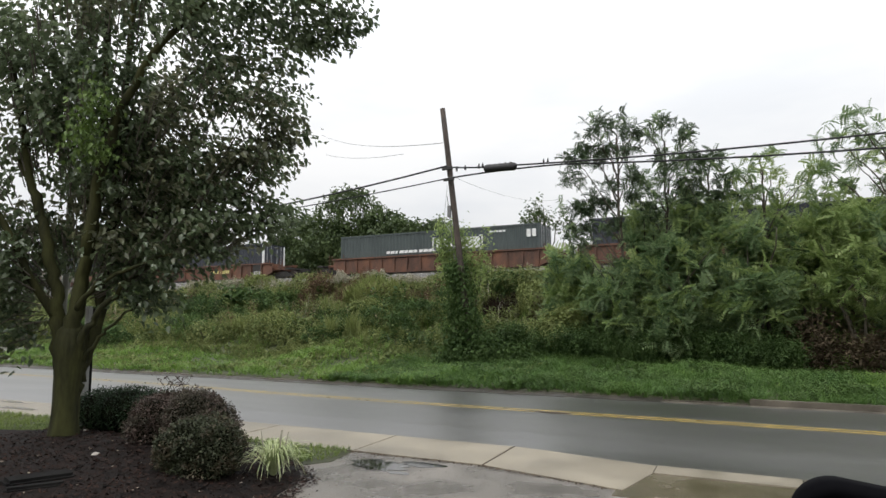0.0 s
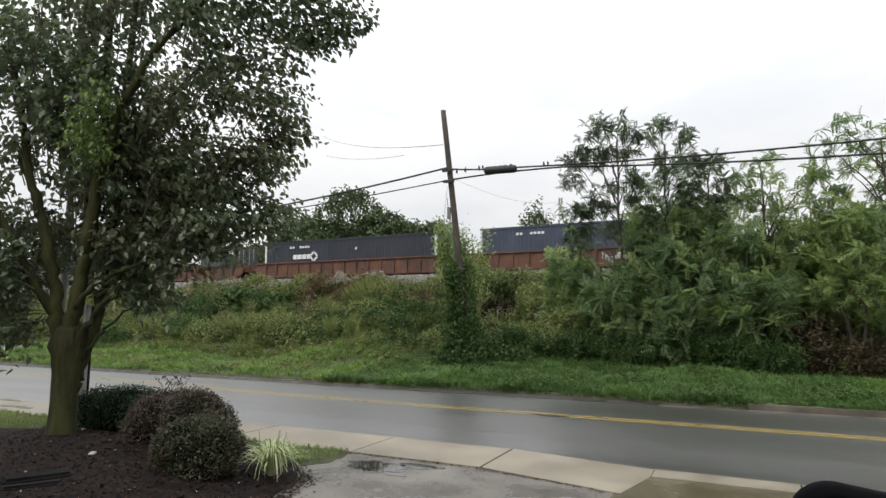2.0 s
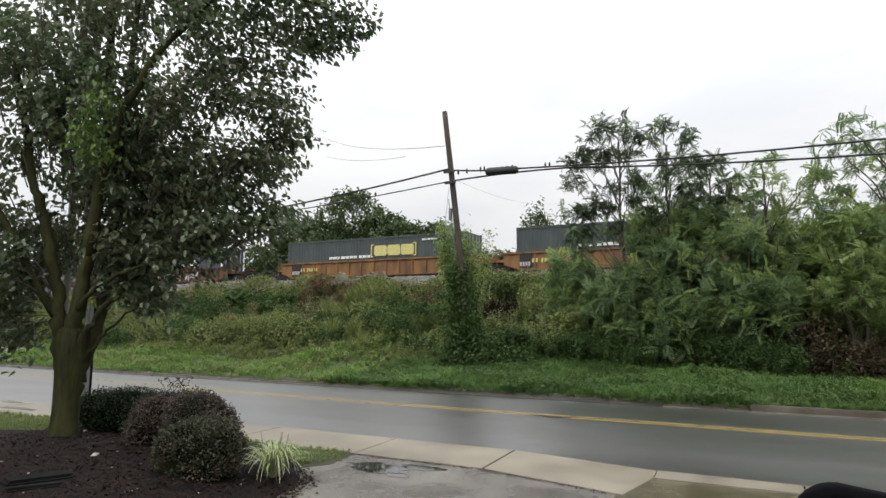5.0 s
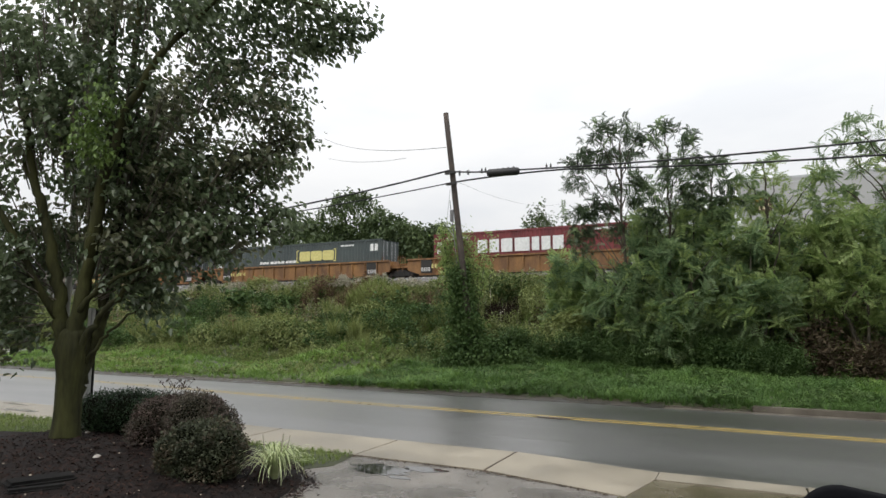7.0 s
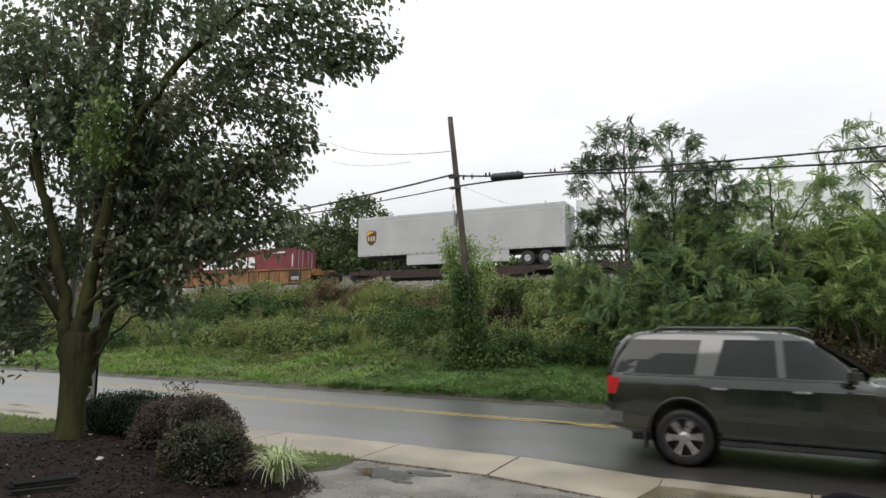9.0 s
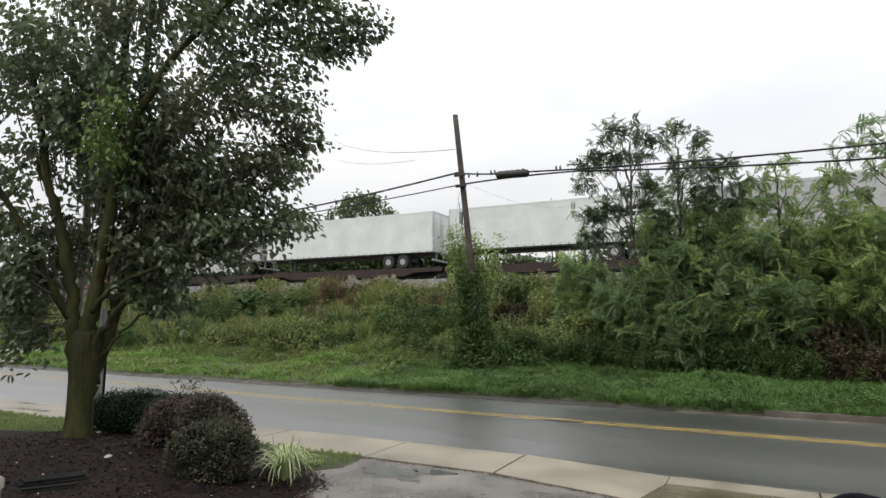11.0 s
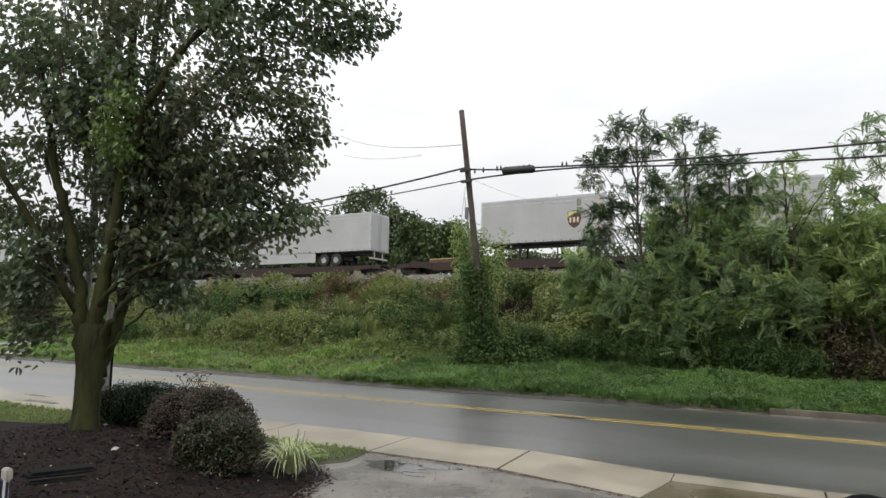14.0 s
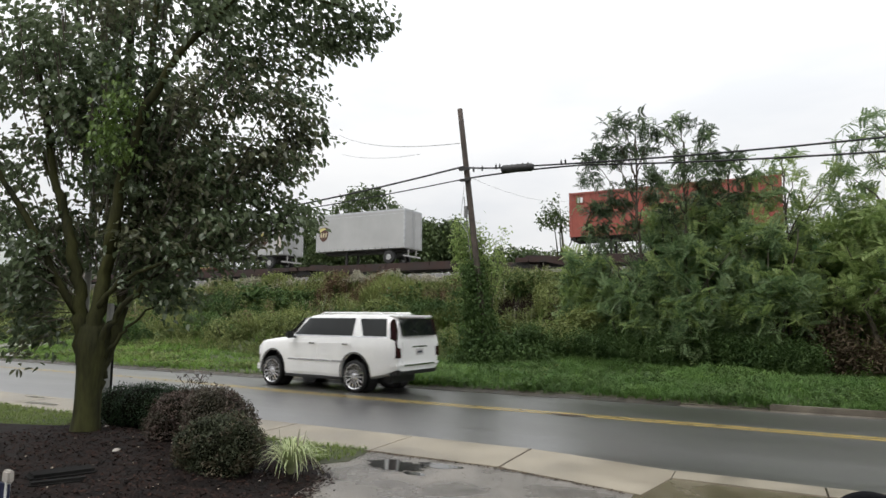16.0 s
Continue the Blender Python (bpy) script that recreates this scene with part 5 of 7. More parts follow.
            foliage("crown", p, leaf, (0.088, 0.16), material, t, (-0.45, 0.5), kind="stuff", yaw=yaw)
        twigs = Geo()
        for c in centres[: n // 3]:
            d = Vector(c) - Vector(P(0.1, 0, 2.4))
            twigs.tube([Vector(c) - d.normalized() * 0.5 - Vector((0, 0, 0.12)), Vector(c) - d.normalized() * 0.2, Vector(c) + Vector((0, 0, -0.03))], [0.012, 0.008, 0.004], 4, False)
        part("twig_mass", twigs, M_TWIG, t, kind="stuff")
    young, _ = in_blobs([blob(200, 235, 34, 55, -0.9, 0.4), blob(195, 305, 30, 35, -0.9, 0.4)], 18)
    foliage("young_growth", clustered(young, 26, 0.13), leaf, (0.07, 0.12), L_PEAR_LIGHT, t, (-0.7, 0.5), kind="stuff", label="bright green young leaves")
    # the upper bough that the wind moves, with its leaves
    root = Vector(P(0.35, -0.3, 3.0))
    bough = part("bough", limb([(0, 0, 0), *[tuple(Vector(P(*q)) - root) for q in ((0.5, -0.4, 4.2), (0.92, -0.5, 5.5), (1.6, -0.6, 6.6), (2.5, -0.6, 7.5), (3.6, -0.6, 7.4), (4.5, -0.5, 7.1))]], 0.11, 0.015, 0.03, 9, 31), M_BARK, t, smooth=True,
                 at=Matrix.Translation(root))
    centres, _ = in_blobs([blob(400, 50, 120, 75, -0.4), blob(500, 45, 90, 60, -0.4, 0.8), blob(590, 45, 66, 45, -0.4, 0.6), blob(632, 62, 26, 36, -0.4, 0.4), blob(420, -80, 200, 90, -0.2), blob(560, -40, 110, 50, -0.4), blob(600, 92, 46, 28, -0.4, 0.4), blob(520, 100, 60, 30, -0.4, 0.5), blob(640, 88, 30, 24, -0.4, 0.4), blob(575, 104, 40, 20, -0.4, 0.4), blob(690, -48, 70, 26, -0.4, 0.5)], 340)
    p, yaw = sprays(centres, Vector(P(0.1, 0, 3.0)), 16)
    foliage("leaves", p - np.array(root), leaf, (0.085, 0.155), L_PEAR, bough, (-0.45, 0.5), kind="stuff", yaw=yaw)
    SWAYS.append((bough, "bough"))


def mound(name, label, category, at, blobs, n, leaf, material, core=0.8, wide=0.6, extra=None):
    """A clipped or rounded shrub: dense small leaves over a near-black core that stands for inner shade."""
    t = thing(name, label, category, at=at)
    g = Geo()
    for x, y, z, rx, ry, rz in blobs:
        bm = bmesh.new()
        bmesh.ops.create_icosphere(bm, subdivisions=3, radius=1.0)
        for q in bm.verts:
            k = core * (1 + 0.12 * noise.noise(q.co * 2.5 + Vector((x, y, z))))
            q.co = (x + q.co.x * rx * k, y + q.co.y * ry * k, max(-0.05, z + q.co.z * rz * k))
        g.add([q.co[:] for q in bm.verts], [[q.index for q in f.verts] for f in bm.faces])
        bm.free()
    part("shade_core", g, M_CORE, t, smooth=True)
    p, d = in_blobs(blobs, n, 0.9)
    lump = np.array([noise.noise(Vector(q) * 5.5) + 0.6 * noise.noise(Vector(q) * 13.0) for q in p])
    p += d * (0.06 * lump)[:, None] * (0.4 if extra is None else 1.0) + rng.normal(0, 0.022, p.shape)
    keep = p[:, 2] > 0.0
    p, lump = p[keep], lump[keep]
    # the newer growth on the crests has a colour of its own
    crest = lump + rng.normal(0, 0.2, len(p)) > 0.3
    for some, what in ((~crest, material), (crest, extra or material)):
        if some.any():
            foliage("leaves", p[some], leaf_shape(wide, 0.12, 0.1), leaf, what, t, (0.4, 0.6), kind="stuff")
    return t


def bed_plants():
    mound("clipped_hedge", "dark green clipped hedge on the mulch bed", "hedge", pose(-10.2, 7.65, 0.06, 0, 0, 12),
          [(-0.45, 0, 0.34, 0.62, 0.5, 0.42), (0.1, 0, 0.38, 0.75, 0.55, 0.43), (0.7, 0.0, 0.34, 0.6, 0.5, 0.42)], 17000, (0.022, 0.045), L_HEDGE)
    b = mound("barberry_bush", "reddish-brown barberry bush behind the front bush", "bush", pose(-8.15, 6.85, 0.1, 0, 0, 26),
              [(-0.1, 0.0, 0.45, 0.46, 0.42, 0.38), (0.25, 0.05, 0.5, 0.42, 0.4, 0.36), (-0.2, -0.1, 0.3, 0.38, 0.36, 0.3)], 15000, (0.022, 0.046), L_PLUM, extra=L_DARKBUSH)
    mound("barberry_bush", "dark grey-green bush at the edge of the bed", "bush", pose(-7.44, 6.85, 0.06, 0, 0, 26),
          [(-0.1, 0.0, 0.52, 0.46, 0.42, 0.44), (0.12, 0.0, 0.4, 0.44, 0.42, 0.42)], 15000, (0.022, 0.046), L_DARKBUSH, extra=L_PLUM)
    mound("barberry_bush", "rounded grey-green and brown bush on the mulch bed", "bush", pose(-6.32, 5.86, 0.03, 0, 0, 26),
          [(0.03, 0.0, 0.44, 0.47, 0.46, 0.37), (-0.2, 0.0, 0.38, 0.38, 0.4, 0.34), (0.18, -0.05, 0.4, 0.36, 0.4, 0.35), (0.03, -0.1, 0.2, 0.42, 0.42, 0.28), (-0.32, -0.2, 0.48, 0.2, 0.2, 0.18), (0.3, -0.15, 0.54, 0.2, 0.2, 0.18), (0.0, -0.34, 0.46, 0.24, 0.2, 0.2), (-0.12, -0.2, 0.64, 0.2, 0.2, 0.16)], 26000, (0.022, 0.047), L_GREYBUSH, extra=L_OLIVEBUSH)
    # loose shoots over the bush
    g, pts = Geo(), []
    for i in range(9):
        a = random.Random(i).uniform(-0.35, 0.35)
        x0 = -0.05 + 0.04 * i
        path = [(x0, 0.0, 0.78), (x0 + a * 0.3, 0.0, 0.95), (x0 + a * 0.8, 0.0, 1.08)]
        g.tube(path, [0.006, 0.004, 0.002], 4, False)
        pts += [np.array(path[1]) * (1 - k) + np.array(path[2]) * k for k in np.linspace(0, 1, 7)]
    shoot = part("shoot", g, M_TWIG, b, kind="stuff")
    foliage("shoot_leaves", np.array(pts) + rng.normal(0, 0.02, (len(pts), 3)), leaf_shape(0.45), (0.04, 0.07), L_PLUM, shoot, (0.2, 0.6), kind="stuff")
    # striped lily turf: arching blades
    plant = thing("lily_turf", "pale striped lily turf clump on the mulch", "plant", at=pose(-5.6, 6.38, 0.05))
    rnd = random.Random(4)
    for i in range(210):
        a, out, high = rnd.uniform(0, 6.283), rnd.uniform(0.12, 0.54), rnd.uniform(0.22, 0.44)
        d, w = Vector((math.cos(a), math.sin(a), 0)), Vector((-math.sin(a), math.cos(a), 0)) * rnd.uniform(0.007, 0.013)
        g, n, peak = Geo(), 7, rnd.uniform(0.5, 0.95)
        line = []
        for k in range(n + 1):
            s = k / n
            line.append(d * (0.03 + out * s ** 1.15) + Vector((0, 0, high * (2 * s / peak - (s / peak) ** 2) + 0.01)))
        g.add([q for k, p in enumerate(line) for q in (p - w * (1 - 0.8 * (k / n) ** 2), p + w * (1 - 0.8 * (k / n) ** 2))], [(2 * k, 2 * k + 1, 2 * k + 3, 2 * k + 2) for k in range(n)])
        part("blade", g, L_STRIPE, plant)
    for i in range(5):
        x, y = rnd.uniform(-0.16, 0.16), rnd.uniform(-0.1, 0.1)
        part("flower_spike", Geo().tube([(x, y, 0.0), (x * 1.3, y, 0.32), (x * 1.5, y * 1.2, 0.42), (x * 1.7, y * 1.5, 0.56)], [0.003, 0.004, 0.009, 0.004], 6), L_SEED, plant)


def pole_and_wires():
    Y = 20.5
    M_POLE = mat("weathered_pole_wood", (0.028, 0.02, 0.016), (0.09, 0.07, 0.058), 2.5, (0.7, 0.9), 0.5, fine=30)
    M_CONDUIT = mat("dull_grey_conduit", (0.12, 0.12, 0.12), (0.24, 0.24, 0.235), 3, (0.5, 0.7), 0.1)
    M_CABLE = mat("black_cable", (0.008, 0.008, 0.009), (0.02, 0.02, 0.022), 6, (0.4, 0.6), 0.0)
    top, base = Vector((-10.02, Y, 10.05)), Vector((-8.88, Y, 0.2))
    p = thing("utility_pole", "leaning dark wooden utility pole overgrown with vines", "pole", at=pose(*base))
    part("shaft", Geo().tube([(0, 0, -0.4), *[tuple((top - base) * (k / 8)) for k in range(1, 9)]], [0.14, *[0.132 - 0.004 * k for k in range(1, 9)]], 14), M_POLE, p, smooth=True)

    def on(z):
        k = (z - base.z) / (top.z - base.z)
        return base.lerp(top, k)

    part("conduit", Geo().tube([tuple(on(4.2) - base + Vector((-0.2, -0.05, 0))), tuple(on(6.6) - base + Vector((-0.2, -0.06, 0)))], 0.016, 8).box(*[v for c, h in zip(on(6.0) - base + Vector((-0.18, -0.08, 0)), (0.055, 0.05, 0.22)) for v in (c - h, c + h)]), M_CONDUIT, p, "grey conduit with a small box")
    for z in (7.62, 7.2):
        q = on(z) - base
        part("bracket", Geo().box(q.x - 0.22, q.x + 0.22, q.y - 0.24, q.y - 0.14, q.z - 0.05, q.z + 0.05, 0.01), M_BLACK, p)
    part("guy_wire", Geo().tube([tuple(on(7.0) - base + Vector((-0.1, -0.15, 0))), tuple(on(5.6) - base + Vector((-0.35, -0.3, 0))), tuple(on(5.2) - base + Vector((-0.15, -0.2, 0)))], 0.012, 5), M_ALU, p)

    def wire(name, a, b, sag, r, label):
        a, b = Vector(a), Vector(b)
        pts = [a.lerp(b, k / 24) - Vector((0, 0, sag * 4 * (k / 24) * (1 - k / 24))) for k in range(25)]
        part(name, Geo().tube(pts, r, 6), M_CABLE, kind="structure", label=label)
        return pts

    yw = Y - 0.2
    a1, a2 = on(7.72), on(7.24)
    far_l = (-54, yw, 8.3)
    wire("overhead_cable", (a1.x, yw, a1.z), far_l, 1.55, 0.035, "thick black telephone cable bundle")
    wire("overhead_cable", (a2.x, yw, a2.z), (-54, yw, 7.9), 1.15, 0.022, "black telephone cable")
    wire("overhead_cable", (a2.x, yw, a2.z), (-5.25, yw, 7.27), -0.05, 0.03, "thick black telephone cable bundle")
    wire("overhead_cable", (-5.25, yw, 7.27), (31, yw, 8.2), 1.1, 0.03, "thick black telephone cable bundle")
    wire("overhead_cable", (a1.x, yw, a1.z - 0.04), (-8.2, yw, 7.5), 0.02, 0.03, "thick black telephone cable bundle")
    wire("overhead_cable", (-7.0, yw, 7.44), (31, yw - 0.05, 9.1), 1.0, 0.03, "thick black telephone cable bundle")
    splice = thing("cable_splice", "black cylindrical splice case on the cable", "splice case", at=pose(-7.62, yw, 7.42))
    part("case", Geo().tube([(-0.62, 0, 0.03), (-0.6, 0, 0.03), (-0.52, 0, 0.02), (0.52, 0, -0.02), (0.6, 0, -0.02), (0.62, 0, -0.02)], [0.05, 0.11, 0.145, 0.145, 0.11, 0.05], 16), M_CABLE, splice, smooth=True)
    for k in range(5):
        part("rib", Geo().tube([(-0.4 + 0.2 * k, 0, 0.01), (-0.37 + 0.2 * k, 0, 0.01)], 0.153, 16), M_BLACK, splice)
    for x in (-9.35, -9.0, -8.45, -8.3, -6.0, -5.85, -4.9):
        q = thing("cable_clamp", "small clamp on the telephone cable", "clamp", "cable clamps", at=pose(x, yw, 7.54 if x < -7 else 7.42))
        part("clamp_body", Geo().box(-0.025, 0.025, -0.04, 0.04, -0.07, 0.09, 0.01), M_CABLE, q)
        part("bolt", Geo().tube([(0, 0, 0.08), (0, 0, 0.13)], 0.014, 6), M_CABLE, q)
    top_in = top - Vector((0, 0, 1.35))
    wire("service_wire", (top_in.x, Y, top_in.z), (-34.6, 45, 19.0), 0.5, 0.012, "thin bare wire")
    wire("service_wire", (-17.2, 30, 11.44), (-34.2, 45, 17.1), 0.3, 0.011, "thin bare wire")
    wire("service_wire", (a1.x, Y, a1.z - 0.3), (-10.6, 40, 9.95), 0.5, 0.005, "thin bare wire")
    # vines up the pole
    v = thing("vine", "dense green vine climbing the utility pole", "vine", at=pose(*base))
    cols = [(0.05, 0, 0.6, 1.1, 0.8, 0.75), (-0.3, 0, 1.5, 0.66, 0.5, 0.85), (-0.48, 0, 2.5, 0.48, 0.42, 0.8), (-0.55, 0, 3.4, 0.42, 0.35, 0.6), (0.6, 0.2, 0.5, 0.9, 0.8, 0.6), (-0.6, 0, 0.35, 0.7, 0.6, 0.5), (1.5, 0.2, 0.35, 0.9, 0.8, 0.5)]
    for k in range(5):
        part("vine_stem", limb([(0.3 * math.cos(k * 1.3), 0.3 * math.sin(k * 1.3), 0), (0.1 * math.cos(k), -0.12, 1.5), (-0.4 + 0.08 * math.sin(k), -0.14, 3.3)], 0.025, 0.008, 0.05, 6, 70 + k), M_TWIG, v, smooth=True)
    pts, _ = in_blobs(cols, 1000, 0.5)
    foliage("vine_leaves", clustered(pts, 18, 0.15), leaf_shape(0.75, 0.1, 0.2), (0.07, 0.14), L_VINE, v, (-0.6, 0.5), kind="stuff")
    s = thing("sapling", "light green sapling round the utility pole", "sapling", at=pose(-9.45, 20.9, 0.3))
    stems, pts = Geo(), []
    rnd = random.Random(12)
    for i in range(22):
        x, h = rnd.uniform(-0.95, 1.05), rnd.uniform(3.9, 5.5)
        path = [(x * 0.3, 0.1, 0), (x * 0.6, 0.1, h * 0.6), (x * 1.1, rnd.uniform(-0.3, 0.3), h)]
        stems.tube(path, [0.025, 0.015, 0.004], 5, False)
        pts += [np.array(path[1]) * (1 - k) + np.array(path[2]) * k for k in np.linspace(0.25, 1, 9)]
    part("stem_mass", stems, M_TWIG, s, kind="stuff")
    foliage("leaves", clustered(np.array(pts), 13, 0.16), leaf_shape(0.5, 0.1, 0.2), (0.09, 0.18), L_HEAVEN_LIGHT, s, (-0.4, 0.6), kind="stuff")


def heaven_tree(name, label, x, y, stems, blobs, n, light=0.25, group="", seed=1, size=(0.32, 0.62), dark=False, shell=0.5, open_cut=-0.22):
    """A wild tree with feathered leaves in umbrellas on thin crooked stems."""
    t = thing(name, label, "tree" if "tree" in name else "shrub", group, at=pose(x, y, land(x, y) - 0.05))
    for i, path in enumerate(stems):
        part("stem", limb([(0, 0, 0), *path], 0.07, 0.015, 0.06, 7, seed + i), M_TWIG, t, smooth=True)
    shape = frond_shape(7, 0.36, 0.12, 0.35)
    for share, material in ((1 - light, L_CROWN if dark else L_HEAVEN), (light, L_HEAVEN_LIGHT)):
        k = int(n * share)
        if k:
            tips, _ = in_blobs(blobs, k, shell)
            tips = gaps(tips[tips[:, 2] > 0.25], 0.8, open_cut, seed)
            if len(tips):
                rosettes("leaves", tips, 7, size, material, t, shape, 0.25, 0.7)
    return t


def crown_tree(label, x, y, fork, tips, size, light, seed, spread=0.27, each=8, pale=False):
    """A tall wild tree: a bare stem that forks towards each bunch of its crown, a bunch being a few umbrellas of leaves."""
    t = thing("heaven_tree", label, "tree", at=pose(x, y, land(x, y) - 0.05))
    rnd = random.Random(seed)
    top = max(q[1] for q in tips)
    stem = [(0, 0, 0), (fork * 0.4, 0, top * 0.35), (fork, 0, top * 0.62), (fork * 1.1, 0, top * 0.92)]
    part("stem", limb(stem, 0.075, 0.025, 0.05, 8, seed), M_TWIG, t, smooth=True)
    spots = []
    for i, (dx, z) in enumerate(tips):
        deep = rnd.uniform(-0.5, 0.5)
        low = max(0.8, z - 0.9 - abs(dx) * 0.9)
        k = low / (top * 0.62)
        start = (fork * min(1.0, k), 0, low)
        part("branch", limb([start, ((start[0] + dx) * 0.55, deep * 0.5, low + (z - low) * 0.6), (dx, deep, z - 0.05)], 0.03, 0.01, 0.05, 6, seed + i), M_TWIG, t, smooth=True)
        for _ in range(each):
            spots.append((dx + rnd.gauss(0, spread), deep + rnd.gauss(0, spread), z + rnd.gauss(0, spread * 0.55)))
    spots = np.array(spots)
    pick = rng.random(len(spots)) < light
    for some, material in ((~pick, L_HEAVEN if pale else L_CROWN), (pick, L_HEAVEN_LIGHT if pale else L_HEAVEN)):
        if some.any():
            rosettes("leaves", spots[some], 6, size, material, t, frond_shape(6, 0.42, 0.17, 0.6), 0.1, 0.75)
    return t


def wild_growth():
    # tall trees with open crowns of many bunches
    crown_tree("tall open feathery tree on the embankment", -3.75, 23.0, -0.2,
               ((-0.68, 8.72), (-0.95, 8.3), (-0.2, 8.55), (-1.35, 7.8), (-1.75, 7.35), (-2.1, 6.75), (0.45, 8.15), (-0.45, 7.6), (0.2, 7.6), (-1.0, 7.3), (-1.8, 5.5), (-1.5, 5.3), (-0.5, 6.4), (0.3, 6.7), (-1.2, 5.9), (-0.6, 5.5), (0.2, 5.7), (-1.5, 4.7), (-0.4, 4.7), (-1.9, 4.6), (-1.8, 4.1)), (0.2, 0.33), 0.12, 3, 0.25, 12)
    crown_tree("tall forked feathery tree on the embankment", -2.5, 23.1, 0.2,
               ((-0.45, 8.25), (0.15, 8.5), (0.85, 8.1), (0.75, 7.4), (0.0, 7.3), (1.2, 7.1), (0.4, 6.6), (-0.5, 6.5), (1.0, 6.2), (0.0, 5.8), (0.9, 5.4), (-0.4, 5.2)), (0.2, 0.34), 0.3, 33, 0.26, 12)
    crown_tree("young feathery tree in the thicket", -0.8, 23.4, -0.1,
               ((-0.5, 6.7), (0.0, 6.9), (-0.8, 6.1), (0.3, 6.2), (-0.2, 5.5), (0.7, 5.6), (0.1, 4.8), (-0.8, 5.0)), (0.22, 0.38), 0.3, 53, 0.3, 9, False)
    crown_tree("young light green feathery tree in the thicket", 0.75, 23.6, 0.1,
               ((0.0, 6.8), (-0.5, 6.2), (0.5, 6.3), (0.9, 5.6), (0.0, 5.5), (-0.6, 5.2), (1.5, 6.0), (1.6, 5.2)), (0.22, 0.38), 0.5, 63, 0.3, 7, True)
    SWAYS.append((crown_tree("tall feathery tree swaying on the embankment", 4.2, 23.5, 0.2,
               ((-0.85, 7.6), (-0.4, 7.3), (-1.2, 6.9), (-0.1, 6.8), (0.5, 7.3), (-1.6, 6.1), (-0.7, 6.2), (0.3, 6.2), (1.1, 7.1), (1.7, 6.8), (1.1, 6.1), (2.0, 6.0), (0.0, 5.6), (-1.0, 5.5), (1.3, 5.3)), (0.22, 0.36), 0.15, 13, 0.32, 8, True), "tree"))
    # the thicket below them
    spots = [(-5.3, 23.9, 1.1, 3.6), (-4.3, 22.6, 1.2, 3.0), (-3.3, 23.6, 1.5, 5.4), (-2.0, 22.5, 1.4, 4.3), (-1.3, 23.9, 1.6, 5.7), (0.2, 22.8, 1.4, 4.8), (0.9, 24.3, 1.4, 4.9), (2.3, 23.9, 1.4, 3.9), (3.3, 23.2, 1.4, 4.0), (4.9, 23.6, 1.6, 4.9), (6.6, 23.5, 1.8, 5.3),
             (-6.4, 24.6, 1.2, 3.9), (-2.8, 25.8, 1.6, 5.0), (0.6, 26.2, 1.6, 3.4), (3.6, 26, 1.8, 3.2)]
    for i, (x, y, r, h) in enumerate(spots):
        blobs = [(0, 0, h * 0.3, r, r, h * 0.3), (0.15 * r, 0, h * 0.6, r * 0.95, r * 0.9, h * 0.27), (-0.2 * r, 0, h * 0.82, r * 0.7, r * 0.7, h * 0.18)]
        if 1.5 < x < 4:
            blobs = [(b[0], b[1], b[2] + 1.2, *b[3:]) for b in blobs]
        rnd = random.Random(i)
        stems = [[(rnd.uniform(-0.5, 0.5) * r, rnd.uniform(-0.5, 0.5) * r, h * 0.45), (rnd.uniform(-0.8, 0.8) * r, rnd.uniform(-0.5, 0.5) * r, h * 0.9)] for _ in range(4)]
        t = heaven_tree("sumac_shrub", "dense feathery green sumac thicket on the embankment", x, y, stems, blobs, int((35 if x < 0.5 else 26) * r * h), 0.6 if x < -5 else 0.22 if x < -1.5 else 0.34 if x < 0.5 else 0.85, "shrubs of the thicket", seed=40 + 5 * i)
        if i in (4, 6, 8, 9):
            SWAYS.append((t, "tree"))


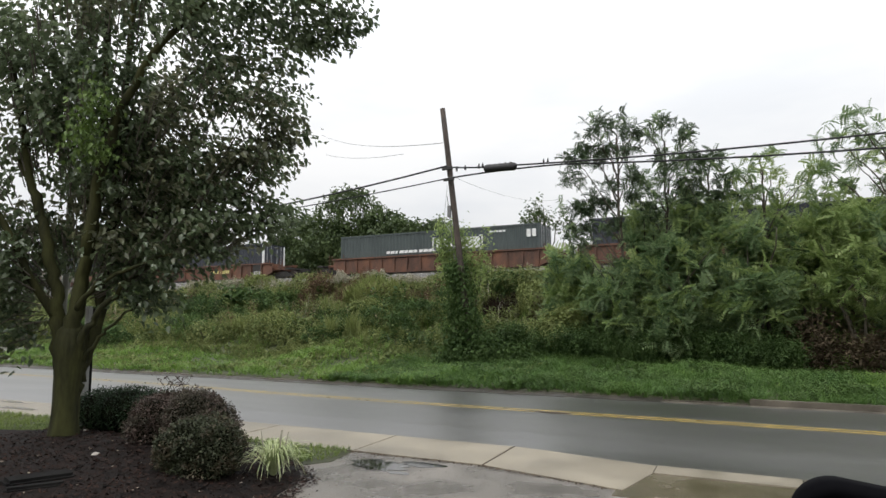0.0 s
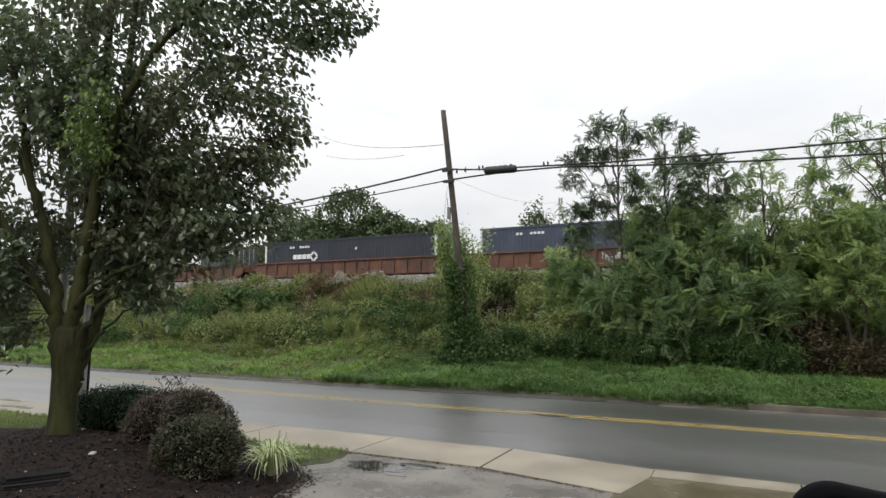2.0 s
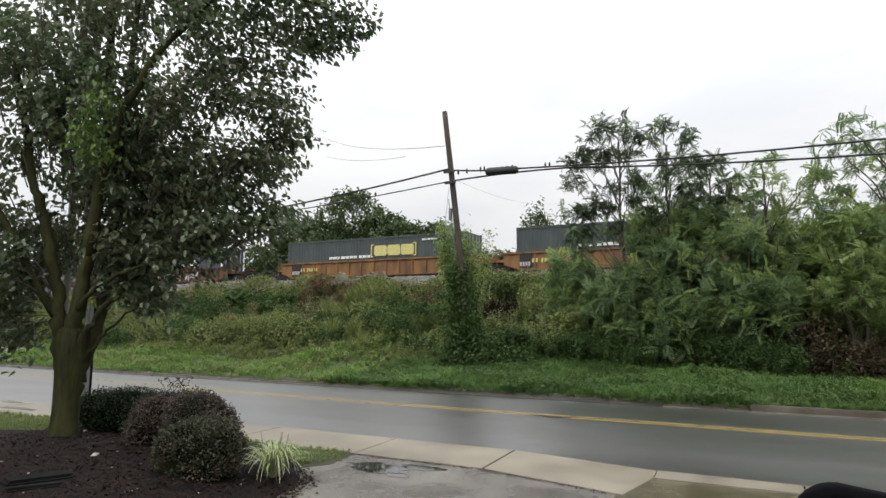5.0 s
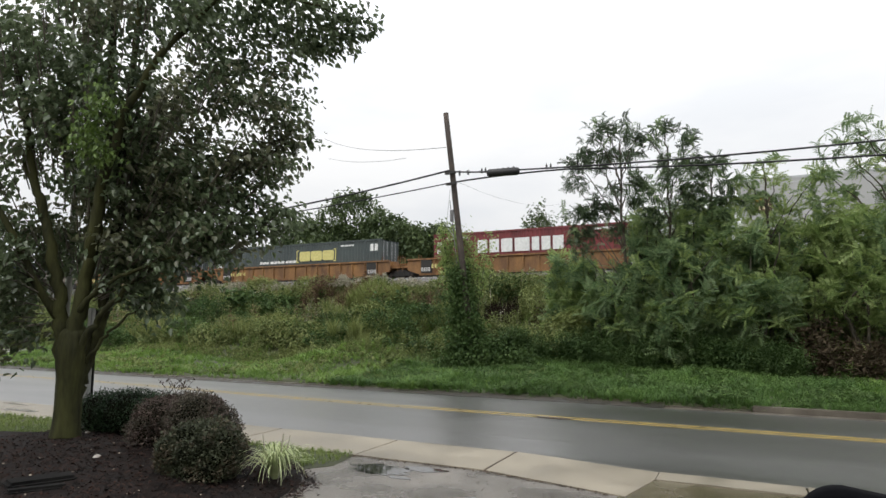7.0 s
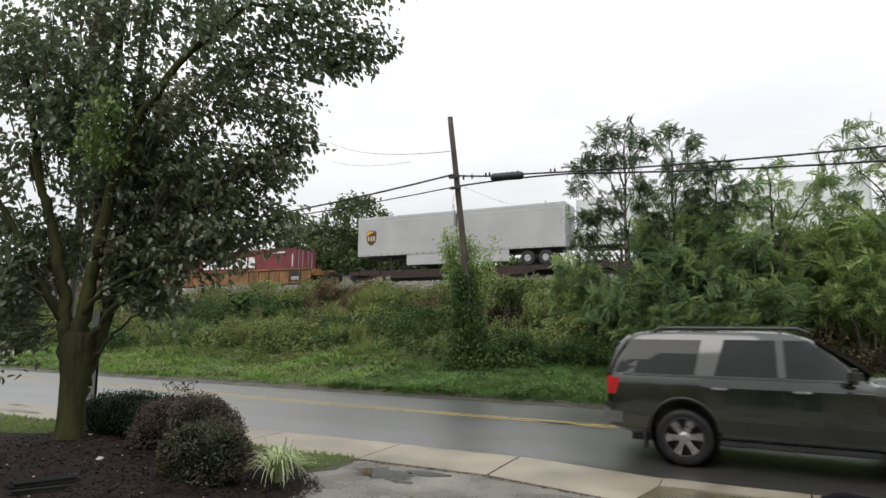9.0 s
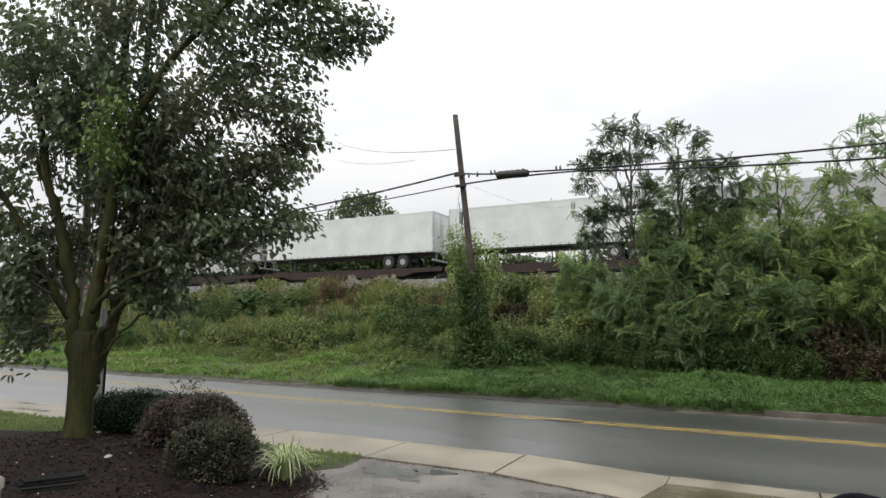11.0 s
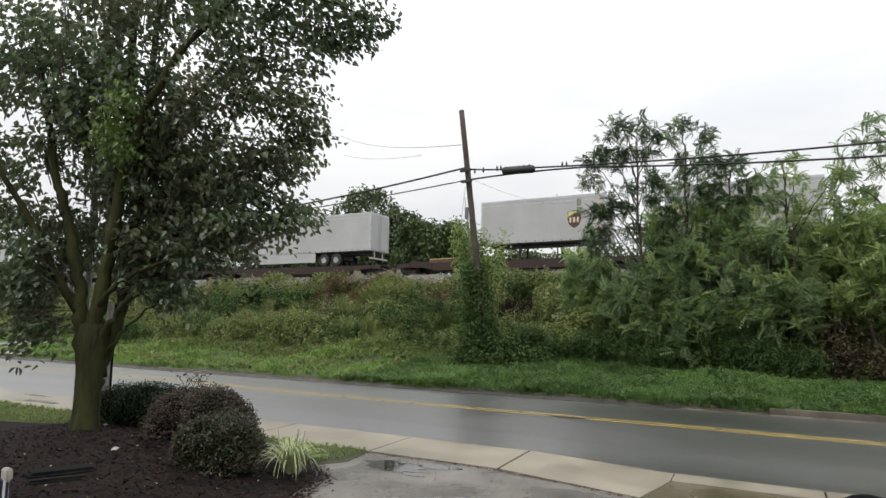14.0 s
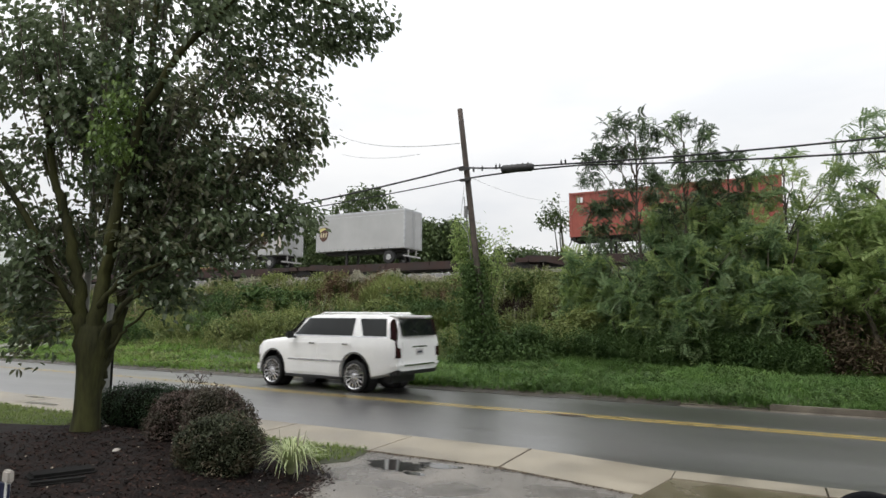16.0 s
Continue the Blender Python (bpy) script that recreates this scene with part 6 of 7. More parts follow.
def slope_growth():
    """Weeds, dry seed heads and low bushes over the embankment, and the grass verge."""
    def spread(n, x0, x1, y0, y1):
        x, y = rng.uniform(x0, x1, n), rng.uniform(y0, y1, n)
        return x, y

    def strewn(name, label, material, shape, n, x0, x1, y0, y1, size, patch, cut, seed, lean=0.2):
        x, y = spread(n, x0, x1, y0, y1)
        keep = np.array([noise.noise((a * patch, b * patch, seed)) > cut for a, b in zip(x, y)])
        if "hollow" not in label:
            keep &= ((x + 10.6) / 1.25) ** 2 + ((y - 28.4) / 1.7) ** 2 > 1
        x, y = x[keep], y[keep]
        z = np.array([land(a, b) for a, b in zip(x, y)]) - 0.03
        k = len(x)
        swell = np.array([noise.noise((a * 0.42, b * 0.6, 50)) + 0.5 * noise.noise((a * 1.1, b * 1.4, 57)) for a, b in zip(x, y)])
        s = rng.uniform(size[0], size[1], k) * np.clip(0.9 + np.where(y > 22.4, 1.3, 0.5) * swell, 0.35, 1.6)
        # the growth thins out below the ballast
        s = np.minimum(s, np.where(y > 31, np.interp(y, (31, 33, 35.7), (1.5, 0.85, 0.25)) * np.clip(1.1 + 1.2 * swell, 0.5, 2.2), 9.0))
        # tufts stand up along z
        me = many(name, shape, turned(k, rng.uniform(0, 6.283, k), rng.normal(0, lean, k), rng.normal(0, lean, k), s), np.stack([x, y, z], 1))
        part(name, me, material, kind="stuff", label=label)

    weeds = [weed_shape(16, 1), weed_shape(20, 2, 1, 0.28, 0.6), weed_shape(14, 3, 1, 0.2, 0.35)]
    strewn("weeds", "tall green weeds on the embankment", L_WEED, weeds[0], 3900, -62, 8, 22.6, 35.4, (0.45, 0.95), 0.3, -0.6, 1)
    strewn("weeds", "broad-leaved weeds on the embankment", L_WEED, weeds[1], 3400, -62, 8, 21.8, 35.0, (0.4, 0.9), 0.35, -0.1, 4)
    strewn("weeds", "dark leafy weeds on the embankment", L_VINE, weeds[1], 5600, -62, 8, 22.4, 35, (0.5, 1.05), 0.36, 0.12, 7)
    strewn("seed_heads", "pale seed heads among the embankment weeds", L_SEED, weed_shape(20, 19, 1, 0.08, 0.5), 1100, -55, -7, 26, 34, (0.6, 1.1), 0.4, 0.1, 35, 0.12)
    strewn("dry_weeds", "dry tan seeding weeds on the embankment", L_STRAW, weeds[2], 3400, -62, 8, 24, 35.3, (0.5, 1.15), 0.3, 0.0, 11)
    strewn("seed_heads", "pale seed heads of tall weeds along the embankment's top", L_SEED, weed_shape(26, 9, 1, 0.13, 0.5), 2300, -60, -9, 33.0, 35.7, (0.7, 1.25), 0.3, -0.15, 31, 0.12)
    strewn("yellow_grass", "tall yellowing grass on the embankment", L_YELLOW, tuft_shape(18, 1, 0.3, 0.022, 0.3, 13), 6500, -50, -5, 23.2, 35.2, (0.55, 1.2), 0.3, -0.06, 41, 0.1)
    strewn("tall_grass", "tall pale grass on the embankment", L_GRASS, tuft_shape(14, 1, 0.35, 0.02, 0.4, 3), 4200, -62, 8, 21.5, 35.2, (0.4, 0.85), 0.3, 0.0, 15)
    strewn("verge_grass", "bright wet grass of the verge", L_GRASS, tuft_shape(16, 1, 0.7, 0.035, 0.4, 5), 13000, -60, -8, 16.06, 23.2, (0.14, 0.34), 0.5, -0.7, 19)
    strewn("verge_grass", "rank green grass of the verge", L_GRASS, tuft_shape(10, 1, 0.8, 0.06, 0.5, 6), 4300, -60, -9, 16.08, 22.6, (0.2, 0.42), 0.4, 0.05, 23)
    strewn("verge_weeds", "deep green rank weeds of the verge below the thicket", L_RANK, weed_shape(16, 16, 0.8, 0.26, 0.6), 9000, -12, 9, 16.2, 22.8, (0.22, 0.5), 0.8, 0.0, 61)
    strewn("verge_weeds", "pale-tipped weeds of the verge below the thicket", L_GRASS, weed_shape(12, 18, 0.8, 0.24, 0.5), 2600, -12, 9, 16.3, 22.8, (0.18, 0.42), 1.1, 0.18, 67)
    strewn("verge_grass", "deep green grass of the verge below the thicket", L_VERGE, tuft_shape(18, 1, 0.75, 0.03, 0.45, 16), 15000, -12, 9, 16.02, 22.8, (0.16, 0.4), 0.45, -0.7, 63)
    strewn("weeds", "low leafy weeds where the verge meets the embankment", L_WEED, weed_shape(16, 46, 0.8, 0.24, 0.55), 5200, -46, -8, 21.2, 25.2, (0.34, 0.62), 0.4, -0.9, 91)
    strewn("dead_brush", "brown dead brush in a hollow of the thicket", L_BROWN, weeds[2], 300, 1.2, 4.2, 21.7, 24.2, (0.6, 1.3), 0.4, -0.3, 71)
    strewn("dead_brush", "brown dead brush on the embankment", L_BROWN, weeds[2], 260, -8.5, -5.8, 25.5, 28.5, (0.7, 1.2), 0.4, -0.5, 73)
    strewn("verge_weeds", "low leafy weeds in the verge", L_WEED, weed_shape(12, 6, 0.7, 0.4, 0.7), 3000, -30, -6, 16.4, 22.6, (0.2, 0.4), 0.5, 0.0, 27)
    # dark-leaved undergrowth, added so that its colour gives the thicket's foot its shadow
    strewn("weeds", "leafy undergrowth coloured dark for the shade at the foot of the thicket", L_VINE, weed_shape(30, 26, 1, 0.12, 0.6), 1900, -8.5, 1.5, 21.0, 22.3, (0.7, 1.35), 0.4, -0.5, 83)
    strewn("verge_grass", "bright grass of the verge beside the hollow", L_GRASS, tuft_shape(14, 1, 0.8, 0.05, 0.5, 26), 2200, 2.6, 9, 17.0, 22.8, (0.22, 0.44), 0.4, -0.5, 85)
    # this hollow's shade is painted into its brush
    strewn("dead_brush", "dead brush coloured for shade in a hollow of the embankment", L_HOLLOW, weeds[2], 260, -11.9, -9.3, 26.6, 30.2, (0.4, 0.8), 0.4, -0.9, 75)
    strewn("dead_brush", "brown dead brush near the embankment's top", L_BROWN, weeds[2], 1500, -34, -11, 28, 34.5, (0.6, 1.1), 0.35, 0.22, 77)
    strewn("weeds", "pale olive weeds in a hummock beside the thicket", L_YELLOW, weed_shape(24, 36, 1, 0.13, 0.55), 1500, -9.4, -5.6, 21.6, 24.2, (0.7, 1.3), 0.4, -0.6, 87)
    strewn("dry_weeds", "rust-brown seeding weeds in a patch on the embankment", L_RUSTY, weeds[2], 420, -24.6, -20.6, 29.6, 33.2, (0.9, 1.4), 0.5, -0.3, 93, 0.12)
    strewn("dry_weeds", "rust-brown seeding weeds in a patch near the pole", L_RUSTY, weeds[2], 200, -16.5, -14.2, 28.5, 31.5, (0.8, 1.2), 0.5, -0.2, 95, 0.12)
    strewn("yellow_grass", "tall straw-yellow grass in a patch on the embankment", L_YELLOW, tuft_shape(20, 1, 0.28, 0.026, 0.3, 33), 520, -20.6, -17.4, 28.8, 32.8, (0.95, 1.5), 0.5, -0.5, 97, 0.1)
    strewn("weeds", "dark leafy weeds in a patch on the embankment", L_VINE, weeds[1], 240, -29, -24.8, 27.6, 30.6, (0.8, 1.3), 0.5, -0.4, 99)
    # bushes on the slope, each its own
    rnd = random.Random(21)
    for i in range(120):
        x, y = rnd.uniform(-48, -6), rnd.uniform(22.6, 33.6)
        r = rnd.uniform(0.6, 1.5)
        if -24.6 < x < -17.4 and 28 < y:
            y = 25.0
        if abs(x + 0.373 * y) < 2.0 and 23.2 < y < 31:
            y = 31.2
        b = thing("bush", "leafy wild bush on the embankment", "bush", "bushes on the embankment", at=pose(x, y, land(x, y) - 0.1))
        pts, _ = in_blobs([(0, 0, r * 0.45, r, r * 0.8, r * 0.5), (r * 0.5, 0, r * 0.3, r * 0.7, r * 0.6, r * 0.4), (-r * 0.4, 0, r * 0.6, r * 0.6, r * 0.6, r * 0.4)], int(120 * r * r), 0.5)
        pts = pts[pts[:, 2] > 0]
        foliage("leaves", clustered(pts, 12, 0.1), leaf_shape(0.55, 0.1, 0.2), (0.08, 0.17), (L_VINE, L_WEED, L_WEED, L_RANK, L_YELLOW, L_VINE, L_WEED)[i % 7], b, (-0.2, 0.5), kind="stuff")
        stems = Geo()
        for k in range(5):
            a = rnd.uniform(0, 6.28)
            stems.tube([(0, 0, 0), (0.3 * r * math.cos(a), 0.3 * r * math.sin(a), r * 0.4), (0.6 * r * math.cos(a), 0.6 * r * math.sin(a), r * 0.8)], [0.03, 0.02, 0.006], 5, False)
        part("stem_mass", stems, M_TWIG, b, kind="stuff")
    # clumps of tall weeds gone to seed along the embankment's top
    leafy, heads = weed_shape(30, 51, 1, 0.15, 0.4), weed_shape(26, 52, 0.34, 0.13, 0.6)
    for i in range(26):
        x, y = -34 + 0.72 * i + rnd.uniform(-0.4, 0.4), rnd.uniform(32.4, 34.3)
        r, h = rnd.uniform(0.45, 0.95), rnd.uniform(0.7, 1.3)
        c = thing("weed_clump", "tall weed clump with pale fluffy seed heads", "weed", "seeding weed clumps", at=pose(x, y, land(x, y) - 0.05))
        k = int(46 * r)
        a, d = rng.uniform(0, 6.283, k), r * np.sqrt(rng.random(k))
        p = np.stack([d * np.cos(a), d * np.sin(a), np.zeros(k)], 1)
        s = h * (1 - 0.35 * (d / r) ** 2) * rng.uniform(0.8, 1.1, k)
        turn = turned(k, rng.uniform(0, 6.283, k), rng.normal(0, 0.12, k), rng.normal(0, 0.12, k), s)
        part("foliage", many("foliage", leafy, turn, p), L_WEED, c, kind="stuff")
        part("seed_fluff", many("seed_fluff", heads, turn, p + np.stack([np.zeros(k), np.zeros(k), s * 0.78], 1)), L_SEED, c, kind="stuff")
    # short lawn by the walk
    n = 16000
    x, y = rng.uniform(-19, -5.5, n), rng.uniform(4.5, 8.2, n)
    keep = (y > np.interp(x, (-19, -18, -12.2, -10.9, -10.2, -6.75, -5.82, -5.58, -5.55), (4, 4, 6.0, 6.6, 7.76, 7.78, 7.2, 7.45, 8.19))) & (x < -5.56)
    x, y = x[keep], y[keep]
    k = len(x)
    me = many("lawn_grass", tuft_shape(9, 1, 0.6, 0.05, 0.4, 9), turned(k, rng.uniform(0, 6.283, k), rng.normal(0, 0.15, k), rng.normal(0, 0.15, k), rng.uniform(0.04, 0.1, k)), np.stack([x, y, np.full(k, 0.022)], 1))
    part("lawn_grass", me, L_LAWN, kind="stuff", label="short damp lawn grass")


def far_tree(x, y, base, blobs, n, leaf=(0.3, 0.55), name="tree", label="leafy green tree beyond the railway", sparse=0.3):
    t = thing(name, label, "tree", "trees beyond the railway", at=pose(x, y, base))
    top = max(b[2] for b in blobs)
    part("trunk", limb([(0, 0, 0), (0.2, 0, top * 0.4), (0.1, 0, top * 0.9)], 0.28, 0.06, 0.1, 8, int(abs(x))), M_BARK, t, smooth=True)
    for i, b in enumerate(blobs[:6]):
        part("limb", limb([(0.1, 0, top * 0.3), (b[0] * 0.5, b[1] * 0.5, (b[2] + top * 0.3) * 0.5), b[:3]], 0.12, 0.03, 0.1, 6, i), M_BARK, t, smooth=True)
    pts = gaps(in_blobs(blobs, int(n * 1.2), sparse)[0], 0.55, -0.16, abs(x))
    foliage("crown", clustered(pts, 8, 0.3), leaf_shape(0.6, 0.1, 0.2), leaf, L_FAR, t, (-0.4, 0.6), kind="stuff")


def far_trees():
    far_tree(-43, 62, 3, [(0, 0, 11.5, 4.5, 4, 3.6), (-4.5, 0, 9.0, 3.6, 3.5, 3.2), (4.5, 0, 9.2, 3.4, 3.5, 2.8), (-1.5, -1, 7.0, 5, 4, 3.0), (3, -1, 6.0, 4, 3.5, 3.0), (-5.5, -1, 5.5, 3.5, 3, 3)], 2800)
    far_tree(-52, 63, 3, [(0, 0, 9.0, 3.6, 3.2, 3.4), (3.6, 0, 7.0, 3.2, 3, 3.2), (-3.0, 0, 6.5, 3.2, 3, 3.4)], 1500)
    far_tree(-34.5, 60, 3, [(0, 0, 8.2, 2.8, 2.6, 2.0), (1.8, 0, 6.5, 2.4, 2.4, 2.6), (-1.0, 0, 5, 2.5, 2.5, 2.5)], 1100)
    far_tree(-30.5, 61, 3, [(0, 0, 8.2, 1.8, 2, 1.7), (1.0, 0, 5.8, 2.4, 2.2, 2.2), (-1.5, 0, 5, 2, 2, 2)], 800)
    far_tree(-26, 66, 3, [(0, 0, 5.5, 2.6, 2, 1.6), (2.5, 0, 5.2, 2.2, 2, 1.5)], 230)
    far_tree(-16.4, 55, 3, [(0, 0, 9.2, 1.8, 1.6, 1.0), (-0.7, 0, 8.1, 1.2, 1.3, 0.8), (1.4, 0, 7.8, 1.4, 1.4, 0.9)], 125, (0.22, 0.4), label="sparse tree beyond the railway")
    far_tree(-20.5, 68, 3, [(0, 0, 5.2, 2.2, 2, 1.4), (2.0, 0, 4.6, 2.0, 2, 1.4), (-2.4, 0, 4.8, 2, 2, 1.4)], 380)
    for i, (x, y, h) in enumerate(((-54, 58, 8), (-62, 56, 10), (-71, 57, 11), (-80, 58, 12), (-90, 60, 12), (-100, 62, 11), (-12, 60, 6), (-6, 62, 5.5), (0, 60, 6), (8, 60, 7))):
        far_tree(x, y, 3, [(0, 0, h * 0.8, h * 0.35, h * 0.3, h * 0.25), (h * 0.25, 0, h * 0.55, h * 0.3, h * 0.3, h * 0.25), (-h * 0.25, 0, h * 0.5, h * 0.32, h * 0.3, h * 0.28)], int(55 * h))


big_tree(), bed_plants(), pole_and_wires(), wild_growth(), slope_growth(), far_trees()

# ---- road vehicles ----
M_CARGREEN = mat("dark_green_car_paint", (0.008, 0.011, 0.007), (0.014, 0.018, 0.011), 2, (0.12, 0.2), 0.0, metal=0.1, coat=1.0)
M_CARGREY = mat("dark_lower_cladding", (0.008, 0.009, 0.007), (0.016, 0.018, 0.014), 3, (0.4, 0.55), 0.02)
M_CARWHITE = mat("pearl_white_car_paint", (0.78, 0.78, 0.765), (0.85, 0.85, 0.835), 2, (0.12, 0.22), 0.0, coat=0.9)
M_TINT = mat("dark_tinted_glass", (0.006, 0.007, 0.008), (0.012, 0.013, 0.014), 1, (0.02, 0.05), 0.0, spec=0.9)
M_SIDEGLASS = mat("dark_side_glass", (0.004, 0.005, 0.005), (0.009, 0.011, 0.01), 1, (0.02, 0.05), 0.0, spec=0.3)
M_BUMPER = mat("grey_bumper_plastic", (0.07, 0.072, 0.07), (0.14, 0.142, 0.138), 3, (0.3, 0.45), 0.02, metal=0.3)
M_ALLOY = mat("dull_wheel_alloy", (0.22, 0.22, 0.22), (0.4, 0.4, 0.4), 5, (0.25, 0.4), 0.0, metal=0.9)
M_MIRRORCASE = mat("gloss_black_housing", (0.002, 0.002, 0.003), (0.005, 0.005, 0.006), 6, (0.6, 0.8), 0.02, spec=0.03)
M_MIRRORGLASS = mat("silvered_mirror", (0.7, 0.7, 0.7), (0.72, 0.72, 0.72), 2, (0.01, 0.02), 0.0, metal=1.0)
M_TYRE = mat("wet_black_tyre", (0.005, 0.005, 0.005), (0.013, 0.013, 0.013), 6, (0.45, 0.65), 0.1, spec=0.3)
M_PLASTIC = mat("black_trim_plastic", (0.01, 0.01, 0.01), (0.022, 0.022, 0.022), 6, (0.4, 0.55), 0.05)
M_CHROME = mat("bright_wheel_metal", (0.55, 0.55, 0.56), (0.75, 0.75, 0.76), 5, (0.14, 0.28), 0.0, metal=0.95)
M_REDLAMP = mat("red_lamp_lens", (0.3, 0.008, 0.008), (0.45, 0.02, 0.02), 5, (0.08, 0.15), 0.0)
M_AMBERLAMP = mat("amber_lamp_lens", (0.6, 0.2, 0.01), (0.75, 0.3, 0.02), 5, (0.08, 0.15), 0.0)
M_CLEARLAMP = mat("clear_lamp_lens", (0.72, 0.72, 0.72), (0.88, 0.88, 0.88), 14, (0.05, 0.15), 0.3, metal=0.1)
M_DARKLAMP = mat("smoked_lamp_lens", (0.012, 0.004, 0.005), (0.03, 0.007, 0.009), 5, (0.06, 0.12), 0.0)
SPINS = []  # (wheel, radius, speed)


class Shell:
    """A car body as stations along its length: x, low edge, belt, top, half width low, at the belt and at the roof, lean of the top."""

    def __init__(self, rows):
        self.rows = rows
        xs = sorted({round(float(x), 3) for a, b in zip(rows[:-1], rows[1:]) for x in np.linspace(a[0], b[0], 1 + max(1, int((b[0] - a[0]) / 0.11)))})
        self.rows = [self.row(x) for x in xs]

    def row(self, x):
        xs = [r[0] for r in self.rows]
        return [float(np.interp(x, xs, [r[k] for r in self.rows])) for k in range(8)]

    def ring(self, r):
        x, lo, belt, top, wl, wb, wt, lean = r
        mid = lo + (belt - lo) * 0.5

        def at(z):
            return x + lean * max(0.0, (z - belt)) / max(0.05, 1.9 - belt)
        half = [(0.0, lo), (wl * 0.86, lo), (wl * 0.97, lo + 0.05), (wl, lo + 0.16), (wb * 1.0, mid), (wb * 0.99, belt - 0.07), (wb * 0.965, belt)]
        if top > belt + 0.1:
            half += [(wb * 0.965 + (wt - wb * 0.965) * 0.5 + 0.012, (belt + top - 0.09) / 2), (wt, top - 0.09), (wt - 0.05, top - 0.03), (wt - 0.18, top), (0.0, top + 0.015)]
        else:
            half += [(wb * 0.94, belt + (top - belt) * 0.5), (wb * 0.9, top - 0.01), (wb * 0.8, top + 0.01), (wb * 0.5, top + 0.025), (0.0, top + 0.03)]
        return [(at(z), y, z) for y, z in half] + [(at(z), -y, z) for y, z in half[-2:0:-1]]

    def mesh(self):
        rings = [self.ring(r) for r in self.rows]
        n = len(rings[0])
        g = Geo().add([p for q in rings for p in q], [(i * n + k, i * n + (k + 1) % n, (i + 1) * n + (k + 1) % n, (i + 1) * n + k) for i in range(len(rings) - 1) for k in range(n)])
        last = (len(rings) - 1) * n
        h = n // 2
        for b in (0, last):
            g.f += [(b, b + 1, b + n - 1)] + [(b + k, b + k + 1, b + n - k - 1, b + n - k) for k in range(1, h - 1)] + [(b + h - 1, b + h, b + h + 1)]
        return g

    def side(self, x, z):
        """Half width and true x of the flank at x and z."""
        ring = self.ring(self.row(x))
        h = [p for p in ring[: len(ring) // 2 + 1]][1:-1]
        zs = [p[2] for p in h]
        order = np.argsort(zs, kind="stable")
        return float(np.interp(z, np.array(zs)[order], np.array([p[1] for p in h])[order])), float(np.interp(z, np.array(zs)[order], np.array([p[0] for p in h])[order]))

    def patch(self, x0, x1, z0, z1, off, s, nx=8, nz=4, thick=0.012):
        """A panel that lies on the flank s; x0 and x1 may follow z."""
        g = Geo()
        fx0 = x0 if callable(x0) else (lambda z: x0)
        fx1 = x1 if callable(x1) else (lambda z: x1)
        v = []
        for layer in (off, off - thick):
            for j in range(nz + 1):
                z = z0 + (z1 - z0) * j / nz
                for i in range(nx + 1):
                    x = fx0(z) + (fx1(z) - fx0(z)) * i / nx
                    y, xt = self.side(x, z)
                    v.append((xt, s * (y + layer), z))
        m = (nx + 1) * (nz + 1)
        f = [(j * (nx + 1) + i, j * (nx + 1) + i + 1, (j + 1) * (nx + 1) + i + 1, (j + 1) * (nx + 1) + i) for j in range(nz) for i in range(nx)]
        rim = [i for i in range(nx)] + [j * (nx + 1) + nx for j in range(nz)] + [nz * (nx + 1) + i for i in range(nx, 0, -1)] + [j * (nx + 1) for j in range(nz, 0, -1)]
        g.add(v, f + [tuple(m + k for k in q[::-1]) for q in f] + [(rim[k], rim[(k + 1) % len(rim)], m + rim[(k + 1) % len(rim)], m + rim[k]) for k in range(len(rim))])
        return g


def carve(ob, cutters):
    """Takes cylinders out of a body, once and for all."""
    for g in cutters:
        c = new("cutter", g.mesh("cutter"))
        c.parent = ob.parent
        mod = ob.modifiers.new("cut", "BOOLEAN")
        mod.object, mod.operation, mod.solver = c, "DIFFERENCE", "EXACT"
        bpy.context.view_layer.update()
        me = bpy.data.meshes.new_from_object(ob.evaluated_get(bpy.context.evaluated_depsgraph_get()))
        ob.modifiers.clear()
        old, ob.data = ob.data, me
        bpy.data.meshes.remove(old)
        bpy.data.objects.remove(c)


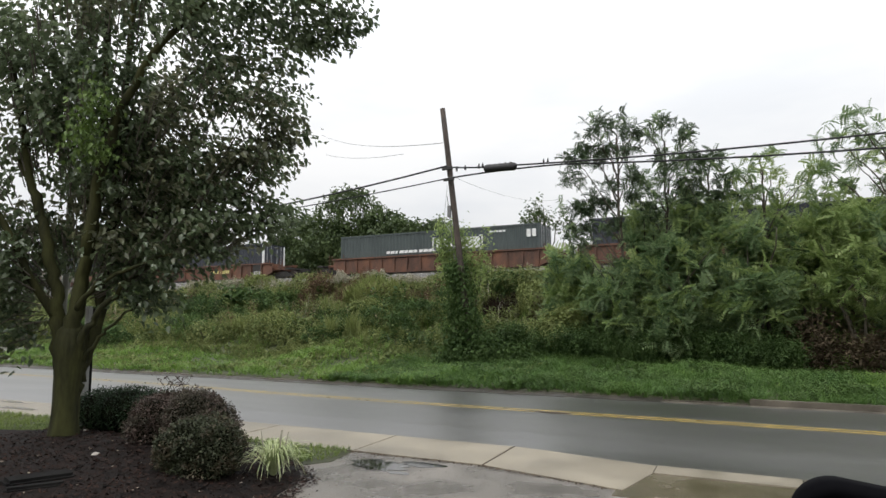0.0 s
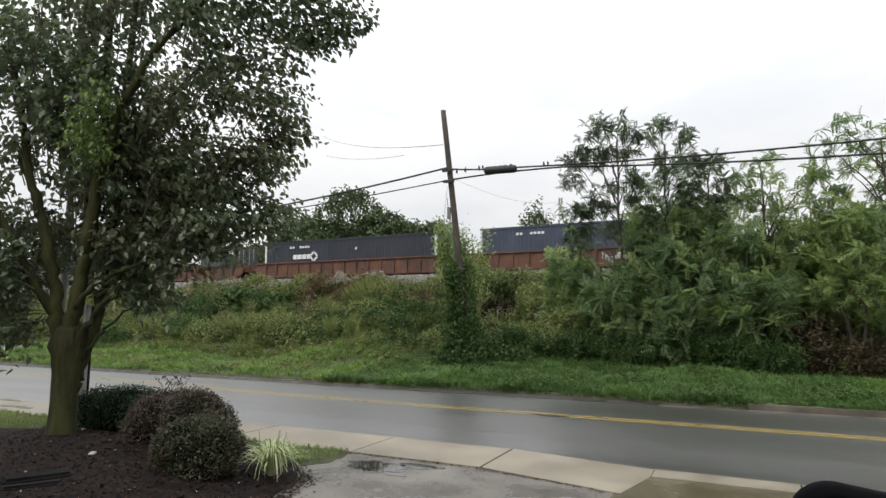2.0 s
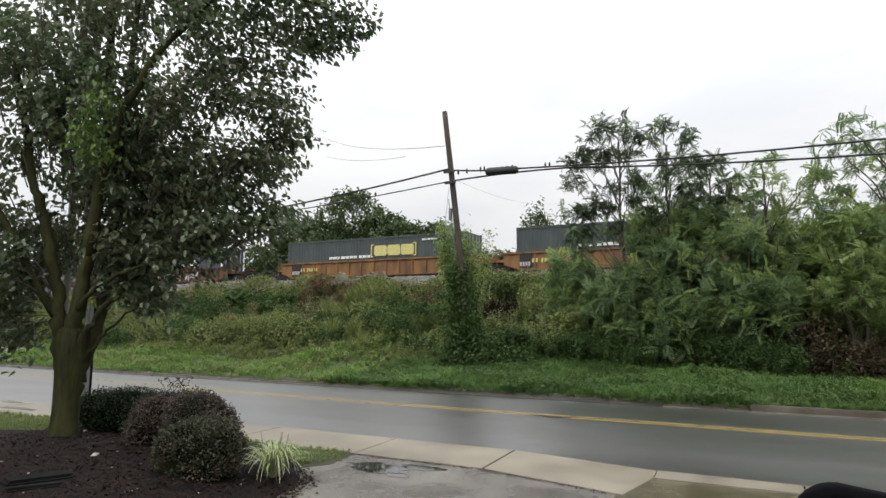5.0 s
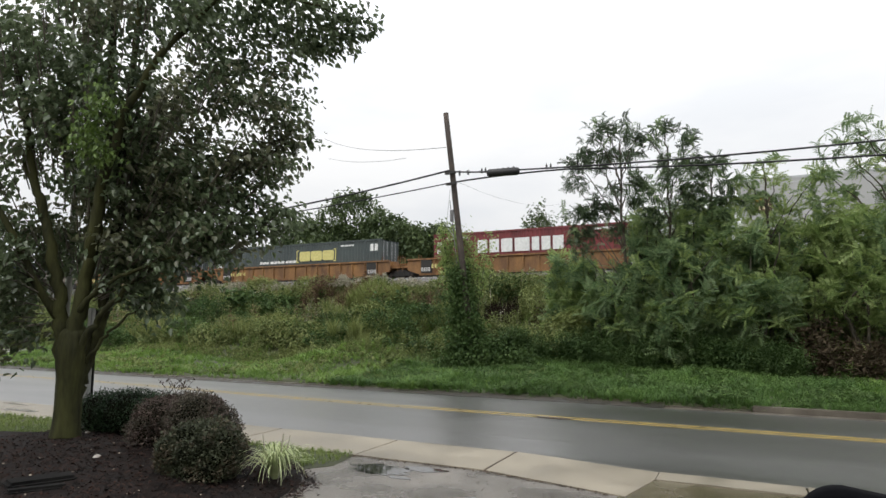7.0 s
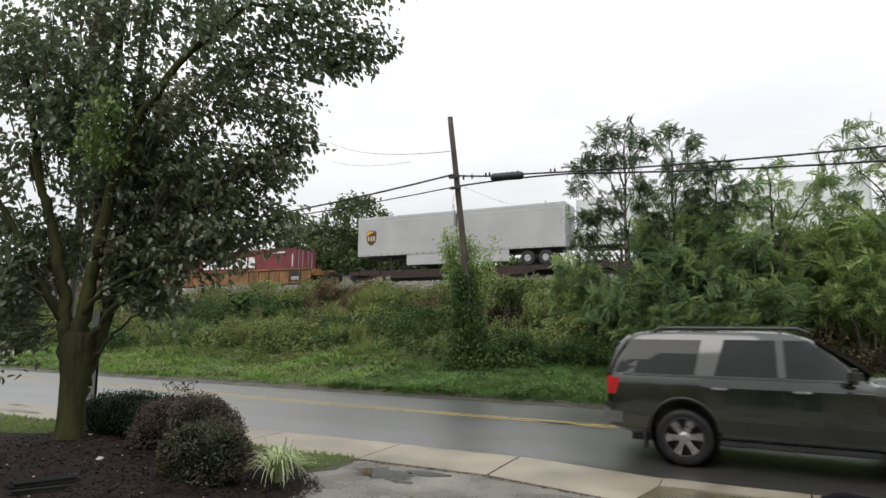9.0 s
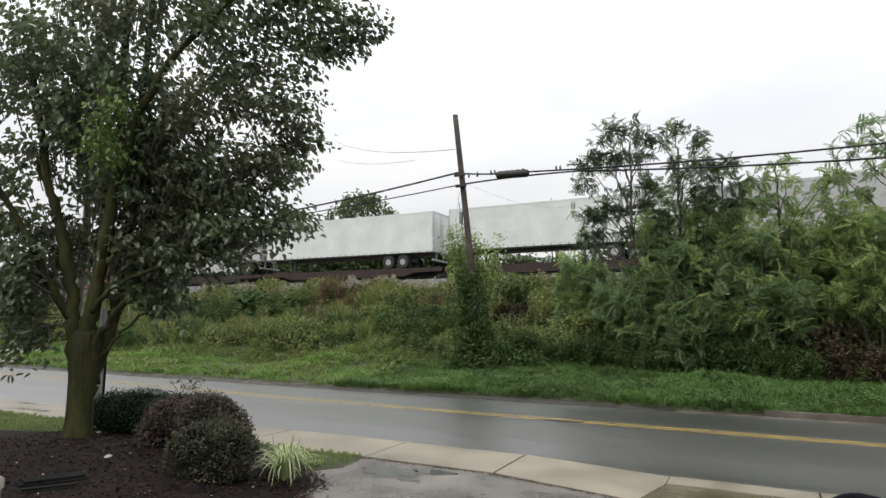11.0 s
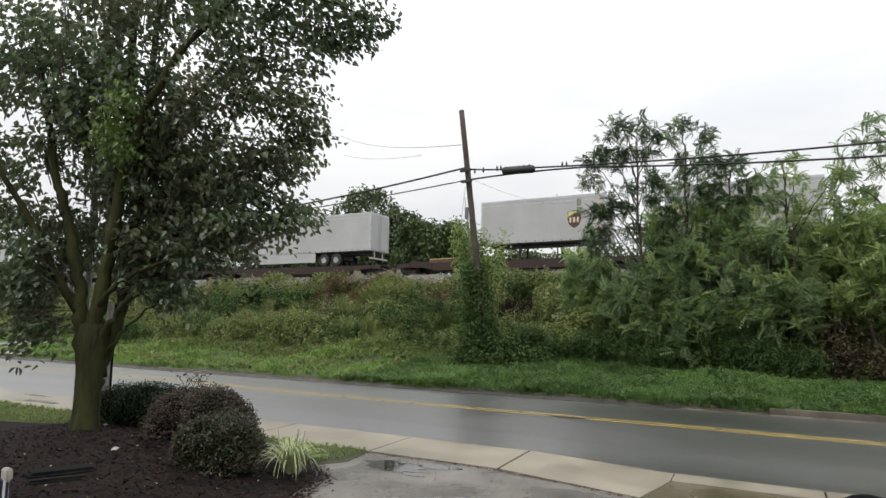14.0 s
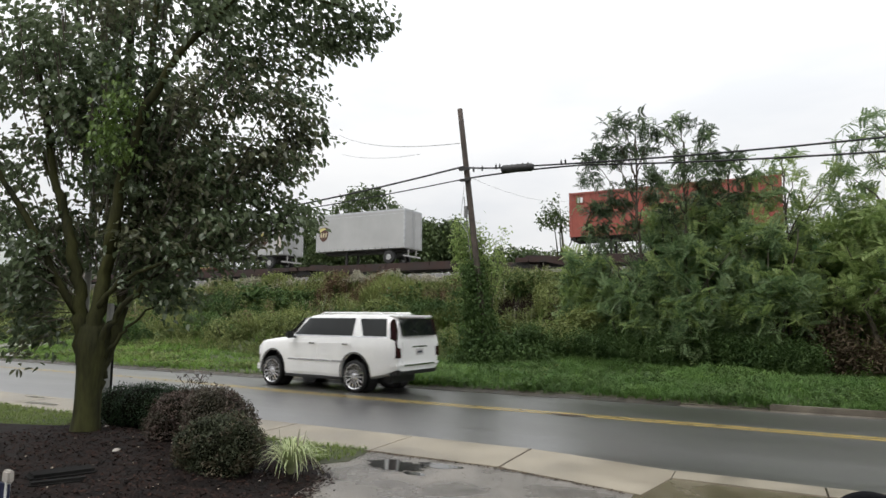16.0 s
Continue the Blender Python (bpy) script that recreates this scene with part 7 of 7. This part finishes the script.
def car_wheel(parent, x, y, r, spokes, speed, chunky):
    s = 1 if y > 0 else -1
    big = 1.0 if chunky else 1.13  # the rim against the tyre
    w = part("wheel", Geo().tube([(0, -0.06 * s, 0), (0, 0.05 * s, 0)], [r * 0.3, r * 0.3], 16), M_BLACK, parent, at=pose(x, y, r))
    part("tyre", Geo().spun([(a * s, b * r) for a, b in ((-0.12, 0.66 * big), (-0.13, 0.8), (-0.125, 0.93), (-0.1, 0.985), (-0.05, 1.0), (0.05, 1.0), (0.1, 0.985), (0.125, 0.93), (0.13, 0.8), (0.115, 0.66 * big))], 40), M_TYRE, w, smooth=True)
    part("barrel", Geo().spun([(-0.11 * s, r * 0.7 * big), (0.1 * s, r * 0.68 * big)], 32).spun([(-0.05 * s, 0.001), (-0.05 * s, r * 0.68 * big)], 24), M_BLACK, w, smooth=True)
    part("rim_edge", Geo().spun([(0.09 * s, r * 0.7 * big), (0.12 * s, r * 0.705 * big), (0.128 * s, r * 0.68 * big), (0.1 * s, r * 0.64 * big)], 40), M_BLACK if chunky else M_CHROME, w, smooth=True)
    part("hub", Geo().tube([(0, 0.06 * s, 0), (0, 0.1 * s, 0), (0, 0.115 * s, 0)], [r * 0.24, r * 0.2, r * 0.1], 18), M_ALLOY if chunky else M_CHROME, w)
    for k in range(spokes):
        a = 2 * math.pi * k / spokes
        wide = r * (0.12 if chunky else 0.045)
        g = Geo()
        d, q = Vector((math.cos(a), 0, math.sin(a))), Vector((-math.sin(a), 0, math.cos(a)))
        v = []
        for rad, half, yy in ((0.16 * r, wide * 0.8, 0.1), (0.4 * r, wide * 0.85, 0.11), (0.66 * r * big, wide * 1.25, 0.1)):
            for e in (-1, 1):
                for dy in (0.0, -0.04):
                    v.append(d * rad + q * half * e + Vector((0, s * (yy + dy), 0)))
        f = []
        for i in range(2):
            b = 4 * i
            f += [(b, b + 2, b + 6, b + 4), (b + 1, b + 5, b + 7, b + 3), (b, b + 4, b + 5, b + 1), (b + 2, b + 3, b + 7, b + 6)]
        part("spoke", g.add(v, f + [(0, 1, 3, 2), (8, 10, 11, 9)]), M_ALLOY if chunky else M_CHROME, w)
    SPINS.append((w, r, speed))


def sport_utility(name, label, at, speed, paint, white):
    c = thing(name, label, "car", at=at)
    if white:
        r, lo, belt, top = 0.44, 0.32, 1.41, 1.86
        rows = [(-2.58, 0.58, 1.2, 1.8, 0.88, 0.94, 0.74, 0.2), (-2.5, 0.56, 1.23, 1.88, 0.96, 0.99, 0.77, 0.2), (-2.2, 0.46, 1.25, 1.94, 1.0, 1.02, 0.79, 0.1), (-1.5, 0.32, 1.25, 1.965, 1.0, 1.02, 0.8, 0.02), (-0.4, 0.32, 1.25, 1.97, 1.0, 1.02, 0.8, 0), (0.5, 0.32, 1.24, 1.94, 1.0, 1.02, 0.79, -0.02),
                (0.8, 0.32, 1.23, 1.86, 1.0, 1.02, 0.78, -0.02), (1.4, 0.32, 1.2, 1.3, 1.0, 1.01, 0.78, 0), (1.9, 0.32, 1.18, 1.26, 1.0, 1.0, 0.78, 0), (2.35, 0.32, 1.12, 1.2, 0.98, 0.97, 0.78, 0), (2.52, 0.34, 1.02, 1.1, 0.9, 0.9, 0.7, 0), (2.6, 0.38, 0.9, 0.98, 0.8, 0.8, 0.6, 0)]
        rows = [(q[0] * 1.0637 - 0.086, q[1], q[2] + (0.12 if q[0] < 1 else 0.06), q[3] + (0.005 if q[3] > 1.5 else 0.025), *q[4:]) for q in rows]
        ax = (1.89, -1.4)
    else:
        r, lo, belt, top = 0.41, 0.36, 1.27, 1.78
        rows = [(-2.6, 0.5, 1.2, 1.72, 0.88, 0.92, 0.74, 0.22), (-2.5, 0.44, 1.23, 1.82, 0.96, 0.97, 0.76, 0.22), (-2.2, 0.38, 1.24, 1.88, 0.985, 1.0, 0.77, 0.12), (-1.5, 0.36, 1.24, 1.905, 0.985, 1.0, 0.78, 0.02), (-0.4, 0.36, 1.24, 1.905, 0.985, 1.0, 0.78, 0), (0.0, 0.36, 1.24, 1.88, 0.985, 1.0, 0.77, -0.02),
                (0.26, 0.36, 1.23, 1.8, 0.985, 1.0, 0.76, -0.02), (1.0, 0.36, 1.2, 1.31, 0.985, 0.99, 0.76, 0), (1.7, 0.36, 1.17, 1.28, 0.985, 0.98, 0.76, 0), (2.2, 0.36, 1.12, 1.21, 0.97, 0.95, 0.76, 0), (2.4, 0.4, 1.06, 1.14, 0.93, 0.92, 0.7, 0), (2.47, 0.44, 0.97, 1.05, 0.88, 0.88, 0.6, 0)]
        ax = (1.55, -1.47)
    sh = Shell(rows)
    body = part("body", sh.mesh(), paint, c)
    body.data.polygons.foreach_set("use_smooth", [True] * len(body.data.polygons))
    body.data.set_sharp_from_angle(angle=radians(34))
    carve(body, [Geo().tube([(x, s * 0.55, r + 0.02), (x, s * 1.4, r + 0.02)], r + 0.075, 28) for x in ax for s in (-1, 1)])
    body.data.materials.clear()
    body.data.materials.append(paint)
    for x in ax:
        for s in (-1, 1):
            part("wheel_well", Geo().tube([(x, s * 0.56, r + 0.02), (x, s * 0.95, r + 0.02)], r + 0.073, 28, False).tube([(x, s * 0.55, r + 0.02), (x, s * 0.56, r + 0.02)], r + 0.073, 28), M_PLASTIC, c)
            car_wheel(c, x, s * (0.9 if white else 0.88), r, 14 if white else 6, speed, not white)
            arch = [(x + (r + 0.1) * math.cos(a), 0, r + 0.02 + (r + 0.1) * math.sin(a)) for a in np.linspace(-0.35, math.pi + 0.35, 22)]
            line = [(p[0], s * (sh.side(p[0], max(p[2], rows[4][1] + 0.1))[0] + 0.008), p[2]) for p in arch if p[2] > rows[4][1] + 0.02]
            part("wheel_arch", Geo().tube(line, 0.014 if white else 0.018, 8), M_PLASTIC, c, smooth=True)
    for s in (-1, 1):
        lean_f = (lambda z: 1.1 - 1.05 * (z - 1.35)) if white else (lambda z: 0.82 - 1.05 * (z - 1.27))
        rear_edge = (lambda z: -2.5 + 0.06 * (z - 1.1)) if white else (lambda z: -2.53 + 0.25 * (z - 1.1))
        doors = ((0.0, 1.18, True), (-1.3, -0.02, False)) if white else ((-0.14, 0.95, True), (-1.2, -0.16, False))
        arch_x, arch_r = ax[1], r + 0.12
        rail = 0.075 if white else 0.1

        def behind(z):
            """The rear door's hind edge, cut out over the wheel."""
            d = z - r - 0.02
            return max(doors[1][0] + 0.008, arch_x + (math.sqrt(arch_r ** 2 - d * d) if abs(d) < arch_r else 0))

        for x0, x1, front in doors:
            door = part("door", sh.patch(x0 + 0.008 if front else behind, min(x1, 1.18 if white else 0.97), lo + 0.12, 1.36 if white else 1.23, 0.007, s, 10, 6), paint, c)
            part("door_handle", Geo().box(x0 + 0.12, x0 + 0.36, s * 1.0 - 0.02 + (0.03 if s > 0 else -0.03), s * 1.0 + 0.02 + (0.03 if s > 0 else -0.03), 1.18 if white else 1.08, 1.215 if white else 1.11, 0.012), M_CHROME, door)
            part("side_window", sh.patch(x0 + 0.02 if front or white else (lambda z: -1.03 + 0.3 * (z - belt)), (lean_f if front else x1 - 0.005), belt, top - 0.01, 0.02 if white else 0.008, s, 8, 5), M_SIDEGLASS, c)
        part("door_pillar", sh.patch(doors[0][0] - 0.05, doors[0][0] + 0.05, belt, top - 0.01, 0.023 if white else 0.014, s, 2, 5), M_SIDEGLASS if white else paint, c)
        qx = (lambda z: -1.68 + 0.5 * (z - belt)) if white else (lambda z: -1.3 + 0.2 * (z - belt))
        part("side_window", sh.patch(rear_edge, qx, belt, top - 0.02, 0.02 if white else 0.008, s, 8, 5), M_SIDEGLASS, c)
        part("belt_moulding", sh.patch(-2.55 if white else -2.35, 1.25 if white else 1.0, belt - 0.035, belt - 0.008, 0.012, s, 24, 1), M_CHROME if white else M_PLASTIC, c)
        part("side_moulding", sh.patch(-0.98, 1.2, 0.74, 0.785 if white else 0.7, 0.022, s, 12, 1, 0.03) if white else sh.patch(-1.0, 1.02, 0.5, 0.66, 0.016, s, 12, 1, 0.03), M_CHROME if white else M_CARGREY, c)
        part("running_board", Geo().box(-0.98, 1.3 if white else 0.98, s * 0.96 - 0.09, s * 0.96 + 0.09, 0.3 if white else 0.32, 0.36 if white else 0.39, 0.02), M_PLASTIC, c)
        part("roof_rail", Geo().tube([(-2.1 if white else -1.9, s * 0.66, top + rail), (-2.0 if white else -1.8, s * 0.66, top + rail + 0.05), (0.1, s * 0.66, top + rail + 0.055), (0.25, s * 0.66, top + rail - 0.01)], 0.022, 8), M_CARWHITE if white else M_PLASTIC, c)
        mirror = part("door_mirror", Geo().box(0.9 if white else 0.62, 1.06 if white else 0.78, s * 1.18 - 0.13, s * 1.18 + 0.13, 1.31 if white else 1.24, 1.5 if white else 1.44, 0.05), M_PLASTIC, c)
        part("mirror_arm", Geo().box(0.92 if white else 0.64, 1.0 if white else 0.72, min(s * 0.92, s * 1.1), max(s * 0.92, s * 1.1), 1.32 if white else 1.25, 1.37 if white else 1.3, 0.01), M_PLASTIC, mirror)
        # lamps
        if white:
            part("tail_lamp", Geo().prism([(-2.86, 0.9), (-2.62, 0.9), (-2.6, 1.3), (-2.58, 1.73), (-2.66, 1.83), (-2.8, 1.37)], s * 0.89 - 0.07, s * 0.89 + 0.08), M_DARKLAMP, c, "tall smoked red tail lamp")
            part("headlamp", Geo().box(2.38, 2.6, s * 0.84 - 0.11, s * 0.84 + 0.1, 0.78, 1.1, 0.04), M_CLEARLAMP, c)
        else:
            part("tail_lamp", Geo().box(-2.59, -2.36, s * 0.9 - 0.07, s * 0.9 + 0.085, 0.92, 1.22, 0.03), M_REDLAMP, c, "red tail lamp")
            lamp = part("headlamp", Geo().box(2.1, 2.475, s * 0.73 - 0.22, s * 0.73 + 0.215, 0.8, 1.03, 0.04), M_CLEARLAMP, c, "clear headlamp")
            part("bulb", Geo().tube([(2.47, s * 0.64, 0.89), (2.492, s * 0.64, 0.89)], 0.05, 14), M_CHROME, lamp)
            part("indicator", Geo().box(2.06, 2.2, s * 0.925 - 0.03, s * 0.925 + 0.03, 0.83, 1.0, 0.02), M_AMBERLAMP, c, "amber indicator lens")
    # glass front and back
    def across(x0, x1, z0, z1, w0, w1, off, material, nm, lab=""):
        n = Vector((z1 - z0, 0, x0 - x1)).normalized() * off
        v = [Vector((x0, -w0, z0)), Vector((x0, w0, z0)), Vector((x1, w1, z1)), Vector((x1, -w1, z1))]
        mid0, mid1 = Vector((x0 + (0.05 if x0 > 0 else -0.03), 0, z0 + 0.01)), Vector((x1 + (0.05 if x0 > 0 else -0.03), 0, z1 + 0.01))
        if x0 < 0:
            n = Vector((-abs(n.x), 0, abs(n.z)))
        p = [v[0], mid0, v[1], v[2], mid1, v[3]]
        g = Geo().add([q + n for q in p] + [q - n for q in p], [(0, 1, 4, 5), (1, 2, 3, 4), (6, 11, 10, 7), (7, 10, 9, 8), (0, 6, 7, 1), (1, 7, 8, 2), (2, 8, 9, 3), (3, 9, 10, 4), (4, 10, 11, 5), (5, 11, 6, 0)])
        return part(nm, g, material, c, lab)
    if white:
        across(1.4, 0.84, 1.41, 1.84, 0.8, 0.71, 0.016, M_TINT, "windscreen")
        across(-2.85, -2.7, 1.42, 1.83, 0.77, 0.71, 0.016, M_TINT, "rear_window")
        gate = part("tailgate", Geo().box(-2.855, -2.790, -0.78, 0.78, 0.72, 1.32, 0.03), paint, c)
        part("rear_bumper", Geo().box(-2.87, -2.550, -0.98, 0.98, 0.64, 0.82, 0.06), paint, c)
        part("rear_valance", Geo().box(-2.82, -2.45, -0.92, 0.92, 0.48, 0.65, 0.04), M_PLASTIC, c, "black lower valance")
        part("bumper_strip", Geo().box(-2.885, -2.80, -0.7, 0.7, 0.7, 0.735, 0.01), M_CHROME, c)
        part("licence_plate", Geo().box(-2.872, -2.850, -0.16, 0.16, 0.95, 1.1, 0.005), M_DIRTYMARK, gate, "plain pale number plate")
        part("plate_bar", Geo().box(-2.876, -2.870, -0.11, 0.11, 1.0, 1.05), M_NAVY, gate)
        part("gate_strip", Geo().box(-2.875, -2.850, -0.34, 0.34, 1.14, 1.175, 0.01), M_CHROME, gate)
        part("roof_spoiler", Geo().box(-2.76, -2.3, -0.74, 0.74, 1.86, 1.93, 0.025), paint, c)
        part("front_bumper", Geo().box(2.36, 2.72, -0.92, 0.92, 0.34, 0.66, 0.08), paint, c)
        part("grille", Geo().box(2.58, 2.71, -0.55, 0.55, 0.62, 1.06, 0.02), M_CHROME, c)
        part("wiper", Geo().tube([(-2.88, -0.1, 1.43), (-2.84, 0.3, 1.55)], 0.012, 6), M_PLASTIC, c)
    else:
        across(0.97, 0.32, 1.35, 1.775, 0.8, 0.7, 0.016, M_TINT, "windscreen")
        across(-2.615, -2.44, 1.28, 1.72, 0.77, 0.71, 0.016, M_TINT, "rear_window")
        part("tailgate", Geo().box(-2.63, -2.55, -0.78, 0.78, 0.74, 1.24, 0.03), paint, c)
        part("rear_bumper", Geo().box(-2.65, -2.3, -0.98, 0.98, 0.48, 0.76, 0.06), M_BUMPER, c)
        part("bumper_pad", Geo().box(-2.635, -2.35, -0.97, 0.97, 0.76, 0.83, 0.02), M_PLASTIC, c)
        part("front_bumper", Geo().box(2.2, 2.56, -0.96, 0.96, 0.44, 0.7, 0.08), M_BUMPER, c)
        part("bumper_pad", Geo().box(2.2, 2.54, -0.95, 0.95, 0.7, 0.78, 0.02), M_PLASTIC, c)
        grille = part("grille", Geo().box(2.4, 2.52, -0.46, 0.46, 0.78, 1.06, 0.03), M_BUMPER, c)
        part("grille_frame", Geo().box(2.5, 2.54, -0.5, 0.5, 0.76, 0.8, 0.01).box(2.48, 2.53, -0.5, -0.46, 0.76, 1.08, 0.01).box(2.48, 2.53, 0.46, 0.5, 0.76, 1.08, 0.01).box(2.48, 2.53, -0.5, 0.5, 1.04, 1.08, 0.01), M_CHROME, grille)
        part("licence_plate", Geo().box(2.57, 2.59, -0.16, 0.16, 0.56, 0.72, 0.005), M_DIRTYMARK, c, "plain pale number plate")
        for s in (-0.4, 0.25):
            part("wiper", Geo().tube([(1.0, s, 1.35), (0.76, s + 0.45, 1.53)], 0.012, 6), M_PLASTIC, c)
        for x in (-1.4, -0.1):
            part("rack_bar", Geo().tube([(x, -0.66, 1.95), (x, 0.66, 1.95)], 0.018, 6), M_PLASTIC, c)
        for s in (-1, 1):
            part("mud_flap", Geo().box(-2.05, -2.02, s * 0.88 - 0.12, s * 0.88 + 0.12, 0.2, 0.5), M_PLASTIC, c)
    part("underbody", Geo().box(-2.3, 2.3, -0.55, 0.55, 0.24, 0.42), M_PLASTIC, c)
    for ob in c.children:
        if not ob.name.startswith("wheel") or ob.name.startswith("wheel_"):
            ob.scale = (1, 1, 1.09 if white else 1.05)
    return c


GREEN_V, WHITE_V = 15.5, 19.5


def GREEN_AT(t):
    """The green car comes round the gentle bend and straightens."""
    x = -5.71 + GREEN_V * (t - 8.6)
    return pose(x, float(np.interp(x, (-200, -40, -22.75, -14.98, -7.26, 0.5), (25.0, 14.2, 11.9, 11.3, 11.02, 10.98))), 0.035, 0, 0, float(np.interp(x, (-40, -22.75, -14.98, -7.26, 0.5), (-8, -5.5, -4, -1, 0))))


def WHITE_AT(t):
    """The white car follows the road, which bends gently away."""
    if t < 15.3:
        return pose(2.96 + 20.2 * (15.3 - t), 14.82, 0.03, 0, 0, 180)
    k = [float(np.interp(t, (15.3, 15.5, 15.7, 15.85, 16.0), q)) for q in ((2.96, -1.16, -5.25, -8.25, -11.24), (14.82, 14.82, 14.88, 14.92, 14.96), (0, 0.8, 3, 4.6, 6))]
    return pose(k[0], k[1], 0.03, 0, 0, 180 - k[2])


GREEN_CAR = sport_utility("sport_utility_car", "dark green wet sport utility car driving past", GREEN_AT(0), GREEN_V, M_CARGREEN, False)
WHITE_CAR = sport_utility("sport_utility_car", "pearl white sport utility car with bright wheels", WHITE_AT(0), WHITE_V, M_CARWHITE, True)


def parked_vehicle():
    """The vehicle from which the view is taken: its flank and its mirror."""
    c = thing("parked_pickup", "black parked pickup door with its side mirror", "car", at=pose(0, 0, 0))
    part("door", Geo().box(-0.75, 0.62, 0.5, 0.6, 0.55, 1.5, 0.03), M_PLASTIC, c)
    part("fender", Geo().box(0.64, 1.9, 0.5, 0.62, 0.6, 1.45, 0.05), M_PLASTIC, c)
    part("rocker", Geo().box(-0.75, 1.0, 0.48, 0.62, 0.38, 0.55, 0.03), M_PLASTIC, c)
    road_wheels(c, 1.45, (0.62,), 0.4, 0.4)
    def ring(w, h, corner, y):
        """A rounded outline, w and h its half width and height."""
        pts = []
        for k in range(32):
            q = 2 * math.pi * (k + 0.5) / 32
            cx, cz = math.cos(q), math.sin(q)
            pts.append((math.copysign(w - corner, cx) + corner * cx, y, math.copysign(h - corner, cz) + corner * cz))
        return pts

    rings = [ring(0.105, 0.068, 0.05, 0.016), ring(0.108, 0.071, 0.053, 0.0), ring(0.12, 0.09, 0.07, -0.008), ring(0.137, 0.108, 0.084, 0.006), ring(0.14, 0.11, 0.086, 0.04), ring(0.12, 0.095, 0.08, 0.085), ring(0.07, 0.05, 0.045, 0.11)]
    shell = Geo().add([p for r in rings for p in r], [(i * 32 + k, i * 32 + (k + 1) % 32, (i + 1) * 32 + (k + 1) % 32, (i + 1) * 32 + k) for i in range(len(rings) - 1) for k in range(32)] + [tuple(range(192, 224))])
    m = part("mirror_housing", shell, M_MIRRORCASE, c, "black mirror housing", at=pose(0.204, 1.541, 1.638, 0, 9, 8), smooth=True)
    part("mirror_glass", Geo().add(ring(0.107, 0.07, 0.052, 0.012) + ring(0.107, 0.07, 0.052, 0.018), [tuple(range(32)), tuple(range(32, 64))] + [(k, (k + 1) % 32, 32 + (k + 1) % 32, 32 + k) for k in range(32)]), M_MIRRORGLASS, m, "mirror glass")
    part("mirror_arm", Geo().tube([(0.55, 0.58, 1.4), (0.5, 0.9, 1.45), (0.25, 1.5, 1.57)], [0.035, 0.03, 0.03], 8), M_PLASTIC, c)


parked_vehicle()


def motions():
    steps = [0.5 * i for i in range(33)]
    for ob, u in MOVING:
        m = ob.matrix_basis.copy()
        walk(ob, [(t, Matrix.Translation((-SPEED * t, 0, 0)) @ m) for t in steps])
    fine = [i / FPS for i in range(481)]
    for ob, x in WHEELSETS:
        p = ob.matrix_basis.translation.copy()
        walk(ob, [(t, pose(*p, 0, -math.degrees(SPEED * t / 0.42), 0)) for t in fine])
    for ob, path in ((GREEN_CAR, GREEN_AT), (WHITE_CAR, WHITE_AT)):
        walk(ob, [(t, path(t)) for t in steps[:14] + [7 + 0.25 * k for k in range(10)] + steps[19:30] + [15 + 0.1 * k for k in range(11)]])
    for ob, r, v in SPINS:
        p = ob.matrix_basis.translation.copy()
        walk(ob, [(t, pose(*p, 0, math.degrees(v * t / r), 0)) for t in fine])
    # the bough dips and lifts in the gusts; the feathery trees rock a little
    for i, (ob, what) in enumerate(SWAYS):
        m = ob.matrix_basis.copy()
        if what == "bough":
            rows = [(t, m @ TURN @ pose(0, 0, 0, 0, dip, 0) @ TURN.inverted()) for t, dip in BOUGH]
        else:
            rows = [(t, m @ pose(0, 0, 0, 0.4 * math.sin(2.1 * t + i), 0.9 * math.sin(1.7 * t + 1.3 * i), 0)) for t in [0.25 * k for k in range(65)]]
        walk(ob, rows)


# seconds and degrees by which the bough dips
BOUGH = ((0, 0), (1, 0.2), (2, -0.4), (3, 0), (4, 0), (6.5, 0.2), (7, 0.1), (7.5, 0.8), (8, 1.9), (8.3, 3.3), (8.6, 4.0), (8.9, 4.1), (9.2, 2.9), (10.2, 0.6), (11.3, -0.2), (11.6, -0.5), (11.9, 2.3), (12.2, 4.2), (12.4, 4.4), (12.6, 3.6), (12.8, 2.0), (13, 1.4), (13.2, 1.6), (13.5, 0.2), (13.8, 0.2), (14.4, 0.2), (15, 1.2), (15.6, 1.1), (16, 0.7))

motions()
